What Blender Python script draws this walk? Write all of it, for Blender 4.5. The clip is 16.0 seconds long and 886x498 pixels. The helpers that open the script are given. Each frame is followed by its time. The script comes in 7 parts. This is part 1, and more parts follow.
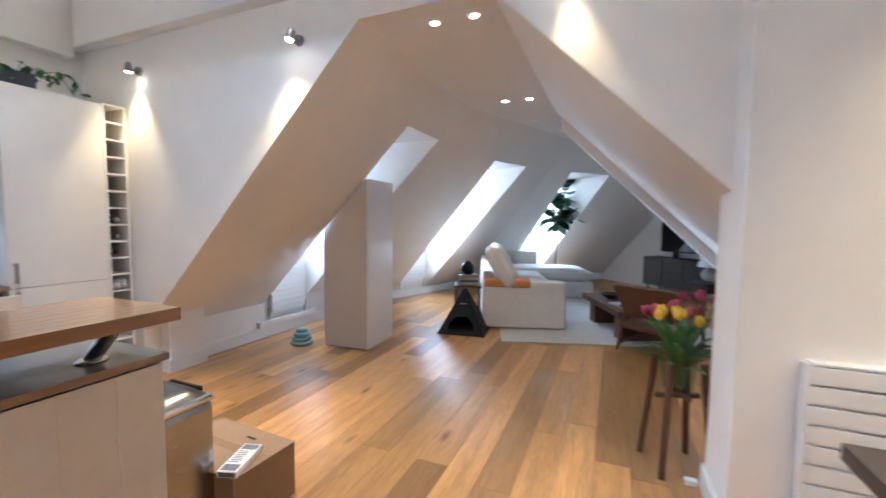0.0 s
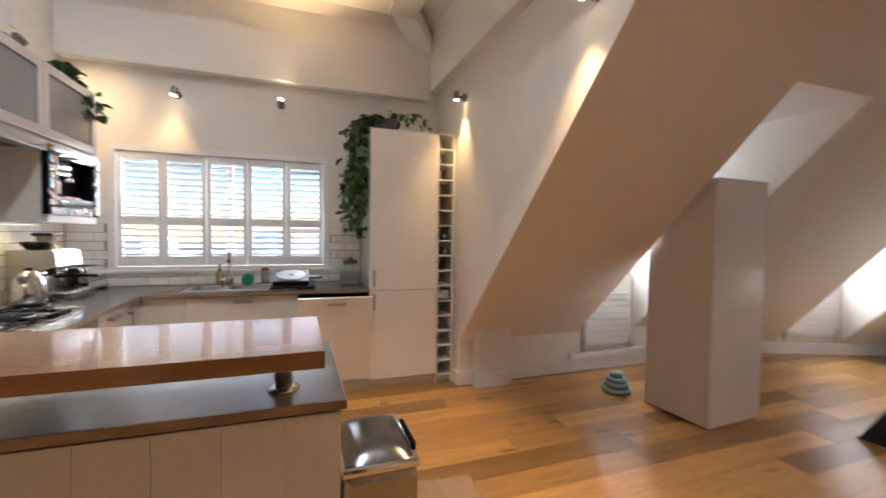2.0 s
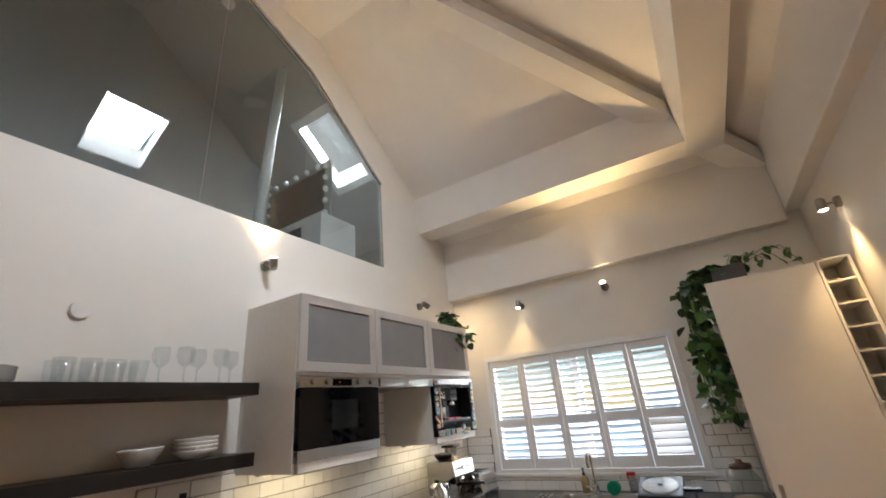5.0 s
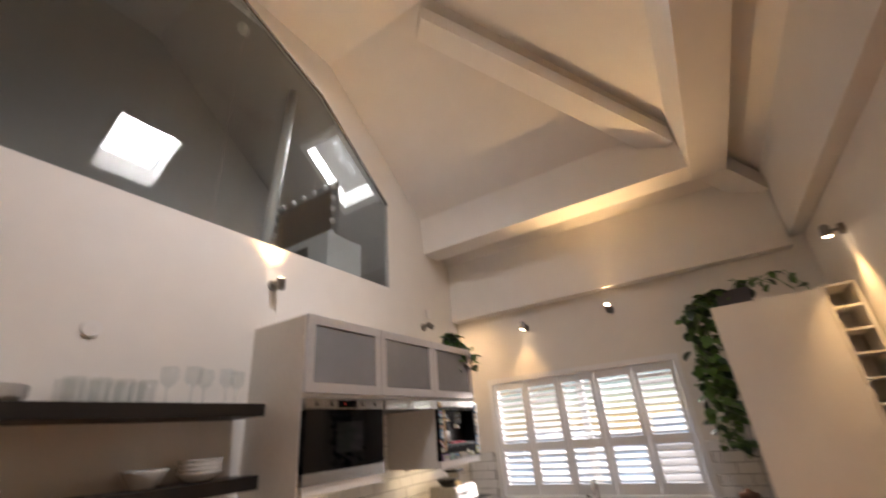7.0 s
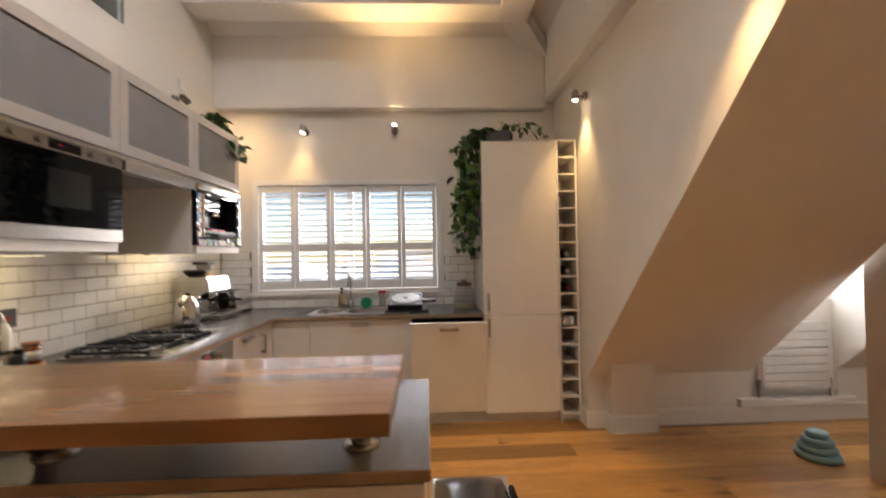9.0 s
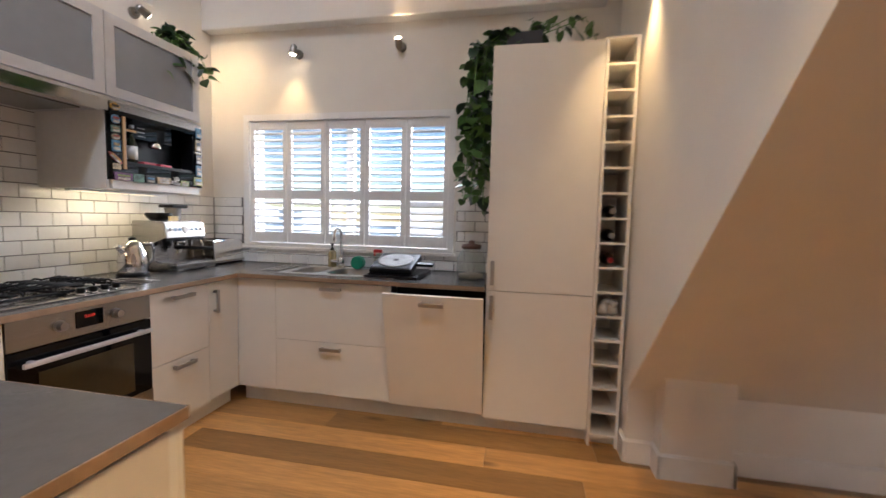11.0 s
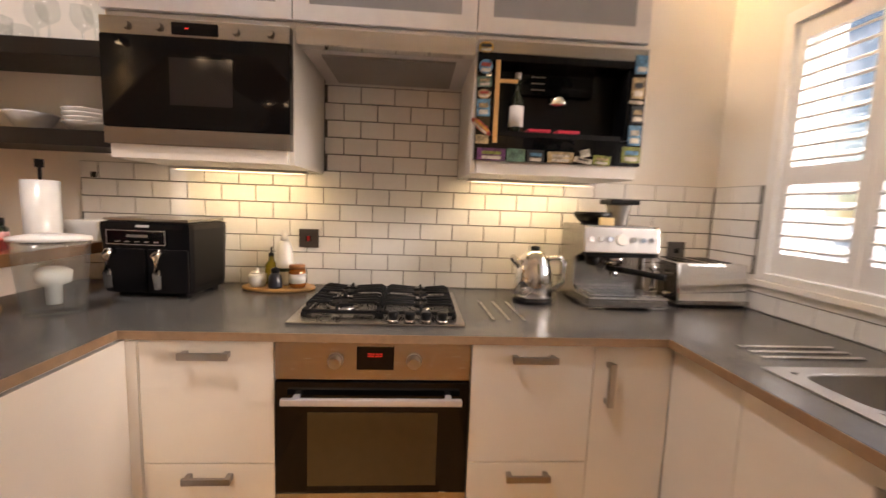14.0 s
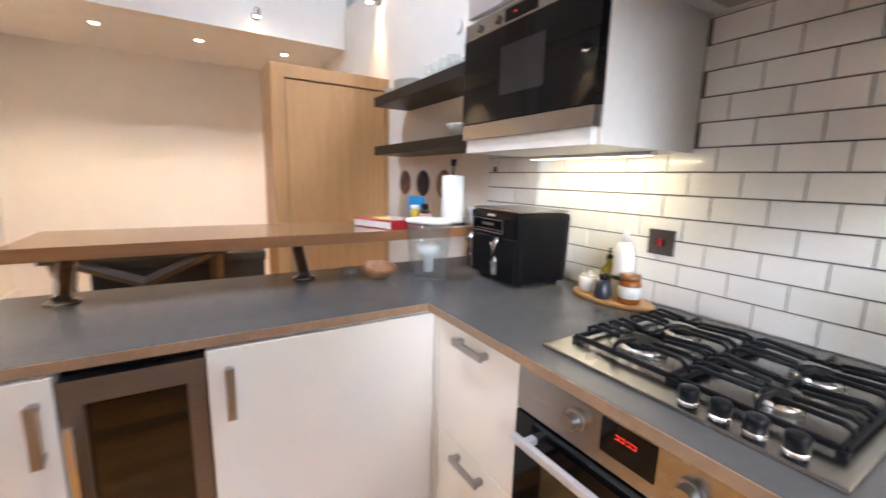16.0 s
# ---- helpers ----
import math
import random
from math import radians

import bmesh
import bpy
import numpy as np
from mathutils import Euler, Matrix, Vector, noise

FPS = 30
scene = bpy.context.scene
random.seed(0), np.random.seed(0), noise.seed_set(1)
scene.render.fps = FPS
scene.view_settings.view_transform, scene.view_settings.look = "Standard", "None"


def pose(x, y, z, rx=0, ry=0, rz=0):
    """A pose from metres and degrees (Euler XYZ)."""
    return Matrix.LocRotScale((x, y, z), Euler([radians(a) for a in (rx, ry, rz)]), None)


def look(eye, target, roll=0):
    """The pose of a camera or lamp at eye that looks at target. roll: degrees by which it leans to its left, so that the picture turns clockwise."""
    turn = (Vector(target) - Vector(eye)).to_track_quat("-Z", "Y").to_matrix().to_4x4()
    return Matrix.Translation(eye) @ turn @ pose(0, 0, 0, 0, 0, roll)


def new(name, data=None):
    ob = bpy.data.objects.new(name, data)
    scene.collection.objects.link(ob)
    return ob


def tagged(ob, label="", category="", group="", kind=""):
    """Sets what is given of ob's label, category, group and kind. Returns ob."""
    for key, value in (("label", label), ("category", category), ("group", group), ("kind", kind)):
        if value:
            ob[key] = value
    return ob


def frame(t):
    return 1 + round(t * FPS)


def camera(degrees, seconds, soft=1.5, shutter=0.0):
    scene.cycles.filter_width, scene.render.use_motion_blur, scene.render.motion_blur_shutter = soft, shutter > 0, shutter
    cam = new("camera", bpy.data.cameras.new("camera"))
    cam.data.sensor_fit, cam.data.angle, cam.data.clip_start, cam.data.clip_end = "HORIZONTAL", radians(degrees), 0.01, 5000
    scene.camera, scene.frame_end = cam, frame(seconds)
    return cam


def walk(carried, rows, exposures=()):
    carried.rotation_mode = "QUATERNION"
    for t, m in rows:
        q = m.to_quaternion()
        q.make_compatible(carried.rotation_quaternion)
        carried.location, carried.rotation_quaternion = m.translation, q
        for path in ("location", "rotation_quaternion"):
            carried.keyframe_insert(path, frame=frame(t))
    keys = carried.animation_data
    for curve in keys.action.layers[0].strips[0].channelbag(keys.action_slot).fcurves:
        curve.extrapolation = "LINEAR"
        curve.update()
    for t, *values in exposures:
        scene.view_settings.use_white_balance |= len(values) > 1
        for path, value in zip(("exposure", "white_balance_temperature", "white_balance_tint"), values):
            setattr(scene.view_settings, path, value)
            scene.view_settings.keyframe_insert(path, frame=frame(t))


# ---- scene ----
cam = camera(94.9, 16.0, shutter=0.5)
PATH = [
    (0, (0.135, 0.203, 1.384), (-0.636, 2.043, 1.243), 0.6),
    (0.5, (0.084, 0.438, 1.362), (-1.025, 2.098, 1.234), 0.6),
    (1, (0.022, 0.639, 1.384), (-1.41, 2.03, 1.266), 0.8),
    (1.5, (-0.061, 0.846, 1.39), (-1.756, 1.903, 1.293), 0.8),
    (2, (-0.164, 1.02, 1.373), (-2.046, 1.691, 1.303), 0.8),
    (2.5, (-0.278, 1.151, 1.384), (-2.255, 1.45, 1.359), 0.4),
    (3, (-0.359, 1.269, 1.4), (-2.357, 1.222, 1.456), -0.3),
    (3.5, (-0.407, 1.399, 1.449), (-2.368, 1.055, 1.639), -1.9),
    (4, (-0.407, 1.443, 1.531), (-2.277, 0.835, 1.898), -3.7),
    (4.5, (-0.391, 1.462, 1.607), (-2.106, 0.618, 2.194), -5.6),
    (6.8, (-0.323, 1.48, 1.649), (-1.811, 0.48, 2.535), -5.5),
    (7, (-0.327, 1.464, 1.643), (-1.901, 0.541, 2.463), -4.9),
    (7.5, (-0.337, 1.387, 1.601), (-2.117, 0.73, 2.234), -3.4),
    (8, (-0.345, 1.205, 1.527), (-2.277, 0.886, 1.934), -2.6),
    (8.5, (-0.345, 1.112, 1.467), (-2.335, 1.048, 1.662), -1.8),
    (9, (-0.428, 1.15, 1.374), (-2.426, 1.232, 1.401), -1.0),
    (9.2, (-0.488, 1.205, 1.334), (-2.485, 1.311, 1.303), -0.7),
    (11.3, (-1.514, 1.906, 1.298), (-3.405, 1.278, 1.124), 1.4),
    (11.5, (-1.673, 1.942, 1.303), (-3.488, 1.121, 1.126), 1.3),
    (12, (-1.95, 1.839, 1.304), (-3.534, 0.627, 1.156), 1.9),
    (12.5, (-2.224, 1.715, 1.314), (-3.472, 0.158, 1.172), 2.2),
    (13, (-2.45, 1.539, 1.319), (-3.352, -0.24, 1.168), 2.2),
    (13.5, (-2.649, 1.344, 1.327), (-3.185, -0.573, 1.136), 2.6),
    (14, (-2.843, 1.152, 1.3), (-2.979, -0.831, 1.079), 2.2),
    (14.5, (-2.954, 0.944, 1.276), (-2.641, -1.013, 1.004), 1.9),
    (15, (-3.0, 0.75, 1.294), (-2.121, -1.021, 0.993), 1.5),
    (15.5, (-3.07, 0.634, 1.32), (-1.712, -0.798, 0.995), 1.4),
    (16, (-3.138, 0.604, 1.314), (-1.458, -0.427, 0.974), 1.4),
]
walk(cam, [(t, look(eye, target, roll)) for t, eye, target, roll in PATH],
     [(0, 2.43, 4650, 7), (0.5, 2.3, 4600, 8), (1, 2.08, 5250, 13), (2, 1.72, 6000, 14), (2.5, 1.66, 5750, 12), (3.5, 1.55, 5600, 10), (4.5, 1.45, 5800, 9), (7, 1.18, 6800, 20), (9, 1.48, 6700, 15), (11.5, 1.66, 5600, 14), (12, 1.63, 5450, 13), (12.5, 1.7, 5900, 16), (13.3, 1.66, 7100, 19), (14, 1.87, 7500, 22), (14.5, 2.05, 6500, 25), (15.5, 2.38, 5350, 12), (16, 2.42, 5400, 12)])

# ---- world and light ----
world = bpy.data.worlds.new("sky")
scene.world = world
world.use_nodes = True
wn = world.node_tree.nodes
sky = wn.new("ShaderNodeTexSky")
sky.sky_type, sky.sun_disc = "NISHITA", False
sky.dust_density, sky.ozone_density = 0.1, 3.0
sky.sun_elevation, sky.sun_rotation = radians(11), radians(294)
wn["Background"].inputs["Strength"].default_value = 0.05
world.node_tree.links.new(sky.outputs["Color"], wn["Background"].inputs["Color"])
sun = new("sun", bpy.data.lights.new("sun", "SUN"))
sun.data.energy, sun.data.angle, sun.data.color = 2.0, radians(16), (1.0, 0.97, 0.93)
sun.matrix_world = look((-20, 9, 5.2), (0, 0, 1))
scene.view_settings.exposure = 1.2


def area_lamp(name, eye, target, w, h, watts, colour):
    ob = new(name, bpy.data.lights.new(name, "AREA"))
    ob.data.shape, ob.data.size, ob.data.size_y, ob.data.energy, ob.data.color = "RECTANGLE", w, h, watts, colour
    ob.matrix_world = look(eye, target)
    return ob


def spot_lamp(name, eye, target, watts, degrees, colour=(1.0, 0.65, 0.28), soft=0.02, blend=0.6):
    ob = new(name, bpy.data.lights.new(name, "SPOT"))
    ob.data.energy, ob.data.spot_size, ob.data.spot_blend, ob.data.color, ob.data.shadow_soft_size = watts, radians(degrees), blend, colour, soft
    ob.matrix_world = look(eye, target)
    return ob


DAY = (0.93, 0.965, 1.0)
area_lamp("daylight_kitchen_window", (-5.75, 0.42, 3.1), (-4.0, 0.42, 1.45), 2.6, 1.3, 90, DAY)

# ---- materials ----
def material(name, colour, rough=0.5, metal=0.0, var=0.06, scale=4.0, bump=0.0, bump_scale=60.0, per_piece=0.0, coat=0.0, stretch=(1, 1, 1), dark=None, spec=0.5):
    m = bpy.data.materials.new(name)
    m.use_nodes = True
    nt = m.node_tree
    bs = nt.nodes["Principled BSDF"]
    bs.inputs["Roughness"].default_value, bs.inputs["Metallic"].default_value = rough, metal
    bs.inputs["Coat Weight"].default_value, bs.inputs["Coat Roughness"].default_value = coat, 0.08
    bs.inputs["Specular IOR Level"].default_value = spec
    tc = nt.nodes.new("ShaderNodeTexCoord")
    mp = nt.nodes.new("ShaderNodeMapping")
    mp.inputs["Scale"].default_value = stretch
    nt.links.new(tc.outputs["Object"], mp.inputs["Vector"])
    n1, n2 = nt.nodes.new("ShaderNodeTexNoise"), nt.nodes.new("ShaderNodeTexNoise")
    n1.inputs["Scale"].default_value, n2.inputs["Scale"].default_value = scale, scale * 7
    n1.inputs["Detail"].default_value, n2.inputs["Detail"].default_value = 3, 4
    for n in (n1, n2):
        nt.links.new(mp.outputs["Vector"], n.inputs["Vector"])
    add = nt.nodes.new("ShaderNodeMath")
    add.operation = "ADD"
    nt.links.new(n1.outputs["Fac"], add.inputs[0])
    nt.links.new(n2.outputs["Fac"], add.inputs[1])
    ramp = nt.nodes.new("ShaderNodeMapRange")
    ramp.inputs["From Min"].default_value, ramp.inputs["From Max"].default_value = 0.7, 1.3
    nt.links.new(add.outputs[0], ramp.inputs["Value"])
    mix = nt.nodes.new("ShaderNodeMix")
    mix.data_type = "RGBA"
    dk = dark or tuple(max(0.0, c * (1 - 2 * var)) for c in colour)
    mix.inputs["A"].default_value, mix.inputs["B"].default_value = (*dk, 1), (*(min(1, c * (1 + var * 0.5)) for c in colour), 1)
    nt.links.new(ramp.outputs["Result"], mix.inputs["Factor"])
    out = mix.outputs["Result"]
    if per_piece:
        info = nt.nodes.new("ShaderNodeObjectInfo")
        shift = nt.nodes.new("ShaderNodeVectorMath")
        shift.operation = "SCALE"
        shift.inputs[0].default_value = (37.0, 53.0, 19.0)
        nt.links.new(info.outputs["Random"], shift.inputs["Scale"])
        nt.links.new(shift.outputs["Vector"], mp.inputs["Location"])
        mr = nt.nodes.new("ShaderNodeMapRange")
        mr.inputs["To Min"].default_value, mr.inputs["To Max"].default_value = 1 - per_piece, 1 + per_piece
        nt.links.new(info.outputs["Random"], mr.inputs["Value"])
        hsv = nt.nodes.new("ShaderNodeHueSaturation")
        nt.links.new(mr.outputs["Result"], hsv.inputs["Value"])
        nt.links.new(out, hsv.inputs["Color"])
        out = hsv.outputs["Color"]
    nt.links.new(out, bs.inputs["Base Color"])
    rr = nt.nodes.new("ShaderNodeMapRange")
    rr.inputs["To Min"].default_value, rr.inputs["To Max"].default_value = max(0.02, rough * 0.85), min(1, rough * 1.15)
    nt.links.new(n2.outputs["Fac"], rr.inputs["Value"])
    nt.links.new(rr.outputs["Result"], bs.inputs["Roughness"])
    if bump:
        n3 = nt.nodes.new("ShaderNodeTexNoise")
        n3.inputs["Scale"].default_value = bump_scale
        nt.links.new(mp.outputs["Vector"], n3.inputs["Vector"])
        b = nt.nodes.new("ShaderNodeBump")
        b.inputs["Strength"].default_value, b.inputs["Distance"].default_value = bump, 0.01
        nt.links.new(n3.outputs["Fac"], b.inputs["Height"])
        nt.links.new(b.outputs["Normal"], bs.inputs["Normal"])
    return m


def glowing(name, colour, strength):
    m = bpy.data.materials.new(name)
    m.use_nodes = True
    bs = m.node_tree.nodes["Principled BSDF"]
    bs.inputs["Base Color"].default_value = (*colour, 1)
    bs.inputs["Emission Color"].default_value, bs.inputs["Emission Strength"].default_value = (*colour, 1), strength
    return m


def clear_glass(name, tint=(1, 1, 1), rough=0.0, thin=True, haze=0.0):
    m = bpy.data.materials.new(name)
    m.use_nodes = True
    nt = m.node_tree
    nt.nodes.remove(nt.nodes["Principled BSDF"])
    outn = nt.nodes["Material Output"]
    tr, gl, mx, lw, fr = (nt.nodes.new("ShaderNode" + k) for k in ("BsdfTransparent", "BsdfGlossy", "MixShader", "LayerWeight", "MapRange"))
    tr.inputs["Color"].default_value, gl.inputs["Roughness"].default_value = (*tint, 1), rough
    lw.inputs["Blend"].default_value = 0.12
    fr.inputs["To Min"].default_value, fr.inputs["To Max"].default_value = 0.06, 0.55
    nt.links.new(lw.outputs["Facing"], fr.inputs["Value"])
    nt.links.new(fr.outputs[0], mx.inputs[0])
    nt.links.new(tr.outputs[0], mx.inputs[1])
    nt.links.new(gl.outputs[0], mx.inputs[2])
    last = mx.outputs[0]
    if haze:
        df, m2 = nt.nodes.new("ShaderNodeBsdfDiffuse"), nt.nodes.new("ShaderNodeMixShader")
        df.inputs["Color"].default_value = (0.75, 0.78, 0.8, 1)
        m2.inputs[0].default_value = haze
        nt.links.new(last, m2.inputs[1])
        nt.links.new(df.outputs[0], m2.inputs[2])
        last = m2.outputs[0]
    nt.links.new(last, outn.inputs["Surface"])
    return m


def add_knots(m):
    """Dark knots and fine pores in a board material."""
    nt = m.node_tree
    bs = nt.nodes["Principled BSDF"]
    src = bs.inputs["Base Color"].links[0].from_socket
    mp = next(n for n in nt.nodes if n.type == "MAPPING")
    mp2 = nt.nodes.new("ShaderNodeMapping")
    mp2.inputs["Scale"].default_value = (0.6, 2.2, 1)
    nt.links.new(mp.outputs["Vector"], mp2.inputs["Vector"])
    vo = nt.nodes.new("ShaderNodeTexVoronoi")
    vo.inputs["Scale"].default_value = 1.3
    nt.links.new(mp2.outputs["Vector"], vo.inputs["Vector"])
    mr = nt.nodes.new("ShaderNodeMapRange")
    mr.inputs["From Min"].default_value, mr.inputs["From Max"].default_value = 0.03, 0.15
    mr.inputs["To Min"].default_value, mr.inputs["To Max"].default_value = 0.85, 0.0
    nt.links.new(vo.outputs["Distance"], mr.inputs["Value"])
    mix = nt.nodes.new("ShaderNodeMix")
    mix.data_type = "RGBA"
    mix.inputs["B"].default_value = (0.06, 0.025, 0.01, 1)
    nt.links.new(mr.outputs["Result"], mix.inputs["Factor"])
    nt.links.new(src, mix.inputs["A"])
    nt.links.new(mix.outputs["Result"], bs.inputs["Base Color"])


PAINT = material("warm_white_wall_paint", (0.80, 0.765, 0.71), 0.6, var=0.02, scale=0.8, bump=0.06, bump_scale=220)
CEIL = material("white_ceiling_paint", (0.82, 0.80, 0.77), 0.65, var=0.02, scale=0.7, bump=0.05, bump_scale=200)
TRIM = material("white_gloss_trim", (0.82, 0.80, 0.77), 0.3, var=0.02, scale=3)
GLOSS = material("cream_gloss_front", (0.78, 0.74, 0.67), 0.14, var=0.012, scale=1.5, coat=0.3)
CARCASS = material("white_melamine", (0.76, 0.73, 0.68), 0.4, var=0.03, scale=5)
SHUT = material("white_shutter_paint", (0.84, 0.84, 0.84), 0.35, var=0.02, scale=5)
OAK = material("oak_floor_board", (0.50, 0.265, 0.085), 0.30, var=0.17, scale=2.6, bump=0.10, bump_scale=30, per_piece=0.5, stretch=(6, 0.5, 1), coat=0.08)
add_knots(OAK)
JOINT = material("dark_joint", (0.07, 0.04, 0.02), 0.8)
BARWOOD = material("oiled_beech_block", (0.29, 0.14, 0.058), 0.20, var=0.10, scale=2.5, stretch=(3.5, 0.3, 3), coat=0.4, per_piece=0.16)
LIP = material("wood_worktop_edge", (0.31, 0.20, 0.12), 0.45, var=0.12, scale=6)
WORKTOP = material("grey_laminate", (0.092, 0.089, 0.086), 0.24, var=0.05, scale=30, bump=0.03, bump_scale=400)
STEEL = material("brushed_steel", (0.43, 0.415, 0.40), 0.26, 1.0, var=0.05, scale=3, stretch=(1, 1, 40))
CHROME = material("polished_chrome", (0.75, 0.74, 0.73), 0.08, 1.0, var=0.02)
HANDLE = material("satin_nickel", (0.42, 0.40, 0.38), 0.3, 1.0, var=0.04)
BLACKGLASS = material("black_glass", (0.003, 0.003, 0.0035), 0.04, var=0.05, spec=0.28)
BLACK = material("black_plastic", (0.004, 0.004, 0.005), 0.34, var=0.1, scale=20, spec=0.22)
IRON = material("cast_iron", (0.006, 0.006, 0.007), 0.6, var=0.1, scale=40, bump=0.1, spec=0.2)
DARKWOOD = material("dark_stained_wood", (0.008, 0.006, 0.005), 0.45, var=0.15, scale=5, stretch=(1, 8, 8))
WALNUT = material("walnut_wood", (0.12, 0.05, 0.025), 0.4, var=0.2, scale=4, stretch=(6, 6, 1))
DOOROAK = material("pale_oak_veneer", (0.50, 0.28, 0.11), 0.4, var=0.1, scale=3, stretch=(7, 7, 0.5))
TILE = material("white_glazed_tile", (0.83, 0.82, 0.80), 0.1, var=0.02, scale=8, per_piece=0.035, bump=0.03, bump_scale=14)
GROUT = material("grey_grout", (0.11, 0.105, 0.10), 0.85, var=0.1, scale=40)
FROST = material("frosted_glass", (0.27, 0.272, 0.28), 0.2, var=0.08, scale=0.6)
ALU = material("matt_aluminium", (0.66, 0.65, 0.66), 0.38, 0.5, var=0.03)
GLASS = clear_glass("window_glass")
BALGLASS = clear_glass("balustrade_glass", (0.72, 0.76, 0.76))
BULB = glowing("warm_lamp_glow", (1.0, 0.78, 0.5), 14)
STRIP = glowing("cabinet_lamp_glow", (1.0, 0.85, 0.55), 0.8)
LEAF = material("green_leaf", (0.075, 0.175, 0.035), 0.4, var=0.25, scale=12)
LEAFDARK = material("dark_green_leaf", (0.02, 0.06, 0.02), 0.35, var=0.25, scale=10)
SOFA = material("cream_linen", (0.76, 0.71, 0.64), 0.9, var=0.05, scale=9, bump=0.2, bump_scale=300)
RUGM = material("cream_wool", (0.66, 0.62, 0.56), 0.95, var=0.08, scale=20, bump=0.4, bump_scale=160)
FELT = material("charcoal_felt", (0.016, 0.015, 0.016), 0.95, var=0.15, scale=30, bump=0.2)
CARD = material("brown_cardboard", (0.30, 0.185, 0.10), 0.8, var=0.06, scale=10, stretch=(1, 1, 12))
# one even grey, darker than PAINT, for every mezzanine surface
MEZZ = material("mezzanine_grey", (0.42, 0.40, 0.385), 0.7, var=0.05, scale=1)

# ---- building helpers ----
def box(bm, x0, x1, y0, y1, z0, z1, bevel=0.0):
    r = bmesh.ops.create_cube(bm, size=1, matrix=Matrix.Translation(((x0 + x1) / 2, (y0 + y1) / 2, (z0 + z1) / 2)) @ Matrix.Diagonal((abs(x1 - x0), abs(y1 - y0), abs(z1 - z0), 1)))
    if bevel:
        es = list({e for v in r["verts"] for e in v.link_edges})
        bmesh.ops.bevel(bm, geom=es, offset=bevel, segments=2, profile=0.7, affect="EDGES")


def rod(bm, p0, p1, r0, r1=None, seg=14):
    p0, p1 = Vector(p0), Vector(p1)
    d = p1 - p0
    m = Matrix.Translation((p0 + p1) / 2) @ d.to_track_quat("Z", "Y").to_matrix().to_4x4()
    bmesh.ops.create_cone(bm, cap_ends=True, segments=seg, radius1=r0, radius2=r0 if r1 is None else r1, depth=d.length, matrix=m)


def lathe(bm, profile, cx=0, cy=0, seg=24):
    rings = []
    for r, z in profile:
        rings.append([bm.verts.new((cx + r * math.cos(2 * math.pi * k / seg), cy + r * math.sin(2 * math.pi * k / seg), z)) for k in range(seg)])
    for a, b in zip(rings, rings[1:]):
        for k in range(seg):
            f = bm.faces.new((a[k], a[(k + 1) % seg], b[(k + 1) % seg], b[k]))
            f.smooth = True
    for ring, flip in ((rings[0], True), (rings[-1], False)):
        bm.faces.new(ring[::-1] if flip else ring)


def pipe(bm, pts, r, seg=10):
    pts = [Vector(p) for p in pts]
    rings = []
    for i, p in enumerate(pts):
        d = (pts[min(i + 1, len(pts) - 1)] - pts[max(i - 1, 0)]).normalized()
        q = d.to_track_quat("Z", "Y")
        rings.append([bm.verts.new(p + q @ Vector((r * math.cos(2 * math.pi * k / seg), r * math.sin(2 * math.pi * k / seg), 0))) for k in range(seg)])
    for a, b in zip(rings, rings[1:]):
        for k in range(seg):
            bm.faces.new((a[k], a[(k + 1) % seg], b[(k + 1) % seg], b[k])).smooth = True
    bm.faces.new(rings[0][::-1])
    bm.faces.new(rings[-1])


def prism(bm, pts, axis, a, b):
    """A polygon of (u, v) carried from a to b along an axis: 'y' takes (x, z), 'x' takes (y, z), 'z' takes (x, y)."""
    def at(p, k):
        return {"y": (p[0], k, p[1]), "x": (k, p[0], p[1]), "z": (p[0], p[1], k)}[axis]
    lo, hi = [bm.verts.new(at(p, a)) for p in pts], [bm.verts.new(at(p, b)) for p in pts]
    n = len(pts)
    bm.faces.new(lo), bm.faces.new(hi[::-1])
    for k in range(n):
        bm.faces.new((lo[k], hi[k], hi[(k + 1) % n], lo[(k + 1) % n]))
    bmesh.ops.recalc_face_normals(bm, faces=bm.faces)


def slab(bm, pts, depth):
    """A flat or sloping plate: its seen corners, and how far it goes back along the given offset."""
    off = Vector(depth)
    lo, hi = [bm.verts.new(p) for p in pts], [bm.verts.new(Vector(p) + off) for p in pts]
    n = len(pts)
    bm.faces.new(lo), bm.faces.new(hi[::-1])
    for k in range(n):
        bm.faces.new((lo[k], hi[k], hi[(k + 1) % n], lo[(k + 1) % n]))
    bmesh.ops.recalc_face_normals(bm, faces=bm.faces)


def part(name, bm, mat, parent=None, label="", smooth=False):
    me = bpy.data.meshes.new(name)
    if smooth:
        for f in bm.faces:
            f.smooth = True
    bm.to_mesh(me)
    bm.free()
    me.materials.append(mat)
    ob = new(name, me)
    if parent is not None:
        ob.parent = parent
    if label:
        ob["label"] = label
    return ob


def thing(name, x, y, z, label, category, rz=0, group=""):
    ob = new(name)
    ob.empty_display_size = 0.05
    ob.matrix_world = pose(x, y, z, 0, 0, rz)
    return tagged(ob, label, category, group)


def boxes(*rows, bevel=0.0):
    bm = bmesh.new()
    for r in rows:
        box(bm, *r, bevel=bevel)
    return bm


def struct(name, bm, mat, label):
    return tagged(part(name, bm, mat), label, name.split("_")[0], kind="structure")

# ---- structure ----
SW, WW, NW, EW = -0.77, -4.30, 2.40, 2.45      # wall faces: south, west, north of the kitchen, east
struct("floor", boxes((-5, 5, -1.2, 13, -0.25, -0.014)), JOINT, "dark bed under oak floor boards")
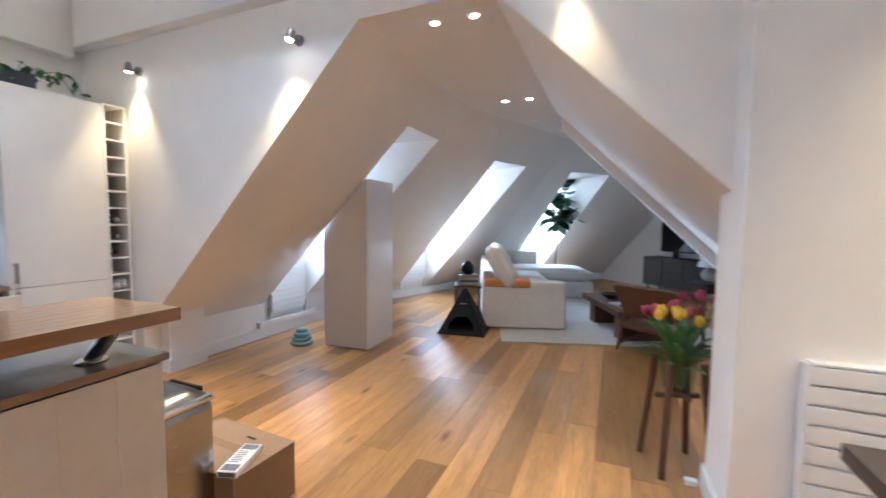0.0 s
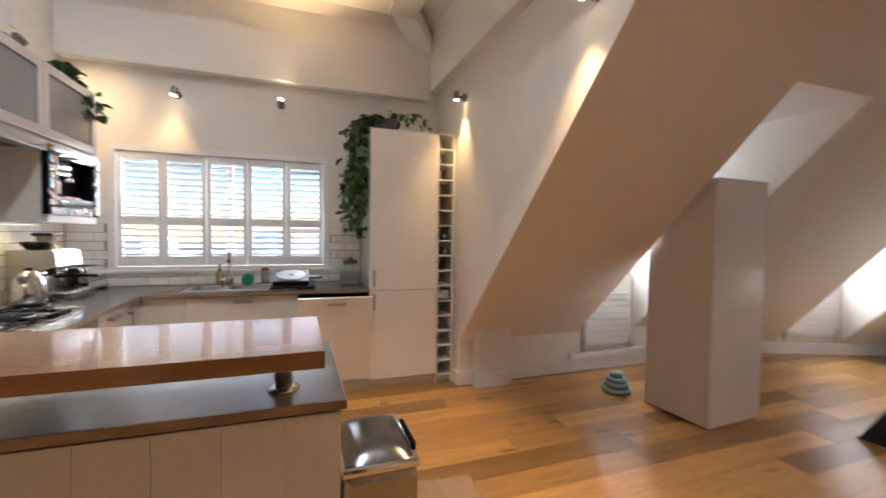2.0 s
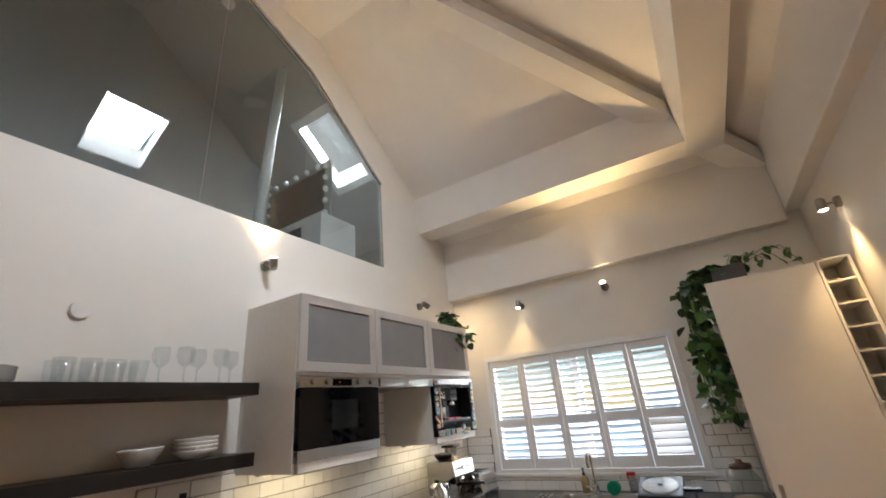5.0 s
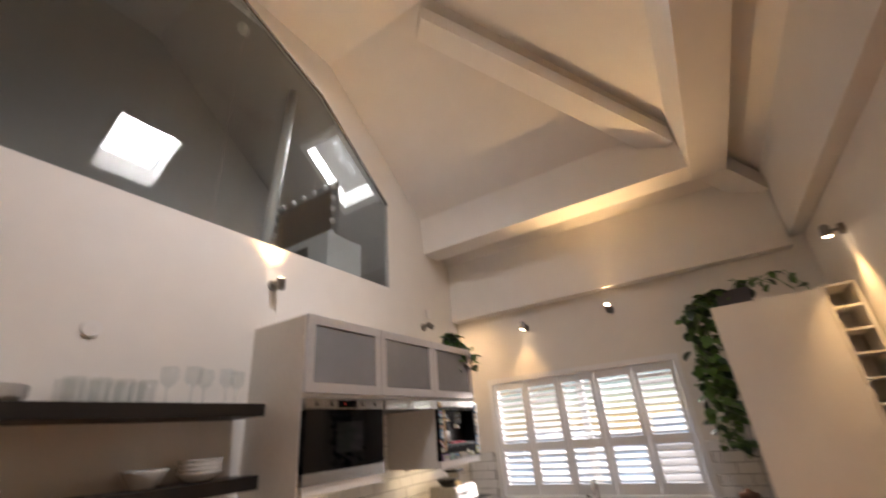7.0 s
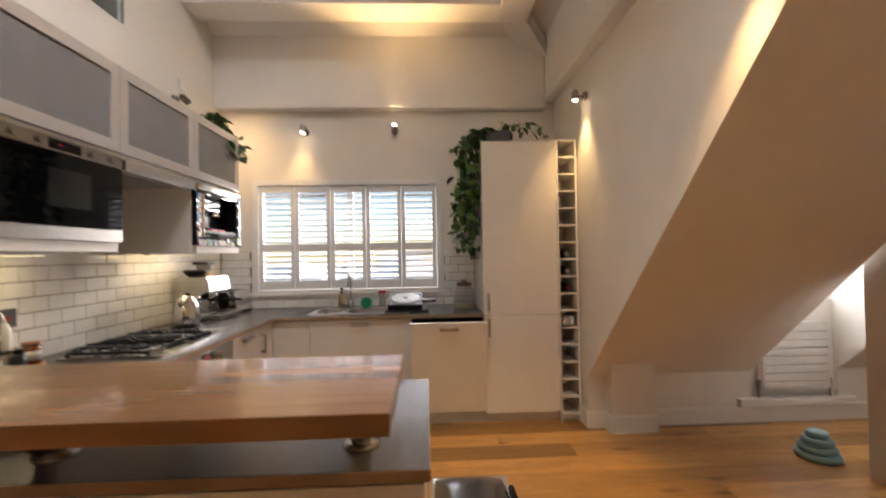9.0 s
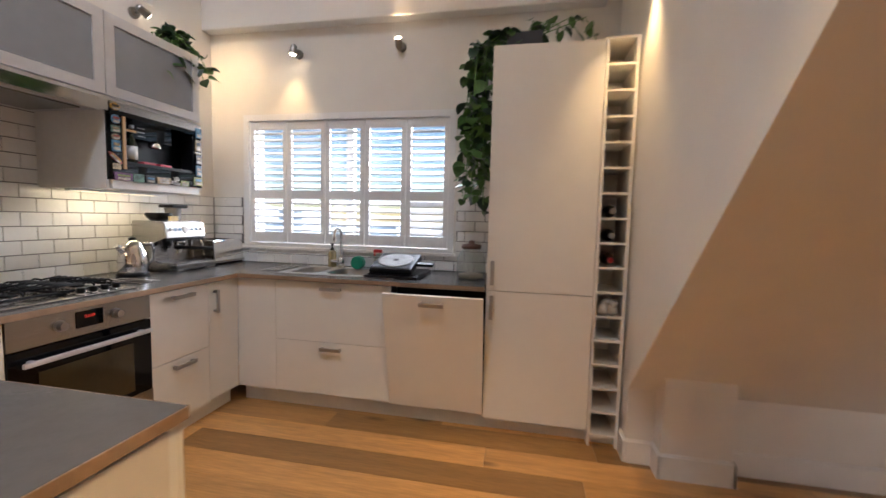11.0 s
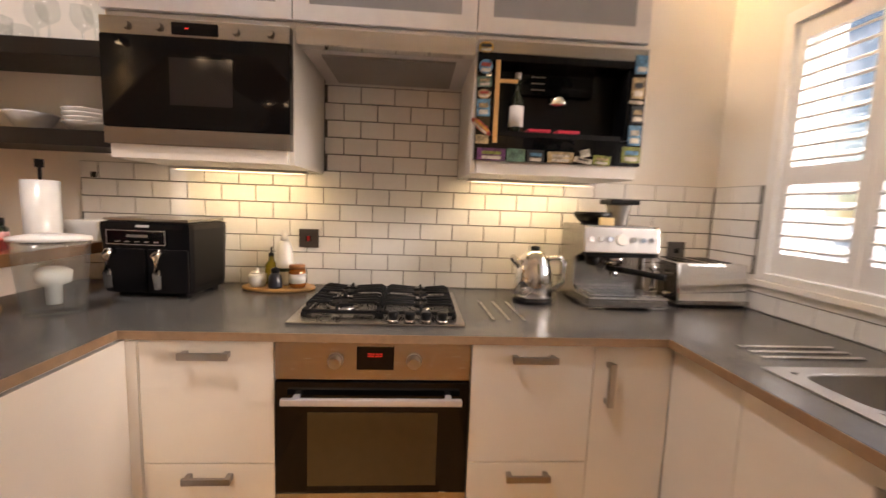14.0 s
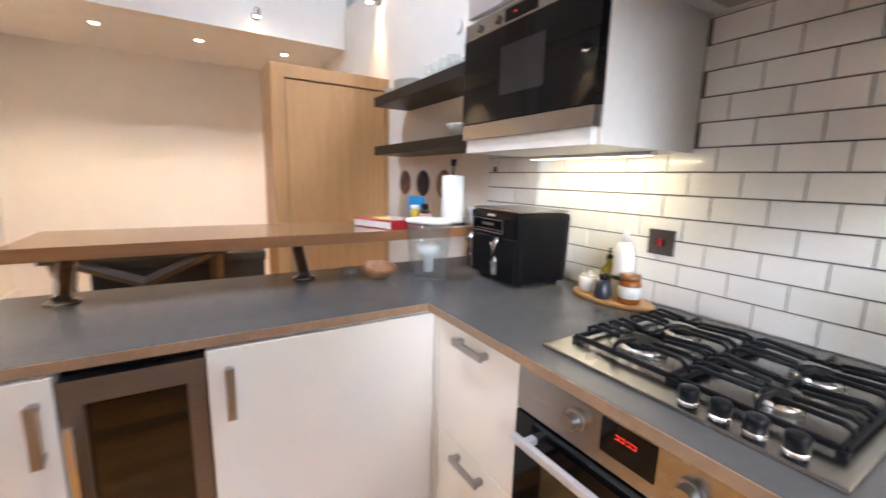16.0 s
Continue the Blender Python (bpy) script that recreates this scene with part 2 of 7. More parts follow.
# west wall with its window opening
WY0, WY1, WZ0, WZ1 = -0.462, 1.297, 1.035, 2.095
struct("wall_west", boxes((WW - 0.25, WW, -0.95, WY0, -0.2, 3.4), (WW - 0.25, WW, WY1, 2.75, -0.2, 3.4), (WW - 0.25, WW, WY0, WY1, -0.2, WZ0), (WW - 0.25, WW, WY0, WY1, WZ1, 3.4)), PAINT, "warm white painted kitchen wall with a window")
# south wall: full height at its west end, a sloping band over the mezzanine glass
bm = boxes((WW - 0.25, 1.03, SW - 0.15, SW, -0.2, 2.885), (WW - 0.25, -3.095, SW - 0.03, SW, 2.885, 6.2))
prism(bm, [(-3.095, 3.753), (-2.2, 4.5), (-1.35, 4.86), (1.03, 4.9), (1.03, 6.2), (-3.095, 6.2)], "y", SW - 0.03, SW)
struct("wall_south", bm, PAINT, "warm white painted wall below the glazed mezzanine")
# north wall above the sloped soffits, and the pier beside the opening
bm = bmesh.new()
prism(bm, [(WW - 0.25, -0.2), (-3.58, -0.2), (-3.58, 0.41), (-1.37, 2.62), (-0.52, 2.62), (0.64, 1.506), (0.64, 4.0), (WW - 0.25, 4.0)], "y", NW, NW + 0.14)
struct("wall_north", bm, PAINT, "white wall with a gable-shaped opening to the lounge")
struct("wall_pier", boxes((0.62, EW, 2.2, 2.62, -0.2, 4.2)), PAINT, "white wall pier beside the lounge opening")
struct("wall_east", boxes((EW, EW + 0.15, -0.95, 2.7, -0.2, 4.2)), PAINT, "cream wall behind the dining table")
struct("wall_fascia", boxes((1.03, 1.15, -0.95, 2.2, 2.54, 5.2)), PAINT, "white wall face above the dining ceiling")
struct("ceiling_dining", boxes((1.15, EW, -0.95, 2.2, 2.54, 2.66)), CEIL, "low white ceiling over the dining table")
struct("wall_dining_south", boxes((1.03, EW, SW - 0.15, SW, -0.2, 2.54)), PAINT, "cream wall beside the dining table")
# kitchen roof: eaves faces, two slopes and a flat top
PITCH, EZ = 0.80, 3.33
def wz(x): return EZ + PITCH * (x - WW)
def nz(y): return EZ + PITCH * (NW - y)
struct("wall_eaves_west", boxes((WW - 0.2, WW + 0.10, -0.769, NW - 0.102, 2.745, 3.45), bevel=0.015), CEIL, "white boxed eaves beam above the window wall")
struct("wall_eaves_north", boxes((WW - 0.2, 1.02, NW - 0.10, NW + 0.1, 2.835, 3.45), bevel=0.015), CEIL, "white boxed eaves beam above the lounge opening")
TOP = 4.95
XT, YT = WW + (TOP - EZ) / PITCH, NW - (TOP - EZ) / PITCH
bm = bmesh.new()
slab(bm, [(WW, -0.95, EZ), (WW, NW, EZ), (XT, YT, TOP), (XT, -0.95, TOP)], (0, 0, 0.15))
RX0, RX1, RY0, RY1 = -1.88, -1.27, 0.80, 1.36      # roof window in the north slope
def north_piece(corners):
    slab(bm, [(x, y, nz(y)) for x, y in corners], (0, 0, 0.15))
north_piece([(WW, NW), (1.2, NW), (1.2, RY1), (NW - RY1 + WW, RY1)])
north_piece([(NW - RY1 + WW, RY1), (RX0, RY1), (RX0, RY0), (NW - RY0 + WW, RY0)])
north_piece([(RX1, RY1), (1.2, RY1), (1.2, RY0), (RX1, RY0)])
north_piece([(NW - RY0 + WW, RY0), (1.2, RY0), (1.2, YT), (XT, YT)])
slab(bm, [(XT, -0.95, TOP), (XT, YT, TOP), (1.2, YT, TOP), (1.2, -0.95, TOP)], (0, 0, 0.15))
struct("ceiling_kitchen", bm, CEIL, "white vaulted ceiling with hipped slopes")
bm = bmesh.new()
prism(bm, [(-4.02, wz(-4.02)), (-3.98, 3.42), (-3.72, 3.42), (-3.68, wz(-3.68))], "y", -0.77, 1.9)
struct("beam_west", bm, CEIL, "white boxed purlin under the roof slope")
bm = bmesh.new()
prism(bm, [(2.10, nz(2.10)), (2.06, 3.40), (1.80, 3.40), (1.76, nz(1.76))], "x", -3.95, 1.03)
struct("beam_north", bm, CEIL, "white boxed purlin along the opening wall")
bm = bmesh.new()
for k0, k1 in ((0.08, 0.42), (0.60, 1.98)):
    w = 0.075
    c = []
    for k in (k0, k1):
        p = Vector((WW + k - 0.02, NW - 1.05 * k - 0.09, EZ + PITCH * k - 0.07))
        c.append([p + Vector((w, w, 0.05)), p + Vector((-w, -w, 0.05)), p + Vector((-w, -w, -0.10)), p + Vector((w, w, -0.10))])
    vs = [[bm.verts.new(q) for q in r] for r in c]
    for i in range(4):
        bm.faces.new((vs[0][i], vs[0][(i + 1) % 4], vs[1][(i + 1) % 4], vs[1][i]))
    bm.faces.new(vs[0]), bm.faces.new(vs[1][::-1])
bmesh.ops.recalc_face_normals(bm, faces=bm.faces)
struct("beam_hip", bm, CEIL, "white boxed hip rafter")
# lounge roof: west slope in three facets, flat strip, east slope
N2, D2 = Vector((0.930, -0.367)), -3.366
N3, D3 = Vector((0.7071, -0.7071)), -5.555
DZ = 2.2
def f1(x, y): return x + 3.99
def f2(x, y): return DZ + 0.95 * (N2.x * x + N2.y * y - D2)
def f3(x, y): return DZ + 0.95 * (N3.x * x + N3.y * y - D3)
CZ = 2.62

w5 = tagged(new("window_5"), "white framed roof window above the kitchen", "window", kind="structure")
bm = bmesh.new()
for x0, x1, y0, y1 in ((RX0, RX0 + 0.05, RY0, RY1), (RX1 - 0.05, RX1, RY0, RY1), (RX0 + 0.05, RX1 - 0.05, RY0, RY0 + 0.05), (RX0 + 0.05, RX1 - 0.05, RY1 - 0.05, RY1)):
    slab(bm, [(x0, y0, nz(y0) - 0.012), (x0, y1, nz(y1) - 0.012), (x1, y1, nz(y1) - 0.012), (x1, y0, nz(y0) - 0.012)], (0, 0, 0.22))
part("window_frame", bm, TRIM, w5, "white roof window frame")
area_lamp("daylight_roof_window", ((RX0 + RX1) / 2, (RY0 + RY1) / 2 + 0.09, nz(1.08) + 0.20), ((RX0 + RX1) / 2, (RY0 + RY1) / 2 - 0.25, nz(1.08) - 0.80), 0.5, 0.6, 28, DAY)

FACETS = (f1, f2, f3)
def roof(x, y):
    return min(f1(x, y), f2(x, y), f3(x, y))
def solve_two(fa, za, fb, zb):
    """The plan point where facet fa is at height za and fb at zb."""
    def coeff(f):
        c = f(0, 0)
        return f(1, 0) - c, f(0, 1) - c, c
    a1, b1, c1 = coeff(fa)
    a2, b2, c2 = coeff(fb)
    det = a1 * b2 - a2 * b1
    return ((za - c1) * b2 - (zb - c2) * b1) / det, (a1 * (zb - c2) - a2 * (za - c1)) / det
K1, K2, K3 = 0.40, 0.14, 0.14                      # heights at which the slopes meet the knee walls
c12, c23 = solve_two(f1, CZ, f2, CZ), solve_two(f2, CZ, f3, CZ)
k12, k23 = solve_two(f1, K1, f2, K1), solve_two(f2, K2, f3, K2)
XK1 = K1 - 3.99
# dormer frames: origin at the knee line, u along the wall, v inwards
def frame2(u, v):
    return Vector((N2.x * v - N2.y * u, N2.y * v + N2.x * u))
def frame3(u, v):
    return Vector((N3.x * v - N3.y * u, N3.y * v + N3.x * u))
def frame1(u, v):
    return Vector((v, u))
def dormer_opening(fr, ua, ub, v_top, v_knee):
    return [fr(ua, v_top), fr(ub, v_top), fr(ub, v_knee), fr(ua, v_knee)]
def u2(x, y): return -N2.y * x + N2.x * y
def u3(x, y): return -N3.y * x + N3.x * y
DORMERS = [  # frame, u range, v at the head, v at the outer wall, v knee, slope function, head height
    (frame1, 3.71, 4.45, -1.71, -3.62, f1, 2.28),
    (frame2, u2(-1.39, 5.65), u2(-1.11, 6.37), D2, D2 - 2.18, f2, DZ),
    (frame3, u3(-0.54, 7.30), u3(0.023, 7.90), D3, D3 - 2.18, f3, DZ),
]
def facet_plate(name, fr, f, ua_lo, ub_lo, ua_hi, ub_hi, v_lo, v_hi, dorm):
    """A sloped facet as a trapezoid in plan, with a slot for its dormer; ends are (low, high)."""
    bm = bmesh.new()
    da, db, vh = dorm
    def P(u, v):
        p = fr(u, v)
        return (p.x, p.y, f(p.x, p.y))
    def edge(lo, hi, v):
        return lo + (hi - lo) * (v - v_lo) / (v_hi - v_lo)
    up = (0, 0, 0.12)
    slab(bm, [P(ua_lo, v_lo), P(da, v_lo), P(da, vh), P(edge(ua_lo, ua_hi, vh), vh)], up)
    slab(bm, [P(db, v_lo), P(ub_lo, v_lo), P(edge(ub_lo, ub_hi, vh), vh), P(db, vh)], up)
    slab(bm, [P(edge(ua_lo, ua_hi, vh), vh), P(edge(ub_lo, ub_hi, vh), vh), P(ub_hi, v_hi), P(ua_hi, v_hi)], up)
    return struct(name, bm, PAINT, "white sloped attic ceiling with a dormer recess")
V1H = CZ - 3.99
V2L, V2H = D2 + (K2 - DZ) / 0.95, D2 + (CZ - DZ) / 0.95
V3L, V3H = D3 + (K3 - DZ) / 0.95, D3 + (CZ - DZ) / 0.95
# crease 1-2 at the knee of each facet
p12a = solve_two(f1, K1, f2, K1)
p12b = solve_two(f1, K2, f2, K2)
p12h = c12
p23l, p23h = k23, c23
facet_plate("ceiling_slope_1", frame1, f1, NW + 0.14, p12a[1], NW + 0.14, p12h[1], XK1, V1H, (3.71, 4.45, -1.71))
facet_plate("ceiling_slope_2", frame2, f2, u2(*p12b), u2(*p23l), u2(*p12h), u2(*p23h), V2L, V2H, (DORMERS[1][1], DORMERS[1][2], D2))
facet_plate("ceiling_slope_3", frame3, f3, u3(*p23l), u3(1.2, 11.4), u3(*p23h), u3(2.0, 9.0), V3L, V3H, (DORMERS[2][1], DORMERS[2][2], D3))
# flat ceiling strip, going on over the wide end of the lounge
bm = bmesh.new()
slab(bm, [(V1H, NW + 0.14, CZ), (-0.52, NW + 0.14, CZ), (-0.52, 5.05, CZ), (4.5, 5.05, CZ), (4.5, 11.5, CZ), (frame3(u3(2.0, 9.0), V3H).x, frame3(u3(2.0, 9.0), V3H).y, CZ), (c23[0], c23[1], CZ), (c12[0], c12[1], CZ)], (0, 0, 0.12))
struct("ceiling_lounge", bm, CEIL, "narrow flat white ceiling between the slopes")
bm = bmesh.new()
slab(bm, [(-0.52, NW + 0.14, CZ), (1.72, NW + 0.14, 2.12 - 0.96 * 1.72), (1.72, 5.0, 2.12 - 0.96 * 1.72), (-0.52, 5.0, CZ)], (0, 0, 0.12))
struct("ceiling_slope_east", bm, PAINT, "white sloped attic ceiling over the armchair")
bm = bmesh.new()
slab(bm, [(-0.45, 5.0, CZ - 0.02), (1.75, 5.0, 2.12 - 0.96 * 1.75), (1.75, 5.0, 2.12 - 0.96 * 1.75 - 0.14), (-0.45, 5.0, CZ - 0.20)], (0, 0.12, 0))
struct("beam_rafter", bm, TRIM, "white boxed rafter edging the sloped ceiling")
struct("wall_knee_east", boxes((1.66, 1.8, NW + 0.2, 5.05, -0.2, 0.6)), PAINT, "low white knee wall")
# knee walls and dormers
def upright(bm, a, b, z0, z1, back):
    slab(bm, [(a[0], a[1], z0), (b[0], b[1], z0), (b[0], b[1], z1), (a[0], a[1], z1)], (back[0], back[1], 0))
bm = bmesh.new()
upright(bm, (XK1, NW + 0.14), (XK1, 3.71), -0.2, K1 + 0.02, (-0.12, 0))
upright(bm, (XK1, 4.45), (XK1, 5.25), -0.2, K1 + 0.02, (-0.12, 0))
def on2(u): return frame2(u, V2L)
def on3(u): return frame3(u, V3L)
upright(bm, on2(u2(-3.62, 4.9)), on2(DORMERS[1][1]), -0.2, K2 + 0.02, -0.12 * N2)
upright(bm, on2(DORMERS[1][2]), on2(u2(*k23)), -0.2, K2 + 0.02, -0.12 * N2)
upright(bm, on3(u3(*k23)), on3(DORMERS[2][1]), -0.2, K3 + 0.02, -0.12 * N3)
upright(bm, on3(DORMERS[2][2]), on3(u3(1.4, 11.6)), -0.2, K3 + 0.02, -0.12 * N3)
struct("wall_knee_west", bm, PAINT, "low white knee wall below the slopes")
for k, (fr, ua, ub, vh, vo, f, hz) in enumerate(DORMERS):
    bm = bmesh.new()
    nrm = fr(0, 1)
    sill, head = 0.95, 2.0
    for u, back in ((ua + 0.003, -1), (ub - 0.003, 1)):
        off = fr(back * 0.1, 0)
        a, b = fr(u, vh + 0.01), fr(u, vo - 0.15)
        vk = (XK1, V2L, V3L)[k] - 0.004
        c, zk = fr(u, vk), (K1, K2, K3)[k]
        slab(bm, [(a.x, a.y, hz + 0.1), (b.x, b.y, hz + 0.1), (b.x, b.y, -0.2), (c.x, c.y, -0.2), (c.x, c.y, zk + 0.02), (a.x, a.y, hz + 0.02)], (off.x, off.y, 0))
    a, b = fr(ua, vo), fr(ub, vo)
    upright(bm, a, b, -0.2, sill, -0.15 * nrm)
    upright(bm, a, b, head, hz, -0.15 * nrm)
    c, d = fr(ub, vh), fr(ua, vh)
    slab(bm, [(a.x, a.y, hz), (b.x, b.y, hz), (c.x, c.y, hz), (d.x, d.y, hz)], (0, 0, 0.1))
    struct("wall_dormer_%d" % (k + 1), bm, PAINT, "white plastered dormer recess with a window")
    # window frame, glass and the light of the sky in the opening
    rot = math.degrees(math.atan2(fr(1, 0).y, fr(1, 0).x))
    w = ub - ua
    mid = fr(ua, vo - 0.08)
    win = tagged(new("window_%d" % (k + 2)), "white framed dormer window full of daylight", "window", kind="structure")
    win.matrix_world = pose(mid.x, mid.y, 0, 0, 0, rot)
    part("window_frame", boxes((0, 0.06, -0.03, 0.03, sill, head), (w - 0.06, w, -0.03, 0.03, sill, head), (0.06, w - 0.06, -0.03, 0.03, sill, sill + 0.06), (0.06, w - 0.06, -0.03, 0.03, head - 0.06, head)), TRIM, win)
    g = part("pane", boxes((0.06, w - 0.06, -0.004, 0.004, sill + 0.06, head - 0.06)), GLASS, win)
    g.visible_shadow = False
    eye = fr((ua + ub) / 2, vo - 0.22)
    tgt = fr((ua + ub) / 2, vo + 3)
    area_lamp("daylight_dormer", (eye.x, eye.y, 1.6), (tgt.x, tgt.y, 0.6), w, 1.0, (7, 20, 32)[k], DAY)
# television wall and plain closing walls of the wide end
bm = bmesh.new()
a, b = Vector((-0.3, 11.05)), Vector((4.6, 6.15))
upright(bm, a, b, -0.2, CZ + 0.1, (0.1, 0.1))
struct("wall_television", bm, PAINT, "white wall behind the television")
struct("wall_lounge_east", boxes((4.4, 4.55, 4.9, 7, -0.2, CZ + 0.1), (1.66, 4.55, 4.95, 5.12, -0.2, CZ + 0.1)), PAINT, "plain white lounge wall")
struct("pier_low", boxes((-3.75, -3.47, 2.54, 2.87, -0.1, 0.62)), PAINT, "small white boxed pier under the slope")

# ---- kitchen: fitted units ----
def bow_handle(parent, cx, y, cz, length, upright_bar=False):
    """A flat bar handle on two feet, on a front that faces local +y."""
    bm = bmesh.new()
    h = length / 2
    if upright_bar:
        box(bm, cx - 0.011, cx + 0.011, y + 0.024, y + 0.033, cz - h, cz + h, 0.003)
        for s in (-1, 1):
            box(bm, cx - 0.009, cx + 0.009, y - 0.001, y + 0.026, cz + s * (h - 0.012) - 0.008, cz + s * (h - 0.012) + 0.008, 0.002)
    else:
        box(bm, cx - h, cx + h, y + 0.024, y + 0.033, cz - 0.011, cz + 0.011, 0.003)
        for s in (-1, 1):
            box(bm, cx + s * (h - 0.012) - 0.008, cx + s * (h - 0.012) + 0.008, y - 0.001, y + 0.026, cz - 0.009, cz + 0.009, 0.002)
    return part("handle", bm, HANDLE, parent, "satin nickel bar handle")


def base_unit(x, y, rz, w, d, fronts, label, group="kitchen base units", mat=None, top=0.866):
    """fronts: (kind, x0, x1, z0, z1, handle) in the unit's own x; handle is None, 'bar' or ('upright', side)."""
    ob = thing("base_cabinet", x, y, 0, label, "kitchen cabinet", rz, group)
    part("body", boxes((0, w, 0.02, d - 0.02, 0.12, top)), CARCASS, ob)
    part("plinth", boxes((0, w, 0.05, d - 0.07, 0, 0.12)), CARCASS, ob)
    for kind, x0, x1, z0, z1, h in fronts:
        f = part(kind, boxes((x0 + 0.0015, x1 - 0.0015, d - 0.018, d, z0 + 0.0015, z1 - 0.0015), bevel=0.0012), mat or GLOSS, ob)
        if h == "bar":
            bow_handle(f, (x0 + x1) / 2, d, z1 - 0.041, 0.145)
        elif h == "low":
            bow_handle(f, (x0 + x1) / 2, d, (z0 + z1) / 2, 0.145)
        elif h == "upl":
            bow_handle(f, x0 + 0.035, d, z1 - 0.12, 0.145, True)
        elif h == "upr":
            bow_handle(f, x1 - 0.05, d, z1 - 0.12, 0.145, True)
    return ob


DS = 0.70          # front of the south run lies this far from its wall
YB = SW            # back of the south run
# south run, fronts face +y
base_unit(-2.426, YB, 0, 0.40, DS, [("drawer_front", 0.0, 0.395, 0.472, 0.867, "bar"), ("drawer_front", 0.0, 0.395, 0.12, 0.472, "bar"), ("filler", 0.395, 0.40, 0.12, 0.867, None)], "cream gloss base cabinet with two drawers beside the oven")
base_unit(-2.026, YB, 0, 0.06, DS, [("filler", 0.0, 0.06, 0.12, 0.867, None)], "narrow cream gloss corner post beside the drawers")
base_unit(-3.427, YB, 0, 0.397, DS, [("drawer_front", 0, 0.397, 0.472, 0.867, "bar"), ("drawer_front", 0, 0.397, 0.12, 0.472, "bar")], "cream gloss base cabinet with two drawers under the kettle")
base_unit(-3.69, YB, 0, 0.263, DS, [("door", 0.0, 0.263, 0.12, 0.867, "upr")], "narrow cream gloss pull-out cabinet in the corner")
# west run, fronts face +x
DW_ = 0.61
base_unit(WW, 0.215, -90, 0.285, DW_, [("filler", 0, 0.285, 0.12, 0.867, None)], "plain cream gloss corner panel beside the sink")
base_unit(WW, 1.015, -90, 0.80, DW_, [("drawer_front", 0, 0.80, 0.472, 0.867, "bar"), ("drawer_front", 0, 0.80, 0.12, 0.472, "bar")], "wide cream gloss sink cabinet with two drawers", top=0.70)
# dishwasher behind a door that hangs ajar
dw = thing("dishwasher", WW, 1.61, 0, "built-in dishwasher with its cream gloss door ajar", "dishwasher", -90)
part("body", boxes((0.005, 0.59, 0.03, 0.50, 0.10, 0.845)), BLACK, dw, "black tub")
part("plinth", boxes((0, 0.595, 0.05, DW_ - 0.07, 0, 0.10)), CARCASS, dw)
bm = boxes((0.003, 0.592, -0.02, 0, 0, 0.757), bevel=0.0015)
tilt = Matrix.Translation((0, DW_ + 0.005, 0.115)) @ Matrix.Rotation(radians(-13), 4, "X")
bm.transform(tilt)
door = part("door", bm, GLOSS, dw, "cream gloss door hanging open at the top")
bm = boxes((0.01, 0.585, -0.075, -0.021, 0.02, 0.72), bevel=0.004)
bm.transform(tilt)
part("inner_door", bm, BLACK, dw, "black inner door with a control strip")
h = bow_handle(door, 0.297, 0.0, 0.712, 0.145)
h.data.transform(tilt)
# oven
ov = thing("oven", -3.03, YB, 0, "built-in stainless steel oven with a black glass door", "oven")
OW = 0.604
part("body", boxes((0.004, OW - 0.004, 0.03, DS - 0.02, 0.12, 0.868)), STEEL, ov)
part("plinth", boxes((0, OW, 0.05, DS - 0.07, 0, 0.12)), CARCASS, ov)
cp = part("control_panel", boxes((0.002, OW - 0.002, DS - 0.02, DS + 0.004, 0.750, 0.869), bevel=0.002), STEEL, ov, "brushed steel control panel")
part("display", boxes((0.242, 0.356, DS + 0.0042, DS + 0.007, 0.783, 0.855)), BLACKGLASS, cp, "black display with red figures")
RED = glowing("red_led", (1.0, 0.05, 0.03), 0.07)
for px in (0.284, 0.295, 0.308, 0.319):
    part("digit", boxes((px - 0.004, px + 0.004, DS + 0.0072, DS + 0.0078, 0.833, 0.835), (px - 0.004, px + 0.004, DS + 0.0072, DS + 0.0078, 0.825, 0.827), (px - 0.005, px - 0.003, DS + 0.0072, DS + 0.0078, 0.825, 0.835)), RED, cp)
for px in (0.180, 0.420):
    bm = bmesh.new()
    rod(bm, (px, DS + 0.003, 0.812), (px, DS + 0.012, 0.812), 0.024, 0.024, 24)
    rod(bm, (px, DS + 0.012, 0.812), (px, DS + 0.034, 0.812), 0.019, 0.017, 24)
    part("knob", bm, HANDLE, cp, "round steel knob")
od = part("oven_door", boxes((0.002, OW - 0.002, DS - 0.02, DS + 0.006, 0.26, 0.744), bevel=0.003), BLACKGLASS, ov, "black glass oven door")
part("oven_window", boxes((0.10, OW - 0.10, DS + 0.0062, DS + 0.0085, 0.40, 0.645), bevel=0.001), material("smoked_oven_glass", (0.045, 0.035, 0.018), 0.04, coat=0.5), od, "smoked glass oven window")
bm = boxes((0.03, OW - 0.03, DS + 0.034, DS + 0.050, 0.685, 0.705), (0.06, 0.08, DS + 0.004, DS + 0.036, 0.687, 0.703), (OW - 0.08, OW - 0.06, DS + 0.004, DS + 0.036, 0.687, 0.703), bevel=0.004)
part("oven_handle", bm, ALU, od, "flat aluminium handle")
part("trim", boxes((0.002, OW - 0.002, DS - 0.019, DS + 0.009, 0.262, 0.375)), STEEL, od, "brushed steel lower band")
f = part("drawer_front", boxes((0.002, OW - 0.002, DS - 0.018, DS, 0.122, 0.257), bevel=0.0015), GLOSS, ov, "cream gloss drawer front")
bow_handle(f, OW / 2, DS, 0.20, 0.145)
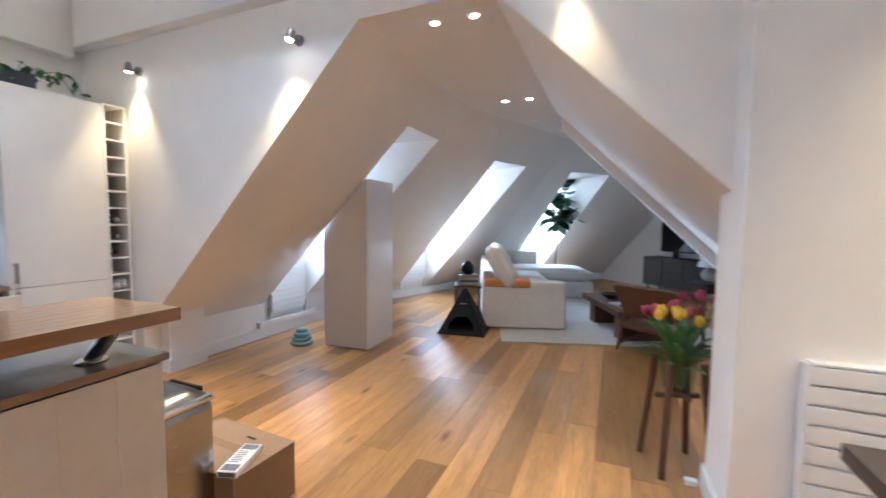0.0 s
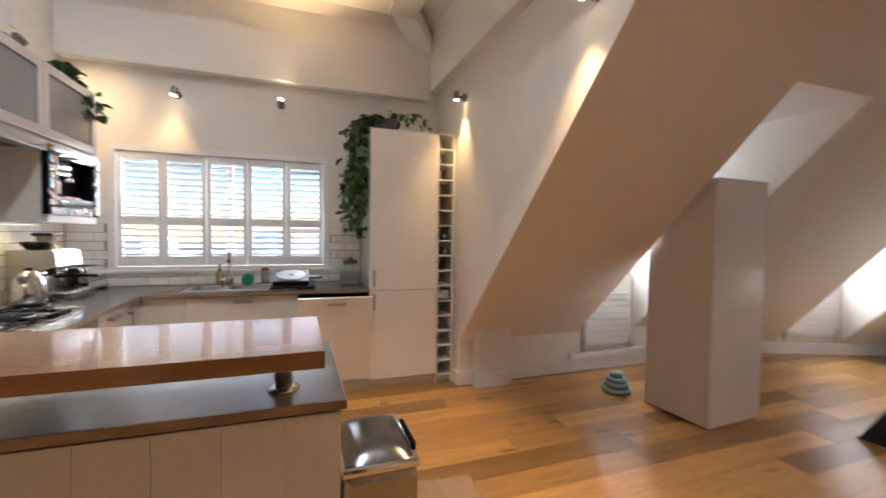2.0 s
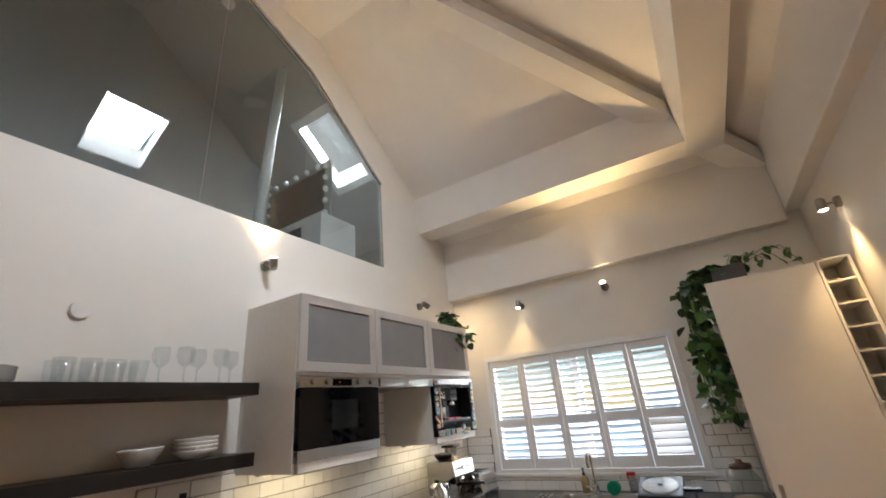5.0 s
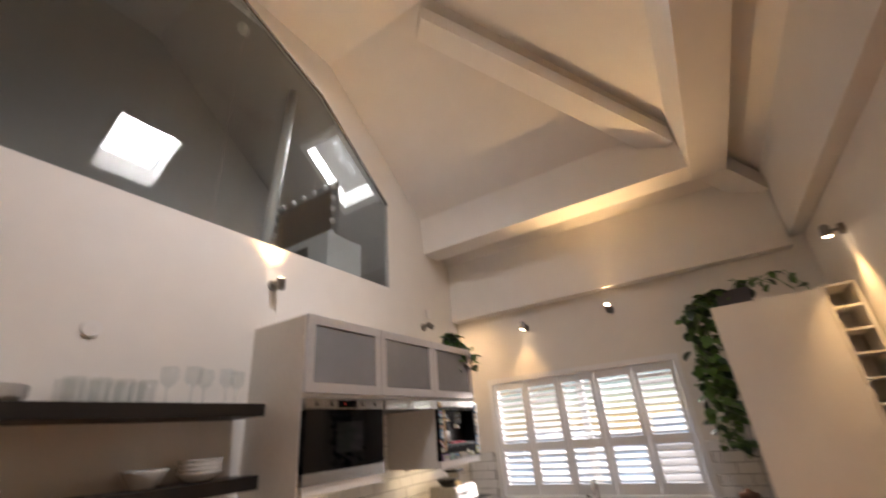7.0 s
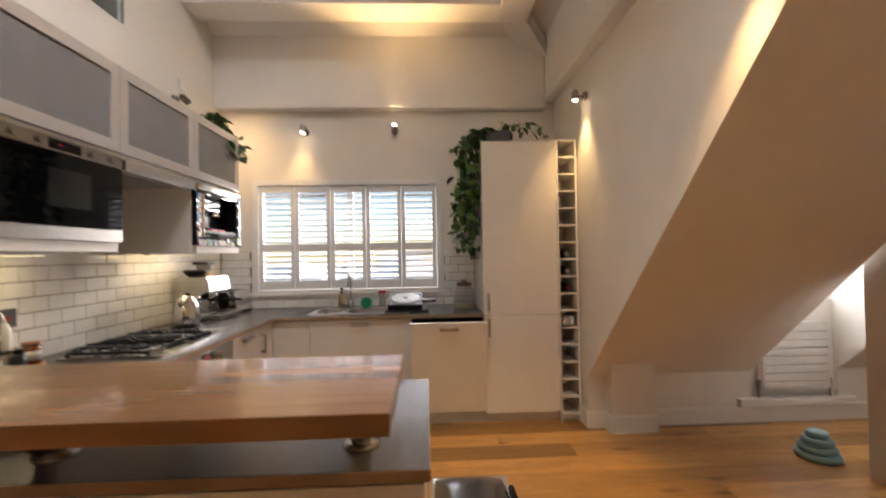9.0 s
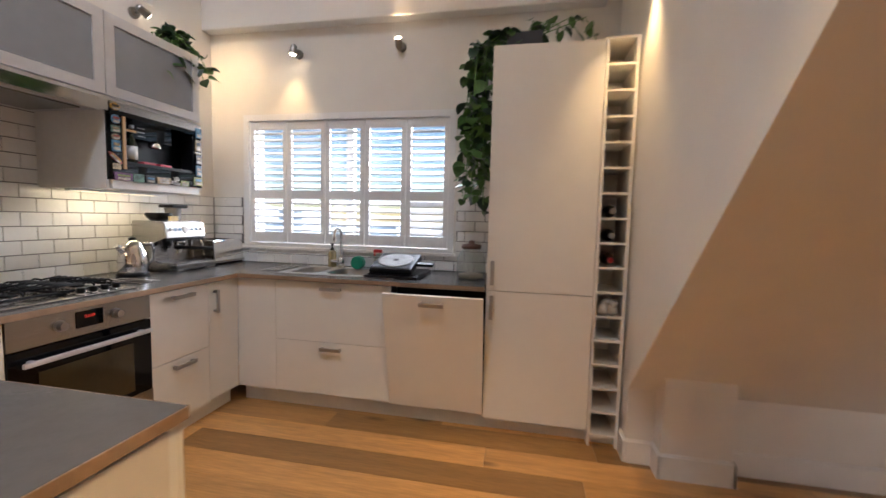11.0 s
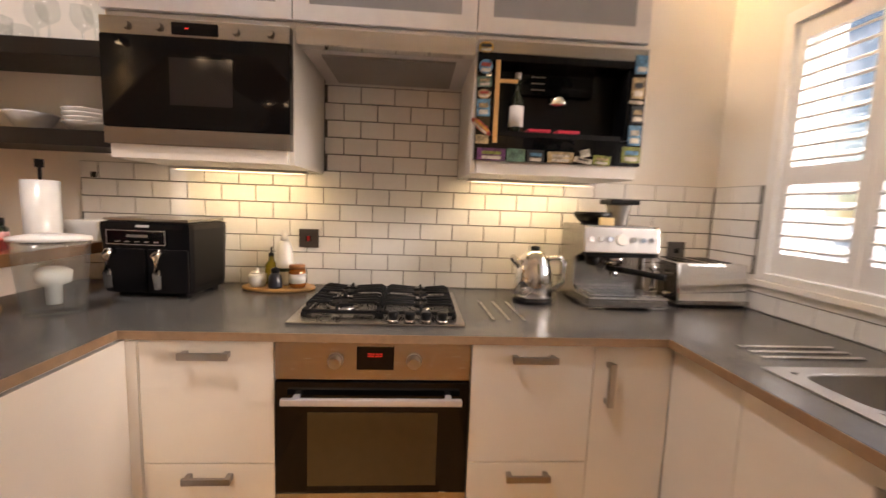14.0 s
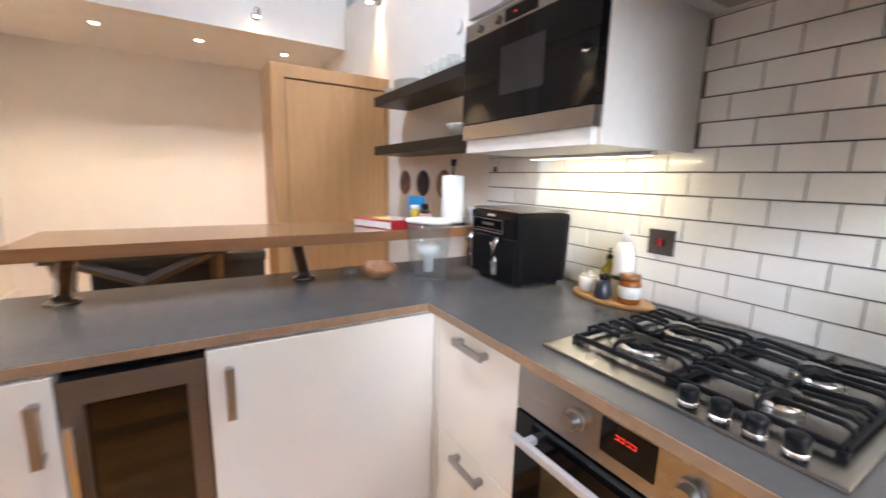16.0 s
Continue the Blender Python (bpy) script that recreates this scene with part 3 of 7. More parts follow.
# peninsula units, fronts face the kitchen (-x)
PX0, PX1, PY1 = -1.987, -1.334, 1.149
DP = 0.60
base_unit(-1.40, -0.07, 90, 0.675, DP - 0.005, [("door", 0.0, 0.675, 0.12, 0.867, "upr")], "cream gloss peninsula cabinet with one wide door")
base_unit(-1.40, 0.895, 90, 0.235, DP - 0.005, [("door", 0.0, 0.235, 0.12, 0.867, "upl")], "cream gloss cabinet at the peninsula's end")
DARKSTEEL = material("dark_bronze_steel", (0.20, 0.175, 0.155), 0.32, 0.9, var=0.05, scale=3, stretch=(1, 1, 30))
wc = thing("wine_cooler", -1.40, 0.605, 0, "stainless steel wine cooler with a dark glass door", "wine cooler", 90)
part("body", boxes((0, 0.29, 0.03, DP - 0.06, 0.10, 0.867)), BLACK, wc)
part("plinth", boxes((0, 0.29, 0.05, DP - 0.09, 0, 0.10)), BLACK, wc)
dr = part("door_frame", boxes((0.003, 0.045, DP - 0.045, DP - 0.005, 0.105, 0.85), (0.245, 0.287, DP - 0.045, DP - 0.005, 0.105, 0.85), (0.045, 0.245, DP - 0.045, DP - 0.005, 0.79, 0.85), (0.045, 0.245, DP - 0.045, DP - 0.005, 0.105, 0.165)), DARKSTEEL, wc, "dark brushed steel door frame")
SMOKE = clear_glass("smoked_glass", (0.30, 0.24, 0.19))
part("door_glass", boxes((0.045, 0.245, DP - 0.03, DP - 0.022, 0.165, 0.79)), SMOKE, dr, "smoked glass pane")
for z in (0.28, 0.40, 0.52, 0.64, 0.74):
    part("shelf", boxes((0.02, 0.27, 0.45, DP - 0.048, z, z + 0.024)), DOOROAK, wc, "pale wooden shelf front")
bm = bmesh.new()
rod(bm, (0.268, DP + 0.03, 0.35), (0.268, DP + 0.03, 0.76), 0.008)
rod(bm, (0.268, DP - 0.006, 0.38), (0.268, DP + 0.03, 0.38), 0.006)
rod(bm, (0.268, DP - 0.006, 0.73), (0.268, DP + 0.03, 0.73), 0.006)
part("handle", bm, CHROME, dr, "chrome tube handle")
# white boarded cladding on the outside and the end of the peninsula
BOARD = material("cream_painted_board", (0.68, 0.62, 0.54), 0.5, var=0.03, scale=3, bump=0.05, bump_scale=80)
clad = thing("peninsula_cladding", -1.365, SW, 0, "cream painted tongue-and-groove boards cladding the peninsula", "cladding")
for k in range(12):
    y0 = 0.02 + k * 0.158
    part("board", boxes((0, 0.016, y0, min(y0 + 0.1572, 1.895), 0, 0.86), bevel=0.0012), BOARD, clad)
end = thing("peninsula_end_panel", -1.97, 1.133, 0, "cream panel closing the end of the peninsula", "end panel")
part("panel", boxes((0.02, 0.62, -0.012, 0.004, 0, 0.86), bevel=0.002), BOARD, end)
# worktops, 27 mm thick with a wood-coloured front edge
def worktop(name, pts, edges, label):
    ob = thing(name, pts[0][0], pts[0][1], 0.873, label, "worktop")
    bm = bmesh.new()
    prism(bm, [(x - pts[0][0], y - pts[0][1]) for x, y in pts], "z", 0.0, 0.027)
    part("top", bm, WORKTOP, ob)
    for (ax, ay), (bx, by) in edges:
        bm = bmesh.new()
        d = Vector((bx - ax, by - ay)).normalized()
        n = Vector((-d.y, d.x)) * 0.003
        a, b = Vector((ax - pts[0][0], ay - pts[0][1])), Vector((bx - pts[0][0], by - pts[0][1]))
        slab(bm, [(a.x, a.y, 0.0005), (b.x, b.y, 0.0005), (b.x, b.y, 0.0262), (a.x, a.y, 0.0262)], (n.x, n.y, 0))
        part("edge_band", bm, LIP, ob, "brown wood edge band")
    return ob
YF, XF = -0.05, -3.66
HX0, HX1 = -3.012, -2.44
# sink cut-out lies in the west run
SKX0, SKX1, SKY0, SKY1 = -4.19, -3.785, 0.20, 0.98
worktop("worktop", [(XF, SW + 0.012), (PX1, SW + 0.012), (PX1, PY1), (PX0, PY1), (PX0, YF), (XF, YF)],
        [((XF, YF), (PX0, YF)), ((PX0, YF), (PX0, PY1)), ((PX0, PY1), (PX1, PY1)), ((PX1, PY1), (PX1, SW + 0.02))], "grey laminate worktop with a brown wood edge")
wt = thing("worktop", WW, SW, 0.873, "grey laminate worktop around the sink under the window", "worktop")
oy = -SW
part("top", boxes((0.012, SKX0 - WW, 0.012, 1.60 + oy, 0, 0.027), (SKX1 - WW, XF - WW, 0.012, 1.60 + oy, 0, 0.027), (SKX0 - WW, SKX1 - WW, 0.012, SKY0 + oy, 0, 0.027), (SKX0 - WW, SKX1 - WW, SKY1 + oy, 1.60 + oy, 0, 0.027)), WORKTOP, wt)
part("edge_band", boxes((XF - WW, XF - WW + 0.003, YF + oy, 1.60 + oy, 0.0005, 0.0262)), LIP, wt, "brown wood edge band")
# raised breakfast bar on slanted steel posts
bar = thing("breakfast_bar", -1.37, 0.2, 0.90, "oiled hardwood breakfast bar on slanted steel posts", "breakfast bar")
for k in range(8):
    x0 = -0.21 + k * 0.0529
    part("stave", boxes((x0, x0 + 0.0529, -0.955, 0.88, 0.152, 0.194), bevel=0.0012), BARWOOD, bar)
for y in (0.04, 0.78):
    bm = bmesh.new()
    rod(bm, (-0.095, y, 0.010), (0.06, y, 0.15), 0.025, 0.025, 24)
    post = part("post", bm, STEEL, bar, "slanted brushed steel post", smooth=False)
    bm = bmesh.new()
    lathe(bm, [(0.045, 0.0), (0.045, 0.006), (0.03, 0.012)], -0.095, y)
    part("foot", bm, STEEL, post)
    bm = bmesh.new()
    lathe(bm, [(0.04, 0.145), (0.04, 0.1515)], 0.06, y)
    part("flange", bm, STEEL, post)
# tall larder unit and wine rack
tall = thing("tall_cabinet", WW, 2.214, 0, "tall cream gloss fridge cabinet with two doors", "tall cabinet", -90)
TY = 0.608
part("body", boxes((0, TY, 0.0, 0.59, 0.09, 2.29)), GLOSS, tall)
part("plinth", boxes((0, TY, 0.05, 0.54, 0, 0.09)), CARCASS, tall)
for z0, z1, hz in ((0.09, 0.876, 0.78), (0.876, 2.285, 0.985)):
    f = part("door", boxes((0.002, TY - 0.002, 0.591, 0.61, z0 + 0.002, z1 - 0.002), bevel=0.0015), GLOSS, tall)
    bow_handle(f, TY - 0.035, 0.61, hz, 0.145, True)
rack = thing("wine_rack", WW, 2.386, 0, "white column wine rack holding a few bottles", "wine rack", -90)
part("side_panel", boxes((0.0, 0.016, 0.0, 0.61, 0.0, 2.295)), CARCASS, rack)
part("side_panel", boxes((0.154, 0.17, 0.0, 0.61, 0.0, 2.295)), CARCASS, rack)
part("back_panel", boxes((0.016, 0.154, 0.30, 0.306, 0.0, 2.295)), CARCASS, rack)
NR = 16
for k in range(NR + 1):
    z = 0.06 + k * (2.225 / NR)
    part("shelf", boxes((0.016, 0.154, 0.306, 0.61, z, z + 0.012)), CARCASS, rack)
part("plinth", boxes((0.016, 0.154, 0.05, 0.56, 0, 0.06)), CARCASS, rack)
BOTTLE = material("dark_bottle_glass", (0.02, 0.025, 0.015), 0.08, coat=0.3)
REDCAP, GREYCAP = material("red_foil", (0.25, 0.02, 0.025), 0.3, 0.5), material("silver_foil", (0.5, 0.48, 0.46), 0.3, 0.7)
for k, cap in ((9, GREYCAP), (8, GREYCAP), (7, REDCAP)):
    z = 0.072 + k * (2.225 / NR) + 0.038
    b = thing("wine_bottle", WW + 0.45, 2.301, z, "dark wine bottle lying in the rack", "bottle", -90, "wine bottles")
    bm = bmesh.new()
    lathe(bm, [(0.036, -0.13), (0.037, -0.12), (0.037, 0.02), (0.03, 0.05), (0.015, 0.075), (0.014, 0.13)], seg=16)
    bm.transform(Matrix.Rotation(radians(-90), 4, "X"))
    part("glass", bm, BOTTLE, b, smooth=True)
    bm = bmesh.new()
    rod(bm, (0, 0.09, 0), (0, 0.136, 0), 0.0155)
    part("cap", bm, cap, b, "foil cap")
bm = bmesh.new()
for k in range(9):
    rr = random.Random(k)
    r = bmesh.ops.create_icosphere(bm, subdivisions=2, radius=0.03, matrix=Matrix.Translation((0.085 + rr.uniform(-0.035, 0.035), 0.54 + rr.uniform(-0.03, 0.05), 0.072 + 5 * (2.225 / NR) + 0.03 + rr.uniform(0, 0.045))))
    for v in r["verts"]:
        v.co += Vector((rr.uniform(-1, 1), rr.uniform(-1, 1), rr.uniform(-1, 1))) * 0.006
bm.transform(pose(0, 0, 0))
bag = part("plastic_bag", bm, material("crumpled_white_plastic", (0.6, 0.58, 0.55), 0.3, var=0.3, scale=30), smooth=True)
bag.matrix_world = pose(WW, 2.386, 0, 0, 0, -90)
tagged(bag, "crumpled white plastic bag stuffed in the wine rack", "bag")
# wall units on the south wall
UB, UT, UF = 1.413, 2.30, 0.475
UX = (-1.81, -2.415, -3.03, -3.64)
def ring_frame(x0, x1, y0, y1, z0, z1, w):
    bm = bmesh.new()
    loops = []
    for y in (y0, y1):
        for e in (0, w):
            loops.append([bm.verts.new(p) for p in ((x0 + e, y, z0 + e), (x1 - e, y, z0 + e), (x1 - e, y, z1 - e), (x0 + e, y, z1 - e))])
    for p, q in ((0, 1), (3, 2), (2, 0), (1, 3)):
        for i in range(4):
            j = (i + 1) % 4
            bm.faces.new((loops[p][i], loops[p][j], loops[q][j], loops[q][i]))
    bmesh.ops.recalc_face_normals(bm, faces=bm.faces)
    return bm
def lift_door(parent, x0, x1, y, z0, z1):
    d = part("lift_door", ring_frame(x0, x1, y, y + 0.02, z0, z1, 0.052), ALU, parent, "aluminium framed lift-up door")
    part("frosted_pane", boxes((x0 + 0.05, x1 - 0.05, y + 0.006, y + 0.013, z0 + 0.055, z1 - 0.055)), FROST, d, "frosted glass pane")
GZ = 1.885
def wall_unit(x0, x1, bottom, label, hollow_to=None):
    w = x1 - x0
    ob = thing("wall_cabinet", x0, SW, 0, label, "wall cabinet", 0, "kitchen wall cabinets")
    part("side_panel", boxes((0, 0.018, 0.0, UF - 0.022, bottom, UT)), CARCASS, ob)
    part("side_panel", boxes((w - 0.018, w, 0.0, UF - 0.022, bottom, UT)), CARCASS, ob)
    part("top_panel", boxes((0.018, w - 0.018, 0.0, UF - 0.022, UT - 0.018, UT)), CARCASS, ob)
    part("mid_panel", boxes((0.018, w - 0.018, 0.0, UF - 0.022, GZ - 0.02, GZ - 0.002)), CARCASS, ob)
    if bottom < GZ - 0.1:
        part("bottom_panel", boxes((0.018, w - 0.018, 0.0, UF + 0.0, bottom, bottom + 0.045)), CARCASS, ob)
    lift_door(ob, 0.002, w - 0.002, UF - 0.02, GZ, UT)
    return ob
wall_unit(UX[1], UX[0], UB, "white wall cabinet with a frosted lift door above the microwave")
wall_unit(UX[2], UX[1], GZ - 0.02, "white wall cabinet with a frosted lift door above the hood")
wall_unit(UX[3], UX[2], UB, "white wall cabinet with a frosted lift door above the coffee machine")
mw = thing("microwave", UX[1] + 0.018, SW + 0.08, UB + 0.045, "built-in stainless steel microwave with a black door", "microwave")
part("body", boxes((0, 0.565, 0.0, 0.36, 0, 0.40)), BLACK, mw)
top = part("control_strip", boxes((-0.014, 0.583, 0.36, 0.405, 0.345, 0.40), bevel=0.002), STEEL, mw, "brushed steel control strip")
part("display", boxes((0.215, 0.36, 0.4052, 0.4075, 0.353, 0.39)), BLACKGLASS, top)
part("digit", boxes((0.305, 0.318, 0.4077, 0.4082, 0.370, 0.374)), RED, top)
for px in (0.05, 0.16, 0.40, 0.50):
    bm = bmesh.new()
    rod(bm, (px, 0.404, 0.373), (px, 0.416, 0.373), 0.013, 0.012, 20)
    part("button", bm, STEEL, top)
part("microwave_door", boxes((-0.014, 0.583, 0.36, 0.408, 0.055, 0.343), bevel=0.002), BLACKGLASS, mw, "black glass door")
part("door_window", boxes((0.17, 0.37, 0.4082, 0.4095, 0.13, 0.28)), material("grey_mesh_glass", (0.012, 0.012, 0.013), 0.12, coat=0.3), mw, "grey mesh window")
part("handle_strip", boxes((-0.014, 0.583, 0.36, 0.407, 0.0, 0.053), bevel=0.002), STEEL, mw, "brushed steel lower strip")
hood = thing("extractor_hood", UX[2], SW, GZ - 0.085, "slim steel extractor hood under a wall cabinet", "extractor hood")
part("body", boxes((0.002, 0.598, 0.0, UF - 0.03, 0.012, 0.06)), ALU, hood)
part("front_lip", boxes((0.002, 0.598, UF - 0.03, UF + 0.012, 0.004, 0.06), bevel=0.003), CHROME, hood, "polished steel front lip")
part("filter", boxes((0.06, 0.54, 0.06, UF - 0.09, 0.004, 0.012)), material("grey_filter_mesh", (0.28, 0.27, 0.26), 0.4, 0.7), hood, "grey mesh grease filter")
cm = thing("coffee_machine", UX[3] + 0.018, SW + 0.08, UB + 0.045, "built-in black coffee machine edged with fridge magnets", "coffee machine")
part("body", boxes((0, 0.57, 0.0, 0.30, 0, 0.40)), BLACK, cm)
part("front_panel", boxes((-0.014, 0.585, 0.36, 0.405, 0.36, 0.402), bevel=0.002), STEEL, cm, "polished steel top strip")
part("front_frame", boxes((-0.014, 0.035, 0.30, 0.405, 0.0, 0.358), (0.535, 0.585, 0.30, 0.405, 0.0, 0.358), (0.035, 0.535, 0.30, 0.405, 0.0, 0.085), (0.035, 0.535, 0.30, 0.405, 0.335, 0.358)), BLACKGLASS, cm, "black glass front")
part("control_face", boxes((0.15, 0.42, 0.302, 0.340, 0.245, 0.334), bevel=0.003), BLACKGLASS, cm, "black control face")
for k in range(3):
    part("label_bar", boxes((0.33, 0.38, 0.3402, 0.3408, 0.262 + k * 0.022, 0.265 + k * 0.022)), HANDLE, cm)
bm = bmesh.new()
lathe(bm, [(0.034, 0.205), (0.036, 0.212), (0.030, 0.232), (0.014, 0.246)], 0.285, 0.355, 20)
part("spout", bm, CHROME, cm, "chrome coffee spout", smooth=True)
part("side_lamp", boxes((0.036, 0.05, 0.31, 0.40, 0.09, 0.33)), BLACK, cm)
part("drip_tray", boxes((0.06, 0.51, 0.30, 0.40, 0.0855, 0.104), bevel=0.003), BLACK, cm, "black drip tray")
for px in (0.25, 0.355):
    part("tray_mat", boxes((px - 0.04, px + 0.04, 0.33, 0.398, 0.1042, 0.116), bevel=0.004), material("red_rubber", (0.5, 0.02, 0.05), 0.5), cm, "red rubber pad")
part("wood_rail", boxes((0.508, 0.524, 0.4055, 0.413, 0.06, 0.335), bevel=0.002), DOOROAK, cm, "thin pale wooden strip")
part("wood_rail", boxes((0.445, 0.508, 0.4055, 0.411, 0.262, 0.274), bevel=0.002), DOOROAK, cm, "thin pale wooden strip")

# ---- kitchen window: glass and five shutters ----
win = tagged(new("window_1"), "wide white window with louvred shutters", "window", kind="structure")
win.matrix_world = pose(WW, WY0, 0)
W_ = WY1 - WY0
part("window_frame", boxes((-0.15, -0.10, 0, 0.05, WZ0, WZ1), (-0.15, -0.10, W_ - 0.05, W_, WZ0, WZ1), (-0.15, -0.10, 0.05, W_ - 0.05, WZ0, WZ0 + 0.05), (-0.15, -0.10, 0.05, W_ - 0.05, WZ1 - 0.05, WZ1), (-0.15, -0.10, W_ / 2 - 0.03, W_ / 2 + 0.03, WZ0 + 0.05, WZ1 - 0.05)), TRIM, win)
for y0, y1 in ((0.05, W_ / 2 - 0.03), (W_ / 2 + 0.03, W_ - 0.05)):
    g = part("pane", boxes((-0.128, -0.122, y0, y1, WZ0 + 0.05, WZ1 - 0.05)), GLASS, win)
    g.visible_shadow = False
part("window_sill", boxes((-0.25, 0.028, -0.02, W_ + 0.02, WZ0 - 0.025, WZ0), bevel=0.004), TRIM, win, "white painted sill")
part("reveal_frame", boxes((-0.045, 0.018, 0.0, 0.045, WZ0, WZ1), (-0.045, 0.018, W_ - 0.045, W_, WZ0, WZ1), (-0.045, 0.018, 0.045, W_ - 0.045, WZ1 - 0.05, WZ1), (-0.045, 0.018, 0.045, W_ - 0.045, WZ0, WZ0 + 0.03)), SHUT, win, "white shutter frame")
inner0, inner1 = WY0 + 0.048, WY1 - 0.048
pw = (inner1 - inner0) / 5
MID = WZ0 + 0.435
for k in range(5):
    y0 = inner0 + k * pw
    sh = thing("shutter", WW - 0.013, y0, WZ0 + 0.033, "white louvred plantation shutter with open slats", "shutter", 0, "window shutters")
    hh = WZ1 - 0.053 - WZ0 - 0.033
    st = 0.038
    mid = MID - WZ0 - 0.033
    part("stile", boxes((-0.013, 0.013, 0.002, st, 0, hh), bevel=0.002), SHUT, sh)
    part("stile", boxes((-0.013, 0.013, pw - st, pw - 0.002, 0, hh), bevel=0.002), SHUT, sh)
    for a, b in ((0, 0.085), (mid - 0.045, mid + 0.025), (hh - 0.065, hh)):
        part("rail", boxes((-0.013, 0.013, st, pw - st, a, b), bevel=0.002), SHUT, sh)
    def slats(a, b, n, tiltdeg):
        for i in range(n):
            z = a + (i + 0.5) * (b - a) / n
            bm = boxes((-0.030, 0.030, st + 0.002, pw - st - 0.002, -0.0045, 0.0045), bevel=0.002)
            bm.transform(Matrix.Translation((0, 0, z)) @ Matrix.Rotation(radians(tiltdeg), 4, "Y"))
            part("slat", bm, SHUT, sh)
    slats(mid + 0.03, hh - 0.068, 9, (24, 32, 24, 20, 28)[k])
    slats(0.088, mid - 0.047, 5, (20, 24, 24, 20, 46)[k])

# ---- lamps ----
FIT = material("brushed_nickel_fitting", (0.30, 0.28, 0.26), 0.3, 1.0)
def wall_spot(x, y, z, out, aim, label, watts=9, cone=80):
    """A small turning spotlight on a wall; out: the wall's normal, aim: where its head points."""
    o, a = Vector(out), Vector(aim).normalized()
    ob = thing("wall_spotlight", x, y, z, label, "wall lamp", 0, "wall spotlights")
    bm = bmesh.new()
    rod(bm, (0, 0, 0), o * 0.022, 0.036, 0.033, 24)
    part("wall_plate", bm, FIT, ob)
    bm = bmesh.new()
    rod(bm, o * 0.02, o * 0.075, 0.009)
    part("arm", bm, FIT, ob)
    c = o * 0.085
    bm = bmesh.new()
    rod(bm, c - a * 0.035, c + a * 0.03, 0.024, 0.027, 24)
    rod(bm, c - a * 0.045, c - a * 0.034, 0.015, 0.022, 24)
    head = part("head", bm, FIT, ob)
    bm = bmesh.new()
    rod(bm, c + a * 0.0302, c + a * 0.034, 0.022, 0.021, 20)
    part("bulb", bm, BULB, head, "glowing warm bulb")
    p = Vector((x, y, z)) + c + a * 0.05
    spot_lamp("wall_spot_light", p, p + a, watts, cone, soft=0.025, blend=0.9)
    return ob
DOWN, UP = "brushed nickel wall spotlight turned down", "brushed nickel wall spotlight turned up"
wall_spot(-3.50, NW, 2.575, (0, -1, 0), (-0.06, 0.0, -1), DOWN, 14, 70)
wall_spot(-1.83, NW, 2.56, (0, -1, 0), (-0.1, -0.28, -1), DOWN, 38, 86)
wall_spot(-0.12, NW, 2.66, (0, -1, 0), (0.1, 0.03, -1), DOWN, 7, 60)
wall_spot(WW, 0.03, 2.55, (1, 0, 0), (0.1, -0.1, -1), DOWN, 6)
wall_spot(WW, 0.87, 2.56, (1, 0, 0), (0.85, 0.1, 1), UP, 28, 105)
wall_spot(-1.90, SW, 2.60, (0, 1, 0), (0.12, 0.06, 1), UP, 11, 100)
wall_spot(-3.62, SW, 2.60, (0, 1, 0), (-0.9, 0.2, -0.4), "brushed nickel wall spotlight turned sideways", 6)
wall_spot(0.16, SW, 2.70, (0, 1, 0), (0.0, -0.04, -1), DOWN, 5, 70)
wall_spot(1.03, 0.03, 2.68, (-1, 0, 0), (-0.05, 0.1, -1), DOWN, 9)
def downlight(x, y, z, watts=14, cone=110, colour=(1.0, 0.78, 0.5)):
    ob = thing("downlight", x, y, z, "small round recessed ceiling downlight, lit", "ceiling lamp", 0, "ceiling downlights")
    bm = bmesh.new()
    lathe(bm, [(0.024, -0.002), (0.042, -0.006), (0.044, 0.004)], seg=24)
    part("rim", bm, TRIM, ob)
    bm = bmesh.new()
    lathe(bm, [(0.023, -0.006), (0.023, -0.002)], seg=20)
    part("bulb", bm, BULB, ob, "glowing warm bulb")
    spot_lamp("downlight_lamp", (x, y, z - 0.02), (x, y, 0), watts, cone, colour, soft=0.03, blend=0.8)
for x, y in ((-0.95, 2.62), (-0.69, 2.62), (-0.95, 4.42), (-0.70, 4.42)):
    downlight(x, y, CZ, 4)
for x, y in ((-0.78, 5.30), (-0.55, 6.0)):
    ob = thing("smoke_detector", x, y, CZ, "small white ceiling sensor on the lounge ceiling", "sensor", 0, "ceiling sensors")
    bm = bmesh.new()
    lathe(bm, [(0.03, -0.022), (0.05, -0.016), (0.055, 0.0)])
    part("body", bm, TRIM, ob, smooth=True)
for y in (-0.3, 0.46, 1.22, 1.95):
    downlight(1.57, y, 2.54, 15, 110, (1.0, 0.66, 0.33))
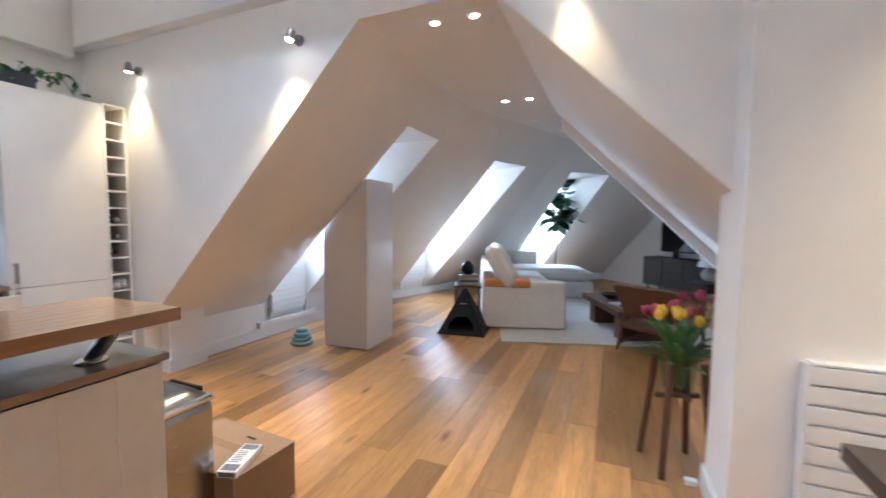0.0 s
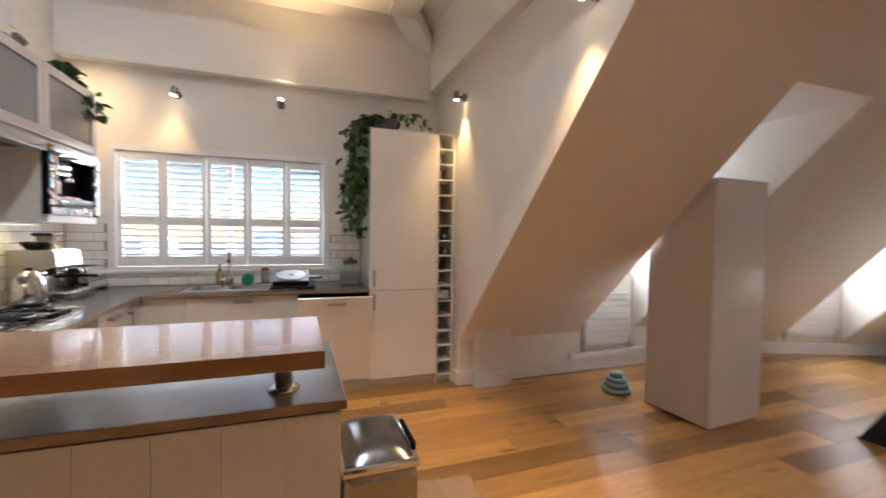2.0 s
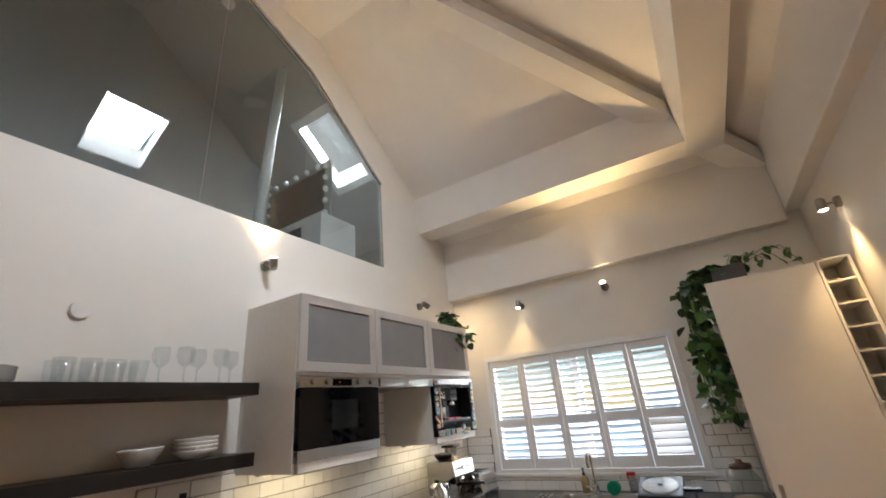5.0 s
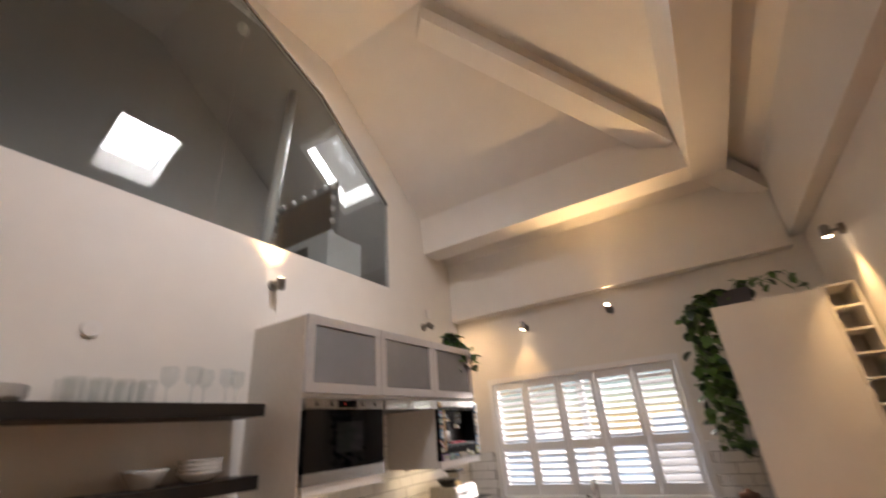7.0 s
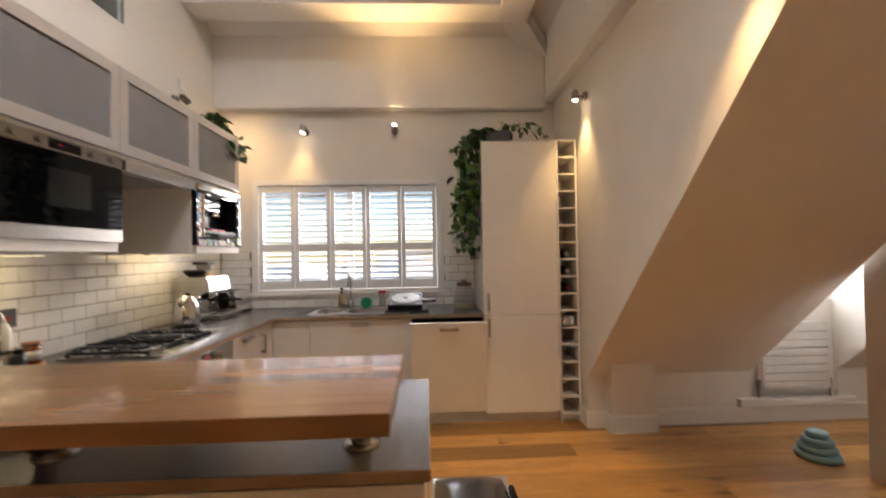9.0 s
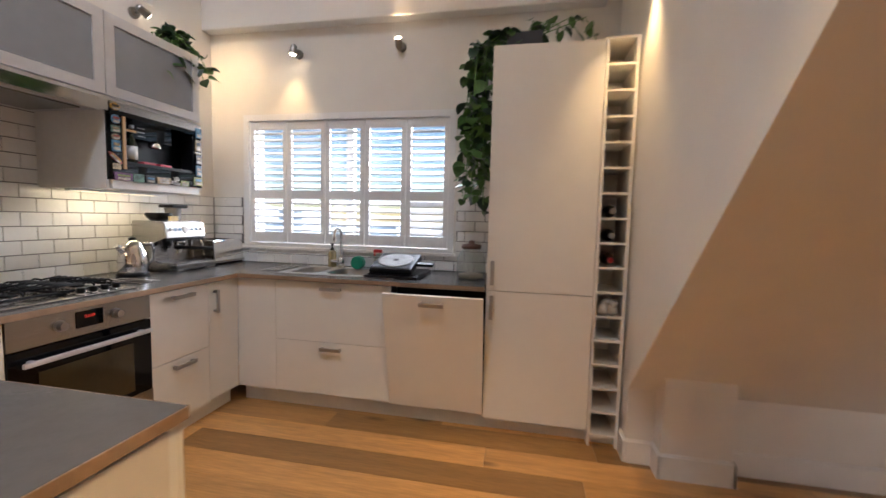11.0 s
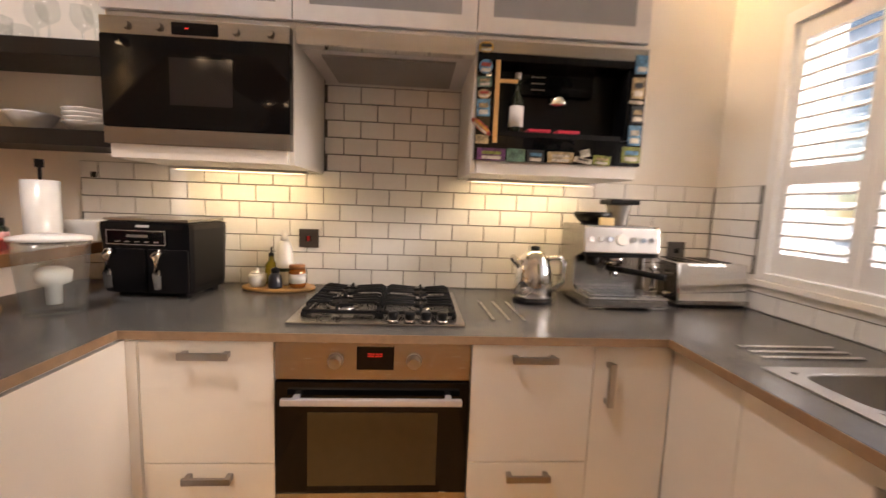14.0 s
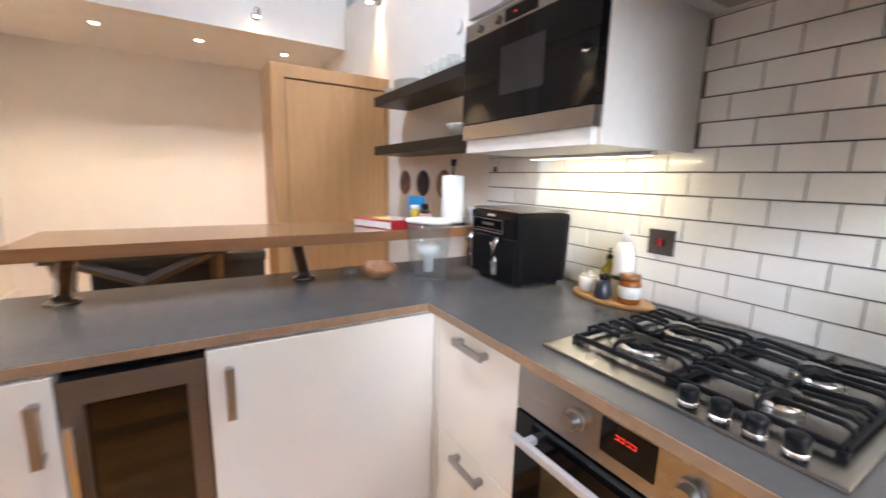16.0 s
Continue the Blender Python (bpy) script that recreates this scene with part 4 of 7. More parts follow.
# slim lamps under the wall units
for x0, x1 in ((UX[1] + 0.03, UX[0] - 0.03), (UX[3] + 0.03, UX[2] - 0.03)):
    ob = thing("cabinet_light", (x0 + x1) / 2, SW + 0.16, UB, "slim lit strip lamp under a wall cabinet", "cabinet lamp", 0, "cabinet lights")
    w = (x1 - x0) / 2
    part("body", boxes((-w, w, -0.02, 0.02, -0.012, -0.0005)), ALU, ob)
    part("diffuser", boxes((-w + 0.02, w - 0.02, -0.015, 0.015, -0.0145, -0.0122)), STRIP, ob, "glowing diffuser")
    area_lamp("cabinet_strip_light", ((x0 + x1) / 2, SW + 0.16, UB - 0.018), ((x0 + x1) / 2, SW + 0.02, 0.9), 2 * w - 0.04, 0.03, 0.4, (1.0, 0.78, 0.42))

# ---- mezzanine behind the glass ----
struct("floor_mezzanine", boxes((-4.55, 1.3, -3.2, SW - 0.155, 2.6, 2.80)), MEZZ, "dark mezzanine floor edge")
bm = bmesh.new()
# roof slope of the mezzanine with a skylight hole
SX0, SX1, SY0, SY1 = -3.36, -2.66, -1.62, -1.04
def mez(x0, x1, y0, y1):
    slab(bm, [(x0, y0, wz(x0)), (x0, y1, wz(x0)), (x1, y1, wz(x1)), (x1, y0, wz(x1))], (0, 0, 0.14))
mez(-4.5, SX0, -3.2, -0.951), mez(SX1, -1.4, -3.2, -0.951), mez(SX0, SX1, -3.2, SY0), mez(SX0, SX1, SY1, -0.951)
slab(bm, [(-1.4, -3.2, wz(-1.4)), (-1.4, -0.951, wz(-1.4)), (1.3, -0.951, wz(-1.4)), (1.3, -3.2, wz(-1.4))], (0, 0, 0.14))
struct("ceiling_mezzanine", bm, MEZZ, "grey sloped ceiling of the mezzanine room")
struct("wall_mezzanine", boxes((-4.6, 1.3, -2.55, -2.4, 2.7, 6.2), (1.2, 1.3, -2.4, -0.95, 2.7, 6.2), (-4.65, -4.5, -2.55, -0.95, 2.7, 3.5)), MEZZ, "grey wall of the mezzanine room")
w6 = tagged(new("window_6"), "white framed skylight in the mezzanine roof", "window", kind="structure")
bm = bmesh.new()
for x0, x1, y0, y1 in ((SX0, SX0 + 0.06, SY0, SY1), (SX1 - 0.06, SX1, SY0, SY1), (SX0 + 0.06, SX1 - 0.06, SY0, SY0 + 0.06), (SX0 + 0.06, SX1 - 0.06, SY1 - 0.06, SY1)):
    slab(bm, [(x0, y0, wz(x0) - 0.02), (x0, y1, wz(x0) - 0.02), (x1, y1, wz(x1) - 0.02), (x1, y0, wz(x1) - 0.02)], (0, 0, 0.2))
part("window_frame", bm, TRIM, w6, "white skylight frame")
# balustrade glass in three sheets with a steel edge rail
gl = thing("glass_screen", -3.09, SW - 0.012, 2.887, "tinted glass screen closing the mezzanine edge", "glass screen")
def top_edge(x):
    pts = [(-3.09, 3.745), (-2.2, 4.49), (-1.35, 4.85), (1.03, 4.89)]
    for (xa, za), (xb, zb) in zip(pts, pts[1:]):
        if x <= xb:
            return za + (zb - za) * (x - xa) / (xb - xa)
    return pts[-1][1]
for x0, x1 in ((-3.085, -2.205), (-2.195, -1.455), (-1.445, -0.2), (-0.19, 1.0)):
    bm = bmesh.new()
    xs = [x0, x1] if x0 > -1.4 or x1 < -1.4 else [x0, -1.4, x1]
    prism(bm, [(x0 + 3.09, 0.0), (x1 + 3.09, 0.0)] + [(x + 3.09, top_edge(x) - 2.887) for x in reversed(xs)], "y", -0.006, 0.006)
    g = part("glass_sheet", bm, BALGLASS, gl)
    g.visible_shadow = False
bm = bmesh.new()
pipe(bm, [(0, 0.022, 0.86), (0.89, 0.022, 1.605), (1.74, 0.022, 1.965), (4.1, 0.022, 2.0)], 0.014)
part("edge_rail", bm, STEEL, gl, "thin steel edge rail")
part("edge_profile", boxes((-0.004, 0.008, 0.0125, 0.02, 0.0, 0.86)), STEEL, gl)
bm = bmesh.new()
pipe(bm, [(-2.13, -1.28, 2.8), (-2.28, -1.28, 4.9)], 0.045)
ob = thing("pole", 0, 0, 0, "white round pole standing on the mezzanine", "pole")
part("tube", bm, CEIL, ob)
# dressing table with a bulb mirror, beside a white cabinet
cab = thing("white_cabinet", -2.98, -2.10, 2.80, "white gloss cabinet on the mezzanine", "cabinet")
part("body", boxes((0, 0.42, 0, 1.10, 0, 0.54), bevel=0.004), TRIM, cab)
# no drawer here: a dark sheet stands for the shade inside the opening
part("drawer_front", boxes((0.421, 0.428, 0.25, 0.85, 0.28, 0.46)), DARKWOOD, cab, "dark panel in place of the shaded open front")
mir = thing("vanity_mirror", -2.70, -1.05, 3.341, "dark vanity mirror framed with round bulbs", "mirror", -90)
part("frame", boxes((0, 0.92, -0.03, 0.0, 0, 0.63), bevel=0.004), material("grey_mirror_frame", (0.3, 0.3, 0.3), 0.4), mir)
part("mirror_glass", boxes((0.07, 0.85, 0.0005, 0.004, 0.07, 0.55)), material("dark_mirror", (0.12, 0.12, 0.13), 0.05, 1.0), mir)
for k in range(15):
    u = [(0.035, 0.06 + 0.125 * i) for i in range(5)] + [(0.885, 0.06 + 0.125 * i) for i in range(5)] + [(0.15 + 0.155 * i, 0.595) for i in range(5)]
    bm = bmesh.new()
    bmesh.ops.create_uvsphere(bm, u_segments=12, v_segments=8, radius=0.026, matrix=Matrix.Translation((u[k][0], 0.02, u[k][1])))
    part("bulb", bm, SHUT, mir, smooth=True)
det = thing("smoke_detector", -1.75, -1.4, wz(-1.75) - 0.001, "round white smoke detector on the mezzanine ceiling", "sensor", 0, "ceiling sensors")
bm = bmesh.new()
lathe(bm, [(0.05, -0.035), (0.06, -0.02), (0.06, 0.03)])
part("body", bm, TRIM, det, smooth=True)
area_lamp("daylight_skylight", ((SX0 + SX1) / 2 - 0.25, (SY0 + SY1) / 2, wz(-3.01) + 0.45), ((SX0 + SX1) / 2 + 0.6, (SY0 + SY1) / 2, 3.0), 0.6, 0.5, 40, DAY)

# ---- kitchen: appliances and clutter on the worktops ----
WT = 0.9002
WHITEP = material("white_plastic", (0.75, 0.74, 0.72), 0.35, var=0.03)
CERAMIC = material("white_ceramic", (0.72, 0.71, 0.68), 0.18, var=0.03)
CLEAR = clear_glass("drinking_glass", (0.93, 0.95, 0.95), 0.02)
JARGLASS = clear_glass("thick_jar_glass", (0.82, 0.85, 0.84), 0.03, haze=0.05)
# gas hob
hob = thing("gas_hob", -2.439, -0.128, WT, "steel gas hob with black cast iron grates", "hob", 180)
HW, HD = 0.575, 0.49
part("tray", boxes((0, HW, 0.0, HD, 0, 0.010), bevel=0.004), STEEL, hob, "polished steel tray")
BURN = ((0.145, 0.195, 0.046), (0.145, 0.375, 0.034), (0.43, 0.375, 0.034), (0.43, 0.185, 0.028))
for cx, cy, r in BURN:
    bm = bmesh.new()
    lathe(bm, [(r + 0.014, 0.0098), (r + 0.013, 0.020), (r + 0.002, 0.024)], cx, cy)
    b = part("burner", bm, STEEL, hob, "steel burner ring")
    bm = bmesh.new()
    lathe(bm, [(r, 0.0243), (r, 0.030), (r * 0.85, 0.033)], cx, cy)
    part("burner_cap", bm, IRON, b)
def finger(parent, a, b, lift=True):
    """One bent grate bar from the rim a towards a burner at b."""
    a, b = Vector(a), Vector(b)
    d = (b - a).normalized()
    q = [a + Vector((0, 0, 0.016)), a + Vector((0, 0, 0.040 if lift else 0.034)), a + d * 0.014 + Vector((0, 0, 0.047 if lift else 0.038)), b + Vector((0, 0, 0.042))]
    bm = bmesh.new()
    pipe(bm, q, 0.0052, 6)
    part("grate_bar", bm, IRON, parent, smooth=True)
for g0, g1 in ((0.035, 0.280), (0.295, 0.545)):
    bm = bmesh.new()
    y0, y1 = 0.085, HD - 0.025
    for x in (g0, g1):
        box(bm, x - 0.006, x + 0.006, y0, y1, 0.018, 0.030, 0.003)
    for y in (y0, (y0 + y1) / 2, y1):
        box(bm, g0, g1, y - 0.005, y + 0.005, 0.018, 0.029, 0.003)
    for x in (g0, g1):
        for y in (y0, y1):
            box(bm, x - 0.008, x + 0.008, y - 0.008, y + 0.008, 0.0095, 0.022, 0.003)
    grate = part("grate", bm, IRON, hob, "black cast iron grate")
    for cx, cy, r in BURN:
        if not g0 < cx < g1:
            continue
        for dy in (-0.062, -0.024, 0.024, 0.062):
            k = 0.75 if abs(dy) > 0.05 else 1.0
            finger(grate, (g0, cy + dy, 0), (cx - r * k * 0.85, cy + dy * 0.8, 0))
            finger(grate, (g1, cy + dy, 0), (cx + r * k * 0.85, cy + dy * 0.8, 0))
        for s_, ye in ((-1, y0 if cy < 0.28 else (y0 + y1) / 2), (1, (y0 + y1) / 2 if cy < 0.28 else y1)):
            finger(grate, (cx, ye, 0), (cx, cy + s_ * r * 0.75, 0))
for x in (0.338, 0.393, 0.447, 0.502):
    bm = bmesh.new()
    lathe(bm, [(0.0195, 0.0098), (0.019, 0.0125), (0.0175, 0.0145)], x, 0.042)
    k = part("knob_ring", bm, CHROME, hob, "chrome knob ring", smooth=False)
    bm = bmesh.new()
    lathe(bm, [(0.0175, 0.0146), (0.0172, 0.036), (0.0155, 0.039), (0.004, 0.0392)], x, 0.042)
    part("knob", bm, BLACK, hob, "black control knob")
# air fryer
af = thing("air_fryer", -2.022, -0.683, WT, "black two-drawer air fryer with steel handles", "air fryer", -4)
AW, AD = 0.345, 0.268
bm = boxes((0, AW, 0.0, AD, 0.010, 0.292), bevel=0.028)
for v in bm.verts:
    k = 1.0 - 0.07 * (1 - v.co.z / 0.292)
    v.co.x, v.co.y = AW / 2 + (v.co.x - AW / 2) * k, v.co.y * (k if v.co.y > AD / 2 else 1.0)
part("body", bm, BLACK, af, smooth=False)
part("lid", boxes((0.012, AW - 0.012, 0.008, AD - 0.012, 0.2922, 0.302), bevel=0.004), HANDLE, af, "grey metal top rim")
for x0, x1, y0, y1 in ((0.03, 0.07, 0.03, 0.07), (AW - 0.07, AW - 0.03, 0.03, 0.07), (0.04, 0.08, AD - 0.07, AD - 0.04), (AW - 0.08, AW - 0.04, AD - 0.07, AD - 0.04)):
    part("foot", boxes((x0, x1, y0, y1, 0, 0.0105)), BLACK, af)
panel = part("control_panel", boxes((0.085, AW - 0.03, AD - 0.002, AD + 0.003, 0.200, 0.262), bevel=0.001), BLACKGLASS, af)
part("panel_outline", ring_frame(0.09, AW - 0.035, AD + 0.0032, AD + 0.0040, 0.204, 0.258, 0.0022), GREYCAP, panel, "thin grey outline")
part("label_bar", boxes((0.15, 0.20, AD + 0.0005, AD + 0.0022, 0.270, 0.279)), CERAMIC, af, "small white mark")
for k in range(5):
    part("label_bar", boxes((0.115 + k * 0.036, 0.133 + k * 0.036, AD + 0.0032, AD + 0.0038, 0.214, 0.217)), GREYCAP, panel)
part("display", boxes((0.155, 0.235, AD + 0.0032, AD + 0.0038, 0.232, 0.242)), material("dim_display", (0.12, 0.12, 0.12), 0.3), panel)
for x0 in (0.012, 0.173):
    d = part("drawer", boxes((x0, x0 + 0.150, AD - 0.012, AD - 0.001, 0.022, 0.188), bevel=0.004), BLACK, af)
    bm = bmesh.new()
    hx = x0 + (0.096 if x0 < 0.1 else 0.118)
    pipe(bm, [(hx, AD - 0.006, 0.178), (hx, AD + 0.018, 0.180), (hx, AD + 0.034, 0.168), (hx, AD + 0.030, 0.10), (hx, AD + 0.022, 0.045)], 0.014, 10)
    part("drawer_handle", bm, CHROME, d, "upright polished handle", smooth=True)
# condiment board
brd = thing("serving_board", -2.25, -0.655, WT, "oval wooden serving board by the wall", "board")
bm = bmesh.new()
lathe(bm, [(0.125, 0.0), (0.13, 0.004), (0.13, 0.012), (0.125, 0.015)], seg=32)
bm.transform(Matrix.Diagonal((1.2, 0.66, 1, 1)))
part("wood", bm, DOOROAK, brd, smooth=False)
def bottle(name, x, y, z, profile, mat, label, cat, extra=()):
    ob = thing(name, x, y, z, label, cat)
    bm = bmesh.new()
    lathe(bm, profile, seg=20)
    part("body", bm, mat, ob, smooth=True)
    for pn, prof, m, lb in extra:
        bm = bmesh.new()
        lathe(bm, prof, seg=20)
        part(pn, bm, m, ob, lb, smooth=True)
    return ob
OIL = material("green_oil_bottle", (0.16, 0.13, 0.01), 0.08, coat=0.5)
HONEY = material("amber_jar", (0.25, 0.08, 0.015), 0.1, coat=0.4)
bottle("sugar_pot", -2.165, -0.635, WT + 0.0155, [(0.03, 0), (0.037, 0.02), (0.036, 0.05), (0.03, 0.055)], CERAMIC, "small white ceramic pot with a lid", "pot", [("lid", [(0.03, 0.0552), (0.028, 0.062), (0.008, 0.066), (0.008, 0.076), (0.004, 0.078)], CERAMIC, "")])
bottle("oil_bottle", -2.205, -0.69, WT + 0.0155, [(0.026, 0), (0.028, 0.01), (0.028, 0.085), (0.012, 0.105), (0.011, 0.125)], OIL, "green glass bottle of olive oil", "bottle", [("cap", [(0.012, 0.1252), (0.012, 0.137), (0.004, 0.14), (0.004, 0.165)], BLACK, "black pourer")])
bottle("plastic_bottle", -2.262, -0.69, WT + 0.0155, [(0.033, 0), (0.035, 0.01), (0.035, 0.155), (0.027, 0.185), (0.017, 0.195)], WHITEP, "white plastic squeeze bottle with printed bars", "bottle", [("cap", [(0.017, 0.1952), (0.013, 0.22), (0.005, 0.24)], WHITEP, ""), ("print_band", [(0.0353, 0.06), (0.0353, 0.075)], LEAFDARK, "dark print band")])
bottle("pepper_jar", -2.25, -0.605, WT + 0.0155, [(0.028, 0), (0.03, 0.01), (0.026, 0.05), (0.016, 0.065)], material("dark_blue_stoneware", (0.03, 0.035, 0.05), 0.3), "dark blue stoneware jar", "jar", [("lid", [(0.016, 0.0652), (0.018, 0.08), (0.006, 0.088)], BLACK, "")])
bottle("honey_jar", -2.335, -0.63, WT + 0.0155, [(0.032, 0), (0.036, 0.008), (0.036, 0.07), (0.031, 0.082)], HONEY, "amber jar of honey with a paper label", "jar", [("lid", [(0.033, 0.0822), (0.033, 0.098)], material("copper_lid", (0.4, 0.2, 0.1), 0.3, 0.8), "copper lid"), ("paper_label", [(0.0364, 0.02), (0.0364, 0.06)], CERAMIC, "white label")])
# kettle
kt = thing("kettle", -3.35, -0.53, WT, "polished steel jug kettle", "kettle", 90)
bm = bmesh.new()
lathe(bm, [(0.078, 0.018), (0.080, 0.03), (0.080, 0.09), (0.075, 0.135), (0.062, 0.178), (0.046, 0.205), (0.030, 0.218), (0.012, 0.222)])
part("body", bm, CHROME, kt, smooth=True)
bm = bmesh.new()
lathe(bm, [(0.085, 0.0), (0.085, 0.014), (0.078, 0.018)])
part("base", bm, BLACK, kt)
bm = bmesh.new()
lathe(bm, [(0.020, 0.2222), (0.020, 0.234), (0.008, 0.238)])
part("lid_knob", bm, BLACK, kt)
bm = bmesh.new()
pipe(bm, [(0.03, 0.05, 0.19), (0.03, 0.10, 0.195), (0.02, 0.125, 0.17), (0.01, 0.125, 0.09), (0, 0.085, 0.05)], 0.011)
part("handle", bm, CHROME, kt)
bm = bmesh.new()
rod(bm, (0, -0.055, 0.15), (0, -0.10, 0.19), 0.022, 0.014)
part("spout", bm, CHROME, kt)
# espresso machine
es = thing("espresso_machine", -3.865, -0.745, WT, "brushed steel espresso machine with a bean hopper", "espresso machine")
EW_ = 0.325
for x0 in (0.0, EW_ - 0.012):
    bm = bmesh.new()
    prism(bm, [(0.0, 0.006), (0.20, 0.006), (0.20, 0.055), (0.175, 0.07), (0.165, 0.19), (0.26, 0.225), (0.255, 0.318), (0.235, 0.335), (0.01, 0.335), (0.0, 0.325)], "x", x0, x0 + 0.012)
    part("side_panel", bm, STEEL, es)
part("back_body", boxes((0.0125, EW_ - 0.0125, 0.004, 0.150, 0.008, 0.325), bevel=0.004), STEEL, es)
part("top_plate", boxes((0.0125, EW_ - 0.0125, 0.006, 0.232, 0.3255, 0.335), bevel=0.002), STEEL, es)
bm = boxes((0.0, EW_, 0.0, 0.014, 0.0, 0.105), bevel=0.006)
bm.transform(pose(0, 0.258, 0.222, 10, 0, 0))
fascia = part("fascia", bm, material("pale_satin_steel", (0.62, 0.60, 0.58), 0.32, 0.7, var=0.03), es, "pale satin steel fascia")
for px, r in ((0.035, 0.012), (0.075, 0.012), (0.115, 0.012), (0.165, 0.026), (0.215, 0.012), (0.255, 0.012), (0.295, 0.012)):
    bm = bmesh.new()
    rod(bm, (px, 0.0142, 0.055), (px, 0.020, 0.055), r, r * 0.92, 20)
    bm.transform(pose(0, 0.258, 0.222, 10, 0, 0))
    part("gauge" if r > 0.02 else "button", bm, CERAMIC if r > 0.02 else CHROME, fascia, "round white gauge" if r > 0.02 else "")
part("underside", boxes((0.0125, EW_ - 0.0125, 0.150, 0.256, 0.205, 0.222)), BLACK, es, "dark recess over the tray")
part("drip_tray", boxes((-0.004, EW_ + 0.004, 0.20, 0.352, 0.010, 0.056), bevel=0.010), STEEL, es)
part("drip_grid", boxes((0.015, EW_ - 0.015, 0.155, 0.335, 0.0562, 0.060), bevel=0.001), CHROME, es, "polished slotted grid")
for k in range(9):
    part("grid_slot", boxes((0.035 + k * 0.03, 0.047 + k * 0.03, 0.20, 0.32, 0.0602, 0.0606)), BLACK, es)
for x0, x1, y0, y1 in ((0.0, 0.07, 0.27, 0.345), (EW_ - 0.07, EW_, 0.27, 0.345), (0.02, 0.07, 0.02, 0.07), (EW_ - 0.07, EW_ - 0.02, 0.02, 0.07)):
    part("foot", boxes((x0, x1, y0, y1, 0, 0.0105), bevel=0.002), STEEL, es)
bm = bmesh.new()
lathe(bm, [(0.034, 0.165), (0.038, 0.19), (0.038, 0.206)], 0.165, 0.21)
group_head = part("group_head", bm, CHROME, es, "chrome group head", smooth=True)
bm = bmesh.new()
lathe(bm, [(0.036, 0.142), (0.036, 0.164)], 0.165, 0.21)
pipe(bm, [(0.165, 0.24, 0.152), (0.10, 0.30, 0.148), (0.03, 0.37, 0.140)], 0.013)
part("portafilter", bm, BLACK, es, "black handled filter holder")
bm = bmesh.new()
rod(bm, (0.165, 0.21, 0.115), (0.165, 0.21, 0.142), 0.012, 0.02)
part("coffee_spout", bm, CHROME, es)
bm = bmesh.new()
lathe(bm, [(0.028, 0.165), (0.032, 0.205)], 0.262, 0.21)
part("grinder_outlet", bm, BLACK, es, "black grinder outlet")
bm = bmesh.new()
pipe(bm, [(0.03, 0.245, 0.215), (0.022, 0.27, 0.17), (0.018, 0.275, 0.09)], 0.006)
part("steam_wand", bm, CHROME, es)
bm = bmesh.new()
lathe(bm, [(0.045, 0.3352), (0.065, 0.352), (0.080, 0.372), (0.080, 0.386), (0.074, 0.389)], 0.235, 0.12)
part("bean_hopper", bm, BLACK, es, "smoky bean hopper")
part("note_card", boxes((0.185, 0.245, 0.205, 0.225, 0.3355, 0.368)), material("cream_card", (0.72, 0.55, 0.28), 0.7), es, "cream folded card")
bm = bmesh.new()
lathe(bm, [(0.040, 0.3352), (0.044, 0.34), (0.052, 0.42), (0.053, 0.425)], 0.12, 0.12)
jg_ = part("grinds_jar", bm, material("grey_clear_jar", (0.30, 0.29, 0.28), 0.15, coat=0.4), es, "grey plastic grinds jar", smooth=True)
bm = boxes((0.055, 0.185, 0.065, 0.185, 0.4252, 0.447), bevel=0.009)
part("jar_lid", bm, BLACK, jg_, "black jar lid")
# toaster
ts = thing("toaster", -4.265, -0.745, WT, "polished chrome four-slice toaster", "toaster")
bm = boxes((0, 0.315, 0.0, 0.285, 0.014, 0.190), bevel=0.012)
for v in bm.verts:
    k = 1 - 0.16 * max(0.0, (v.co.z - 0.09) / 0.10) ** 2
    v.co.y = 0.1425 + (v.co.y - 0.1425) * k
part("body", bm, CHROME, ts)
part("base", boxes((0.008, 0.307, 0.008, 0.277, 0.0, 0.0142), bevel=0.003), BLACK, ts)
part("trim_band", boxes((-0.002, 0.317, 0.2845, 0.2885, 0.016, 0.034), bevel=0.001), STEEL, ts, "satin steel lower band")
for x0 in (0.05, 0.105, 0.175, 0.23):
    part("slot", boxes((x0, x0 + 0.028, 0.045, 0.235, 0.1902, 0.1915)), BLACK, ts)
for py in (0.09, 0.195):
    part("lever_slot", boxes((0.3140, 0.3165, py - 0.004, py + 0.004, 0.06, 0.15)), BLACK, ts)
    part("lever", boxes((0.312, 0.338, py - 0.018, py + 0.018, 0.128, 0.142), bevel=0.004), CHROME, ts)
    bm = bmesh.new()
    rod(bm, (0.315, py, 0.045), (0.330, py, 0.045), 0.014, 0.013, 20)
    part("dial", bm, CHROME, ts)
# trivet rods let into the worktop
for k in range(3):
    for m, half in ((pose(-3.119 - k * 0.055, -0.355, WT, 0, 0, 2), 0.135), (pose(-3.985, 0.015 + k * 0.045, WT, 0, 0, 90), 0.155)):
        r = part("trivet_rod", boxes((-0.006, 0.006, -half, half, 0, 0.006), bevel=0.0025), CHROME)
        r.matrix_world = m
        tagged(r, "short steel trivet rod set in the worktop", "trivet rod", "trivet rods")
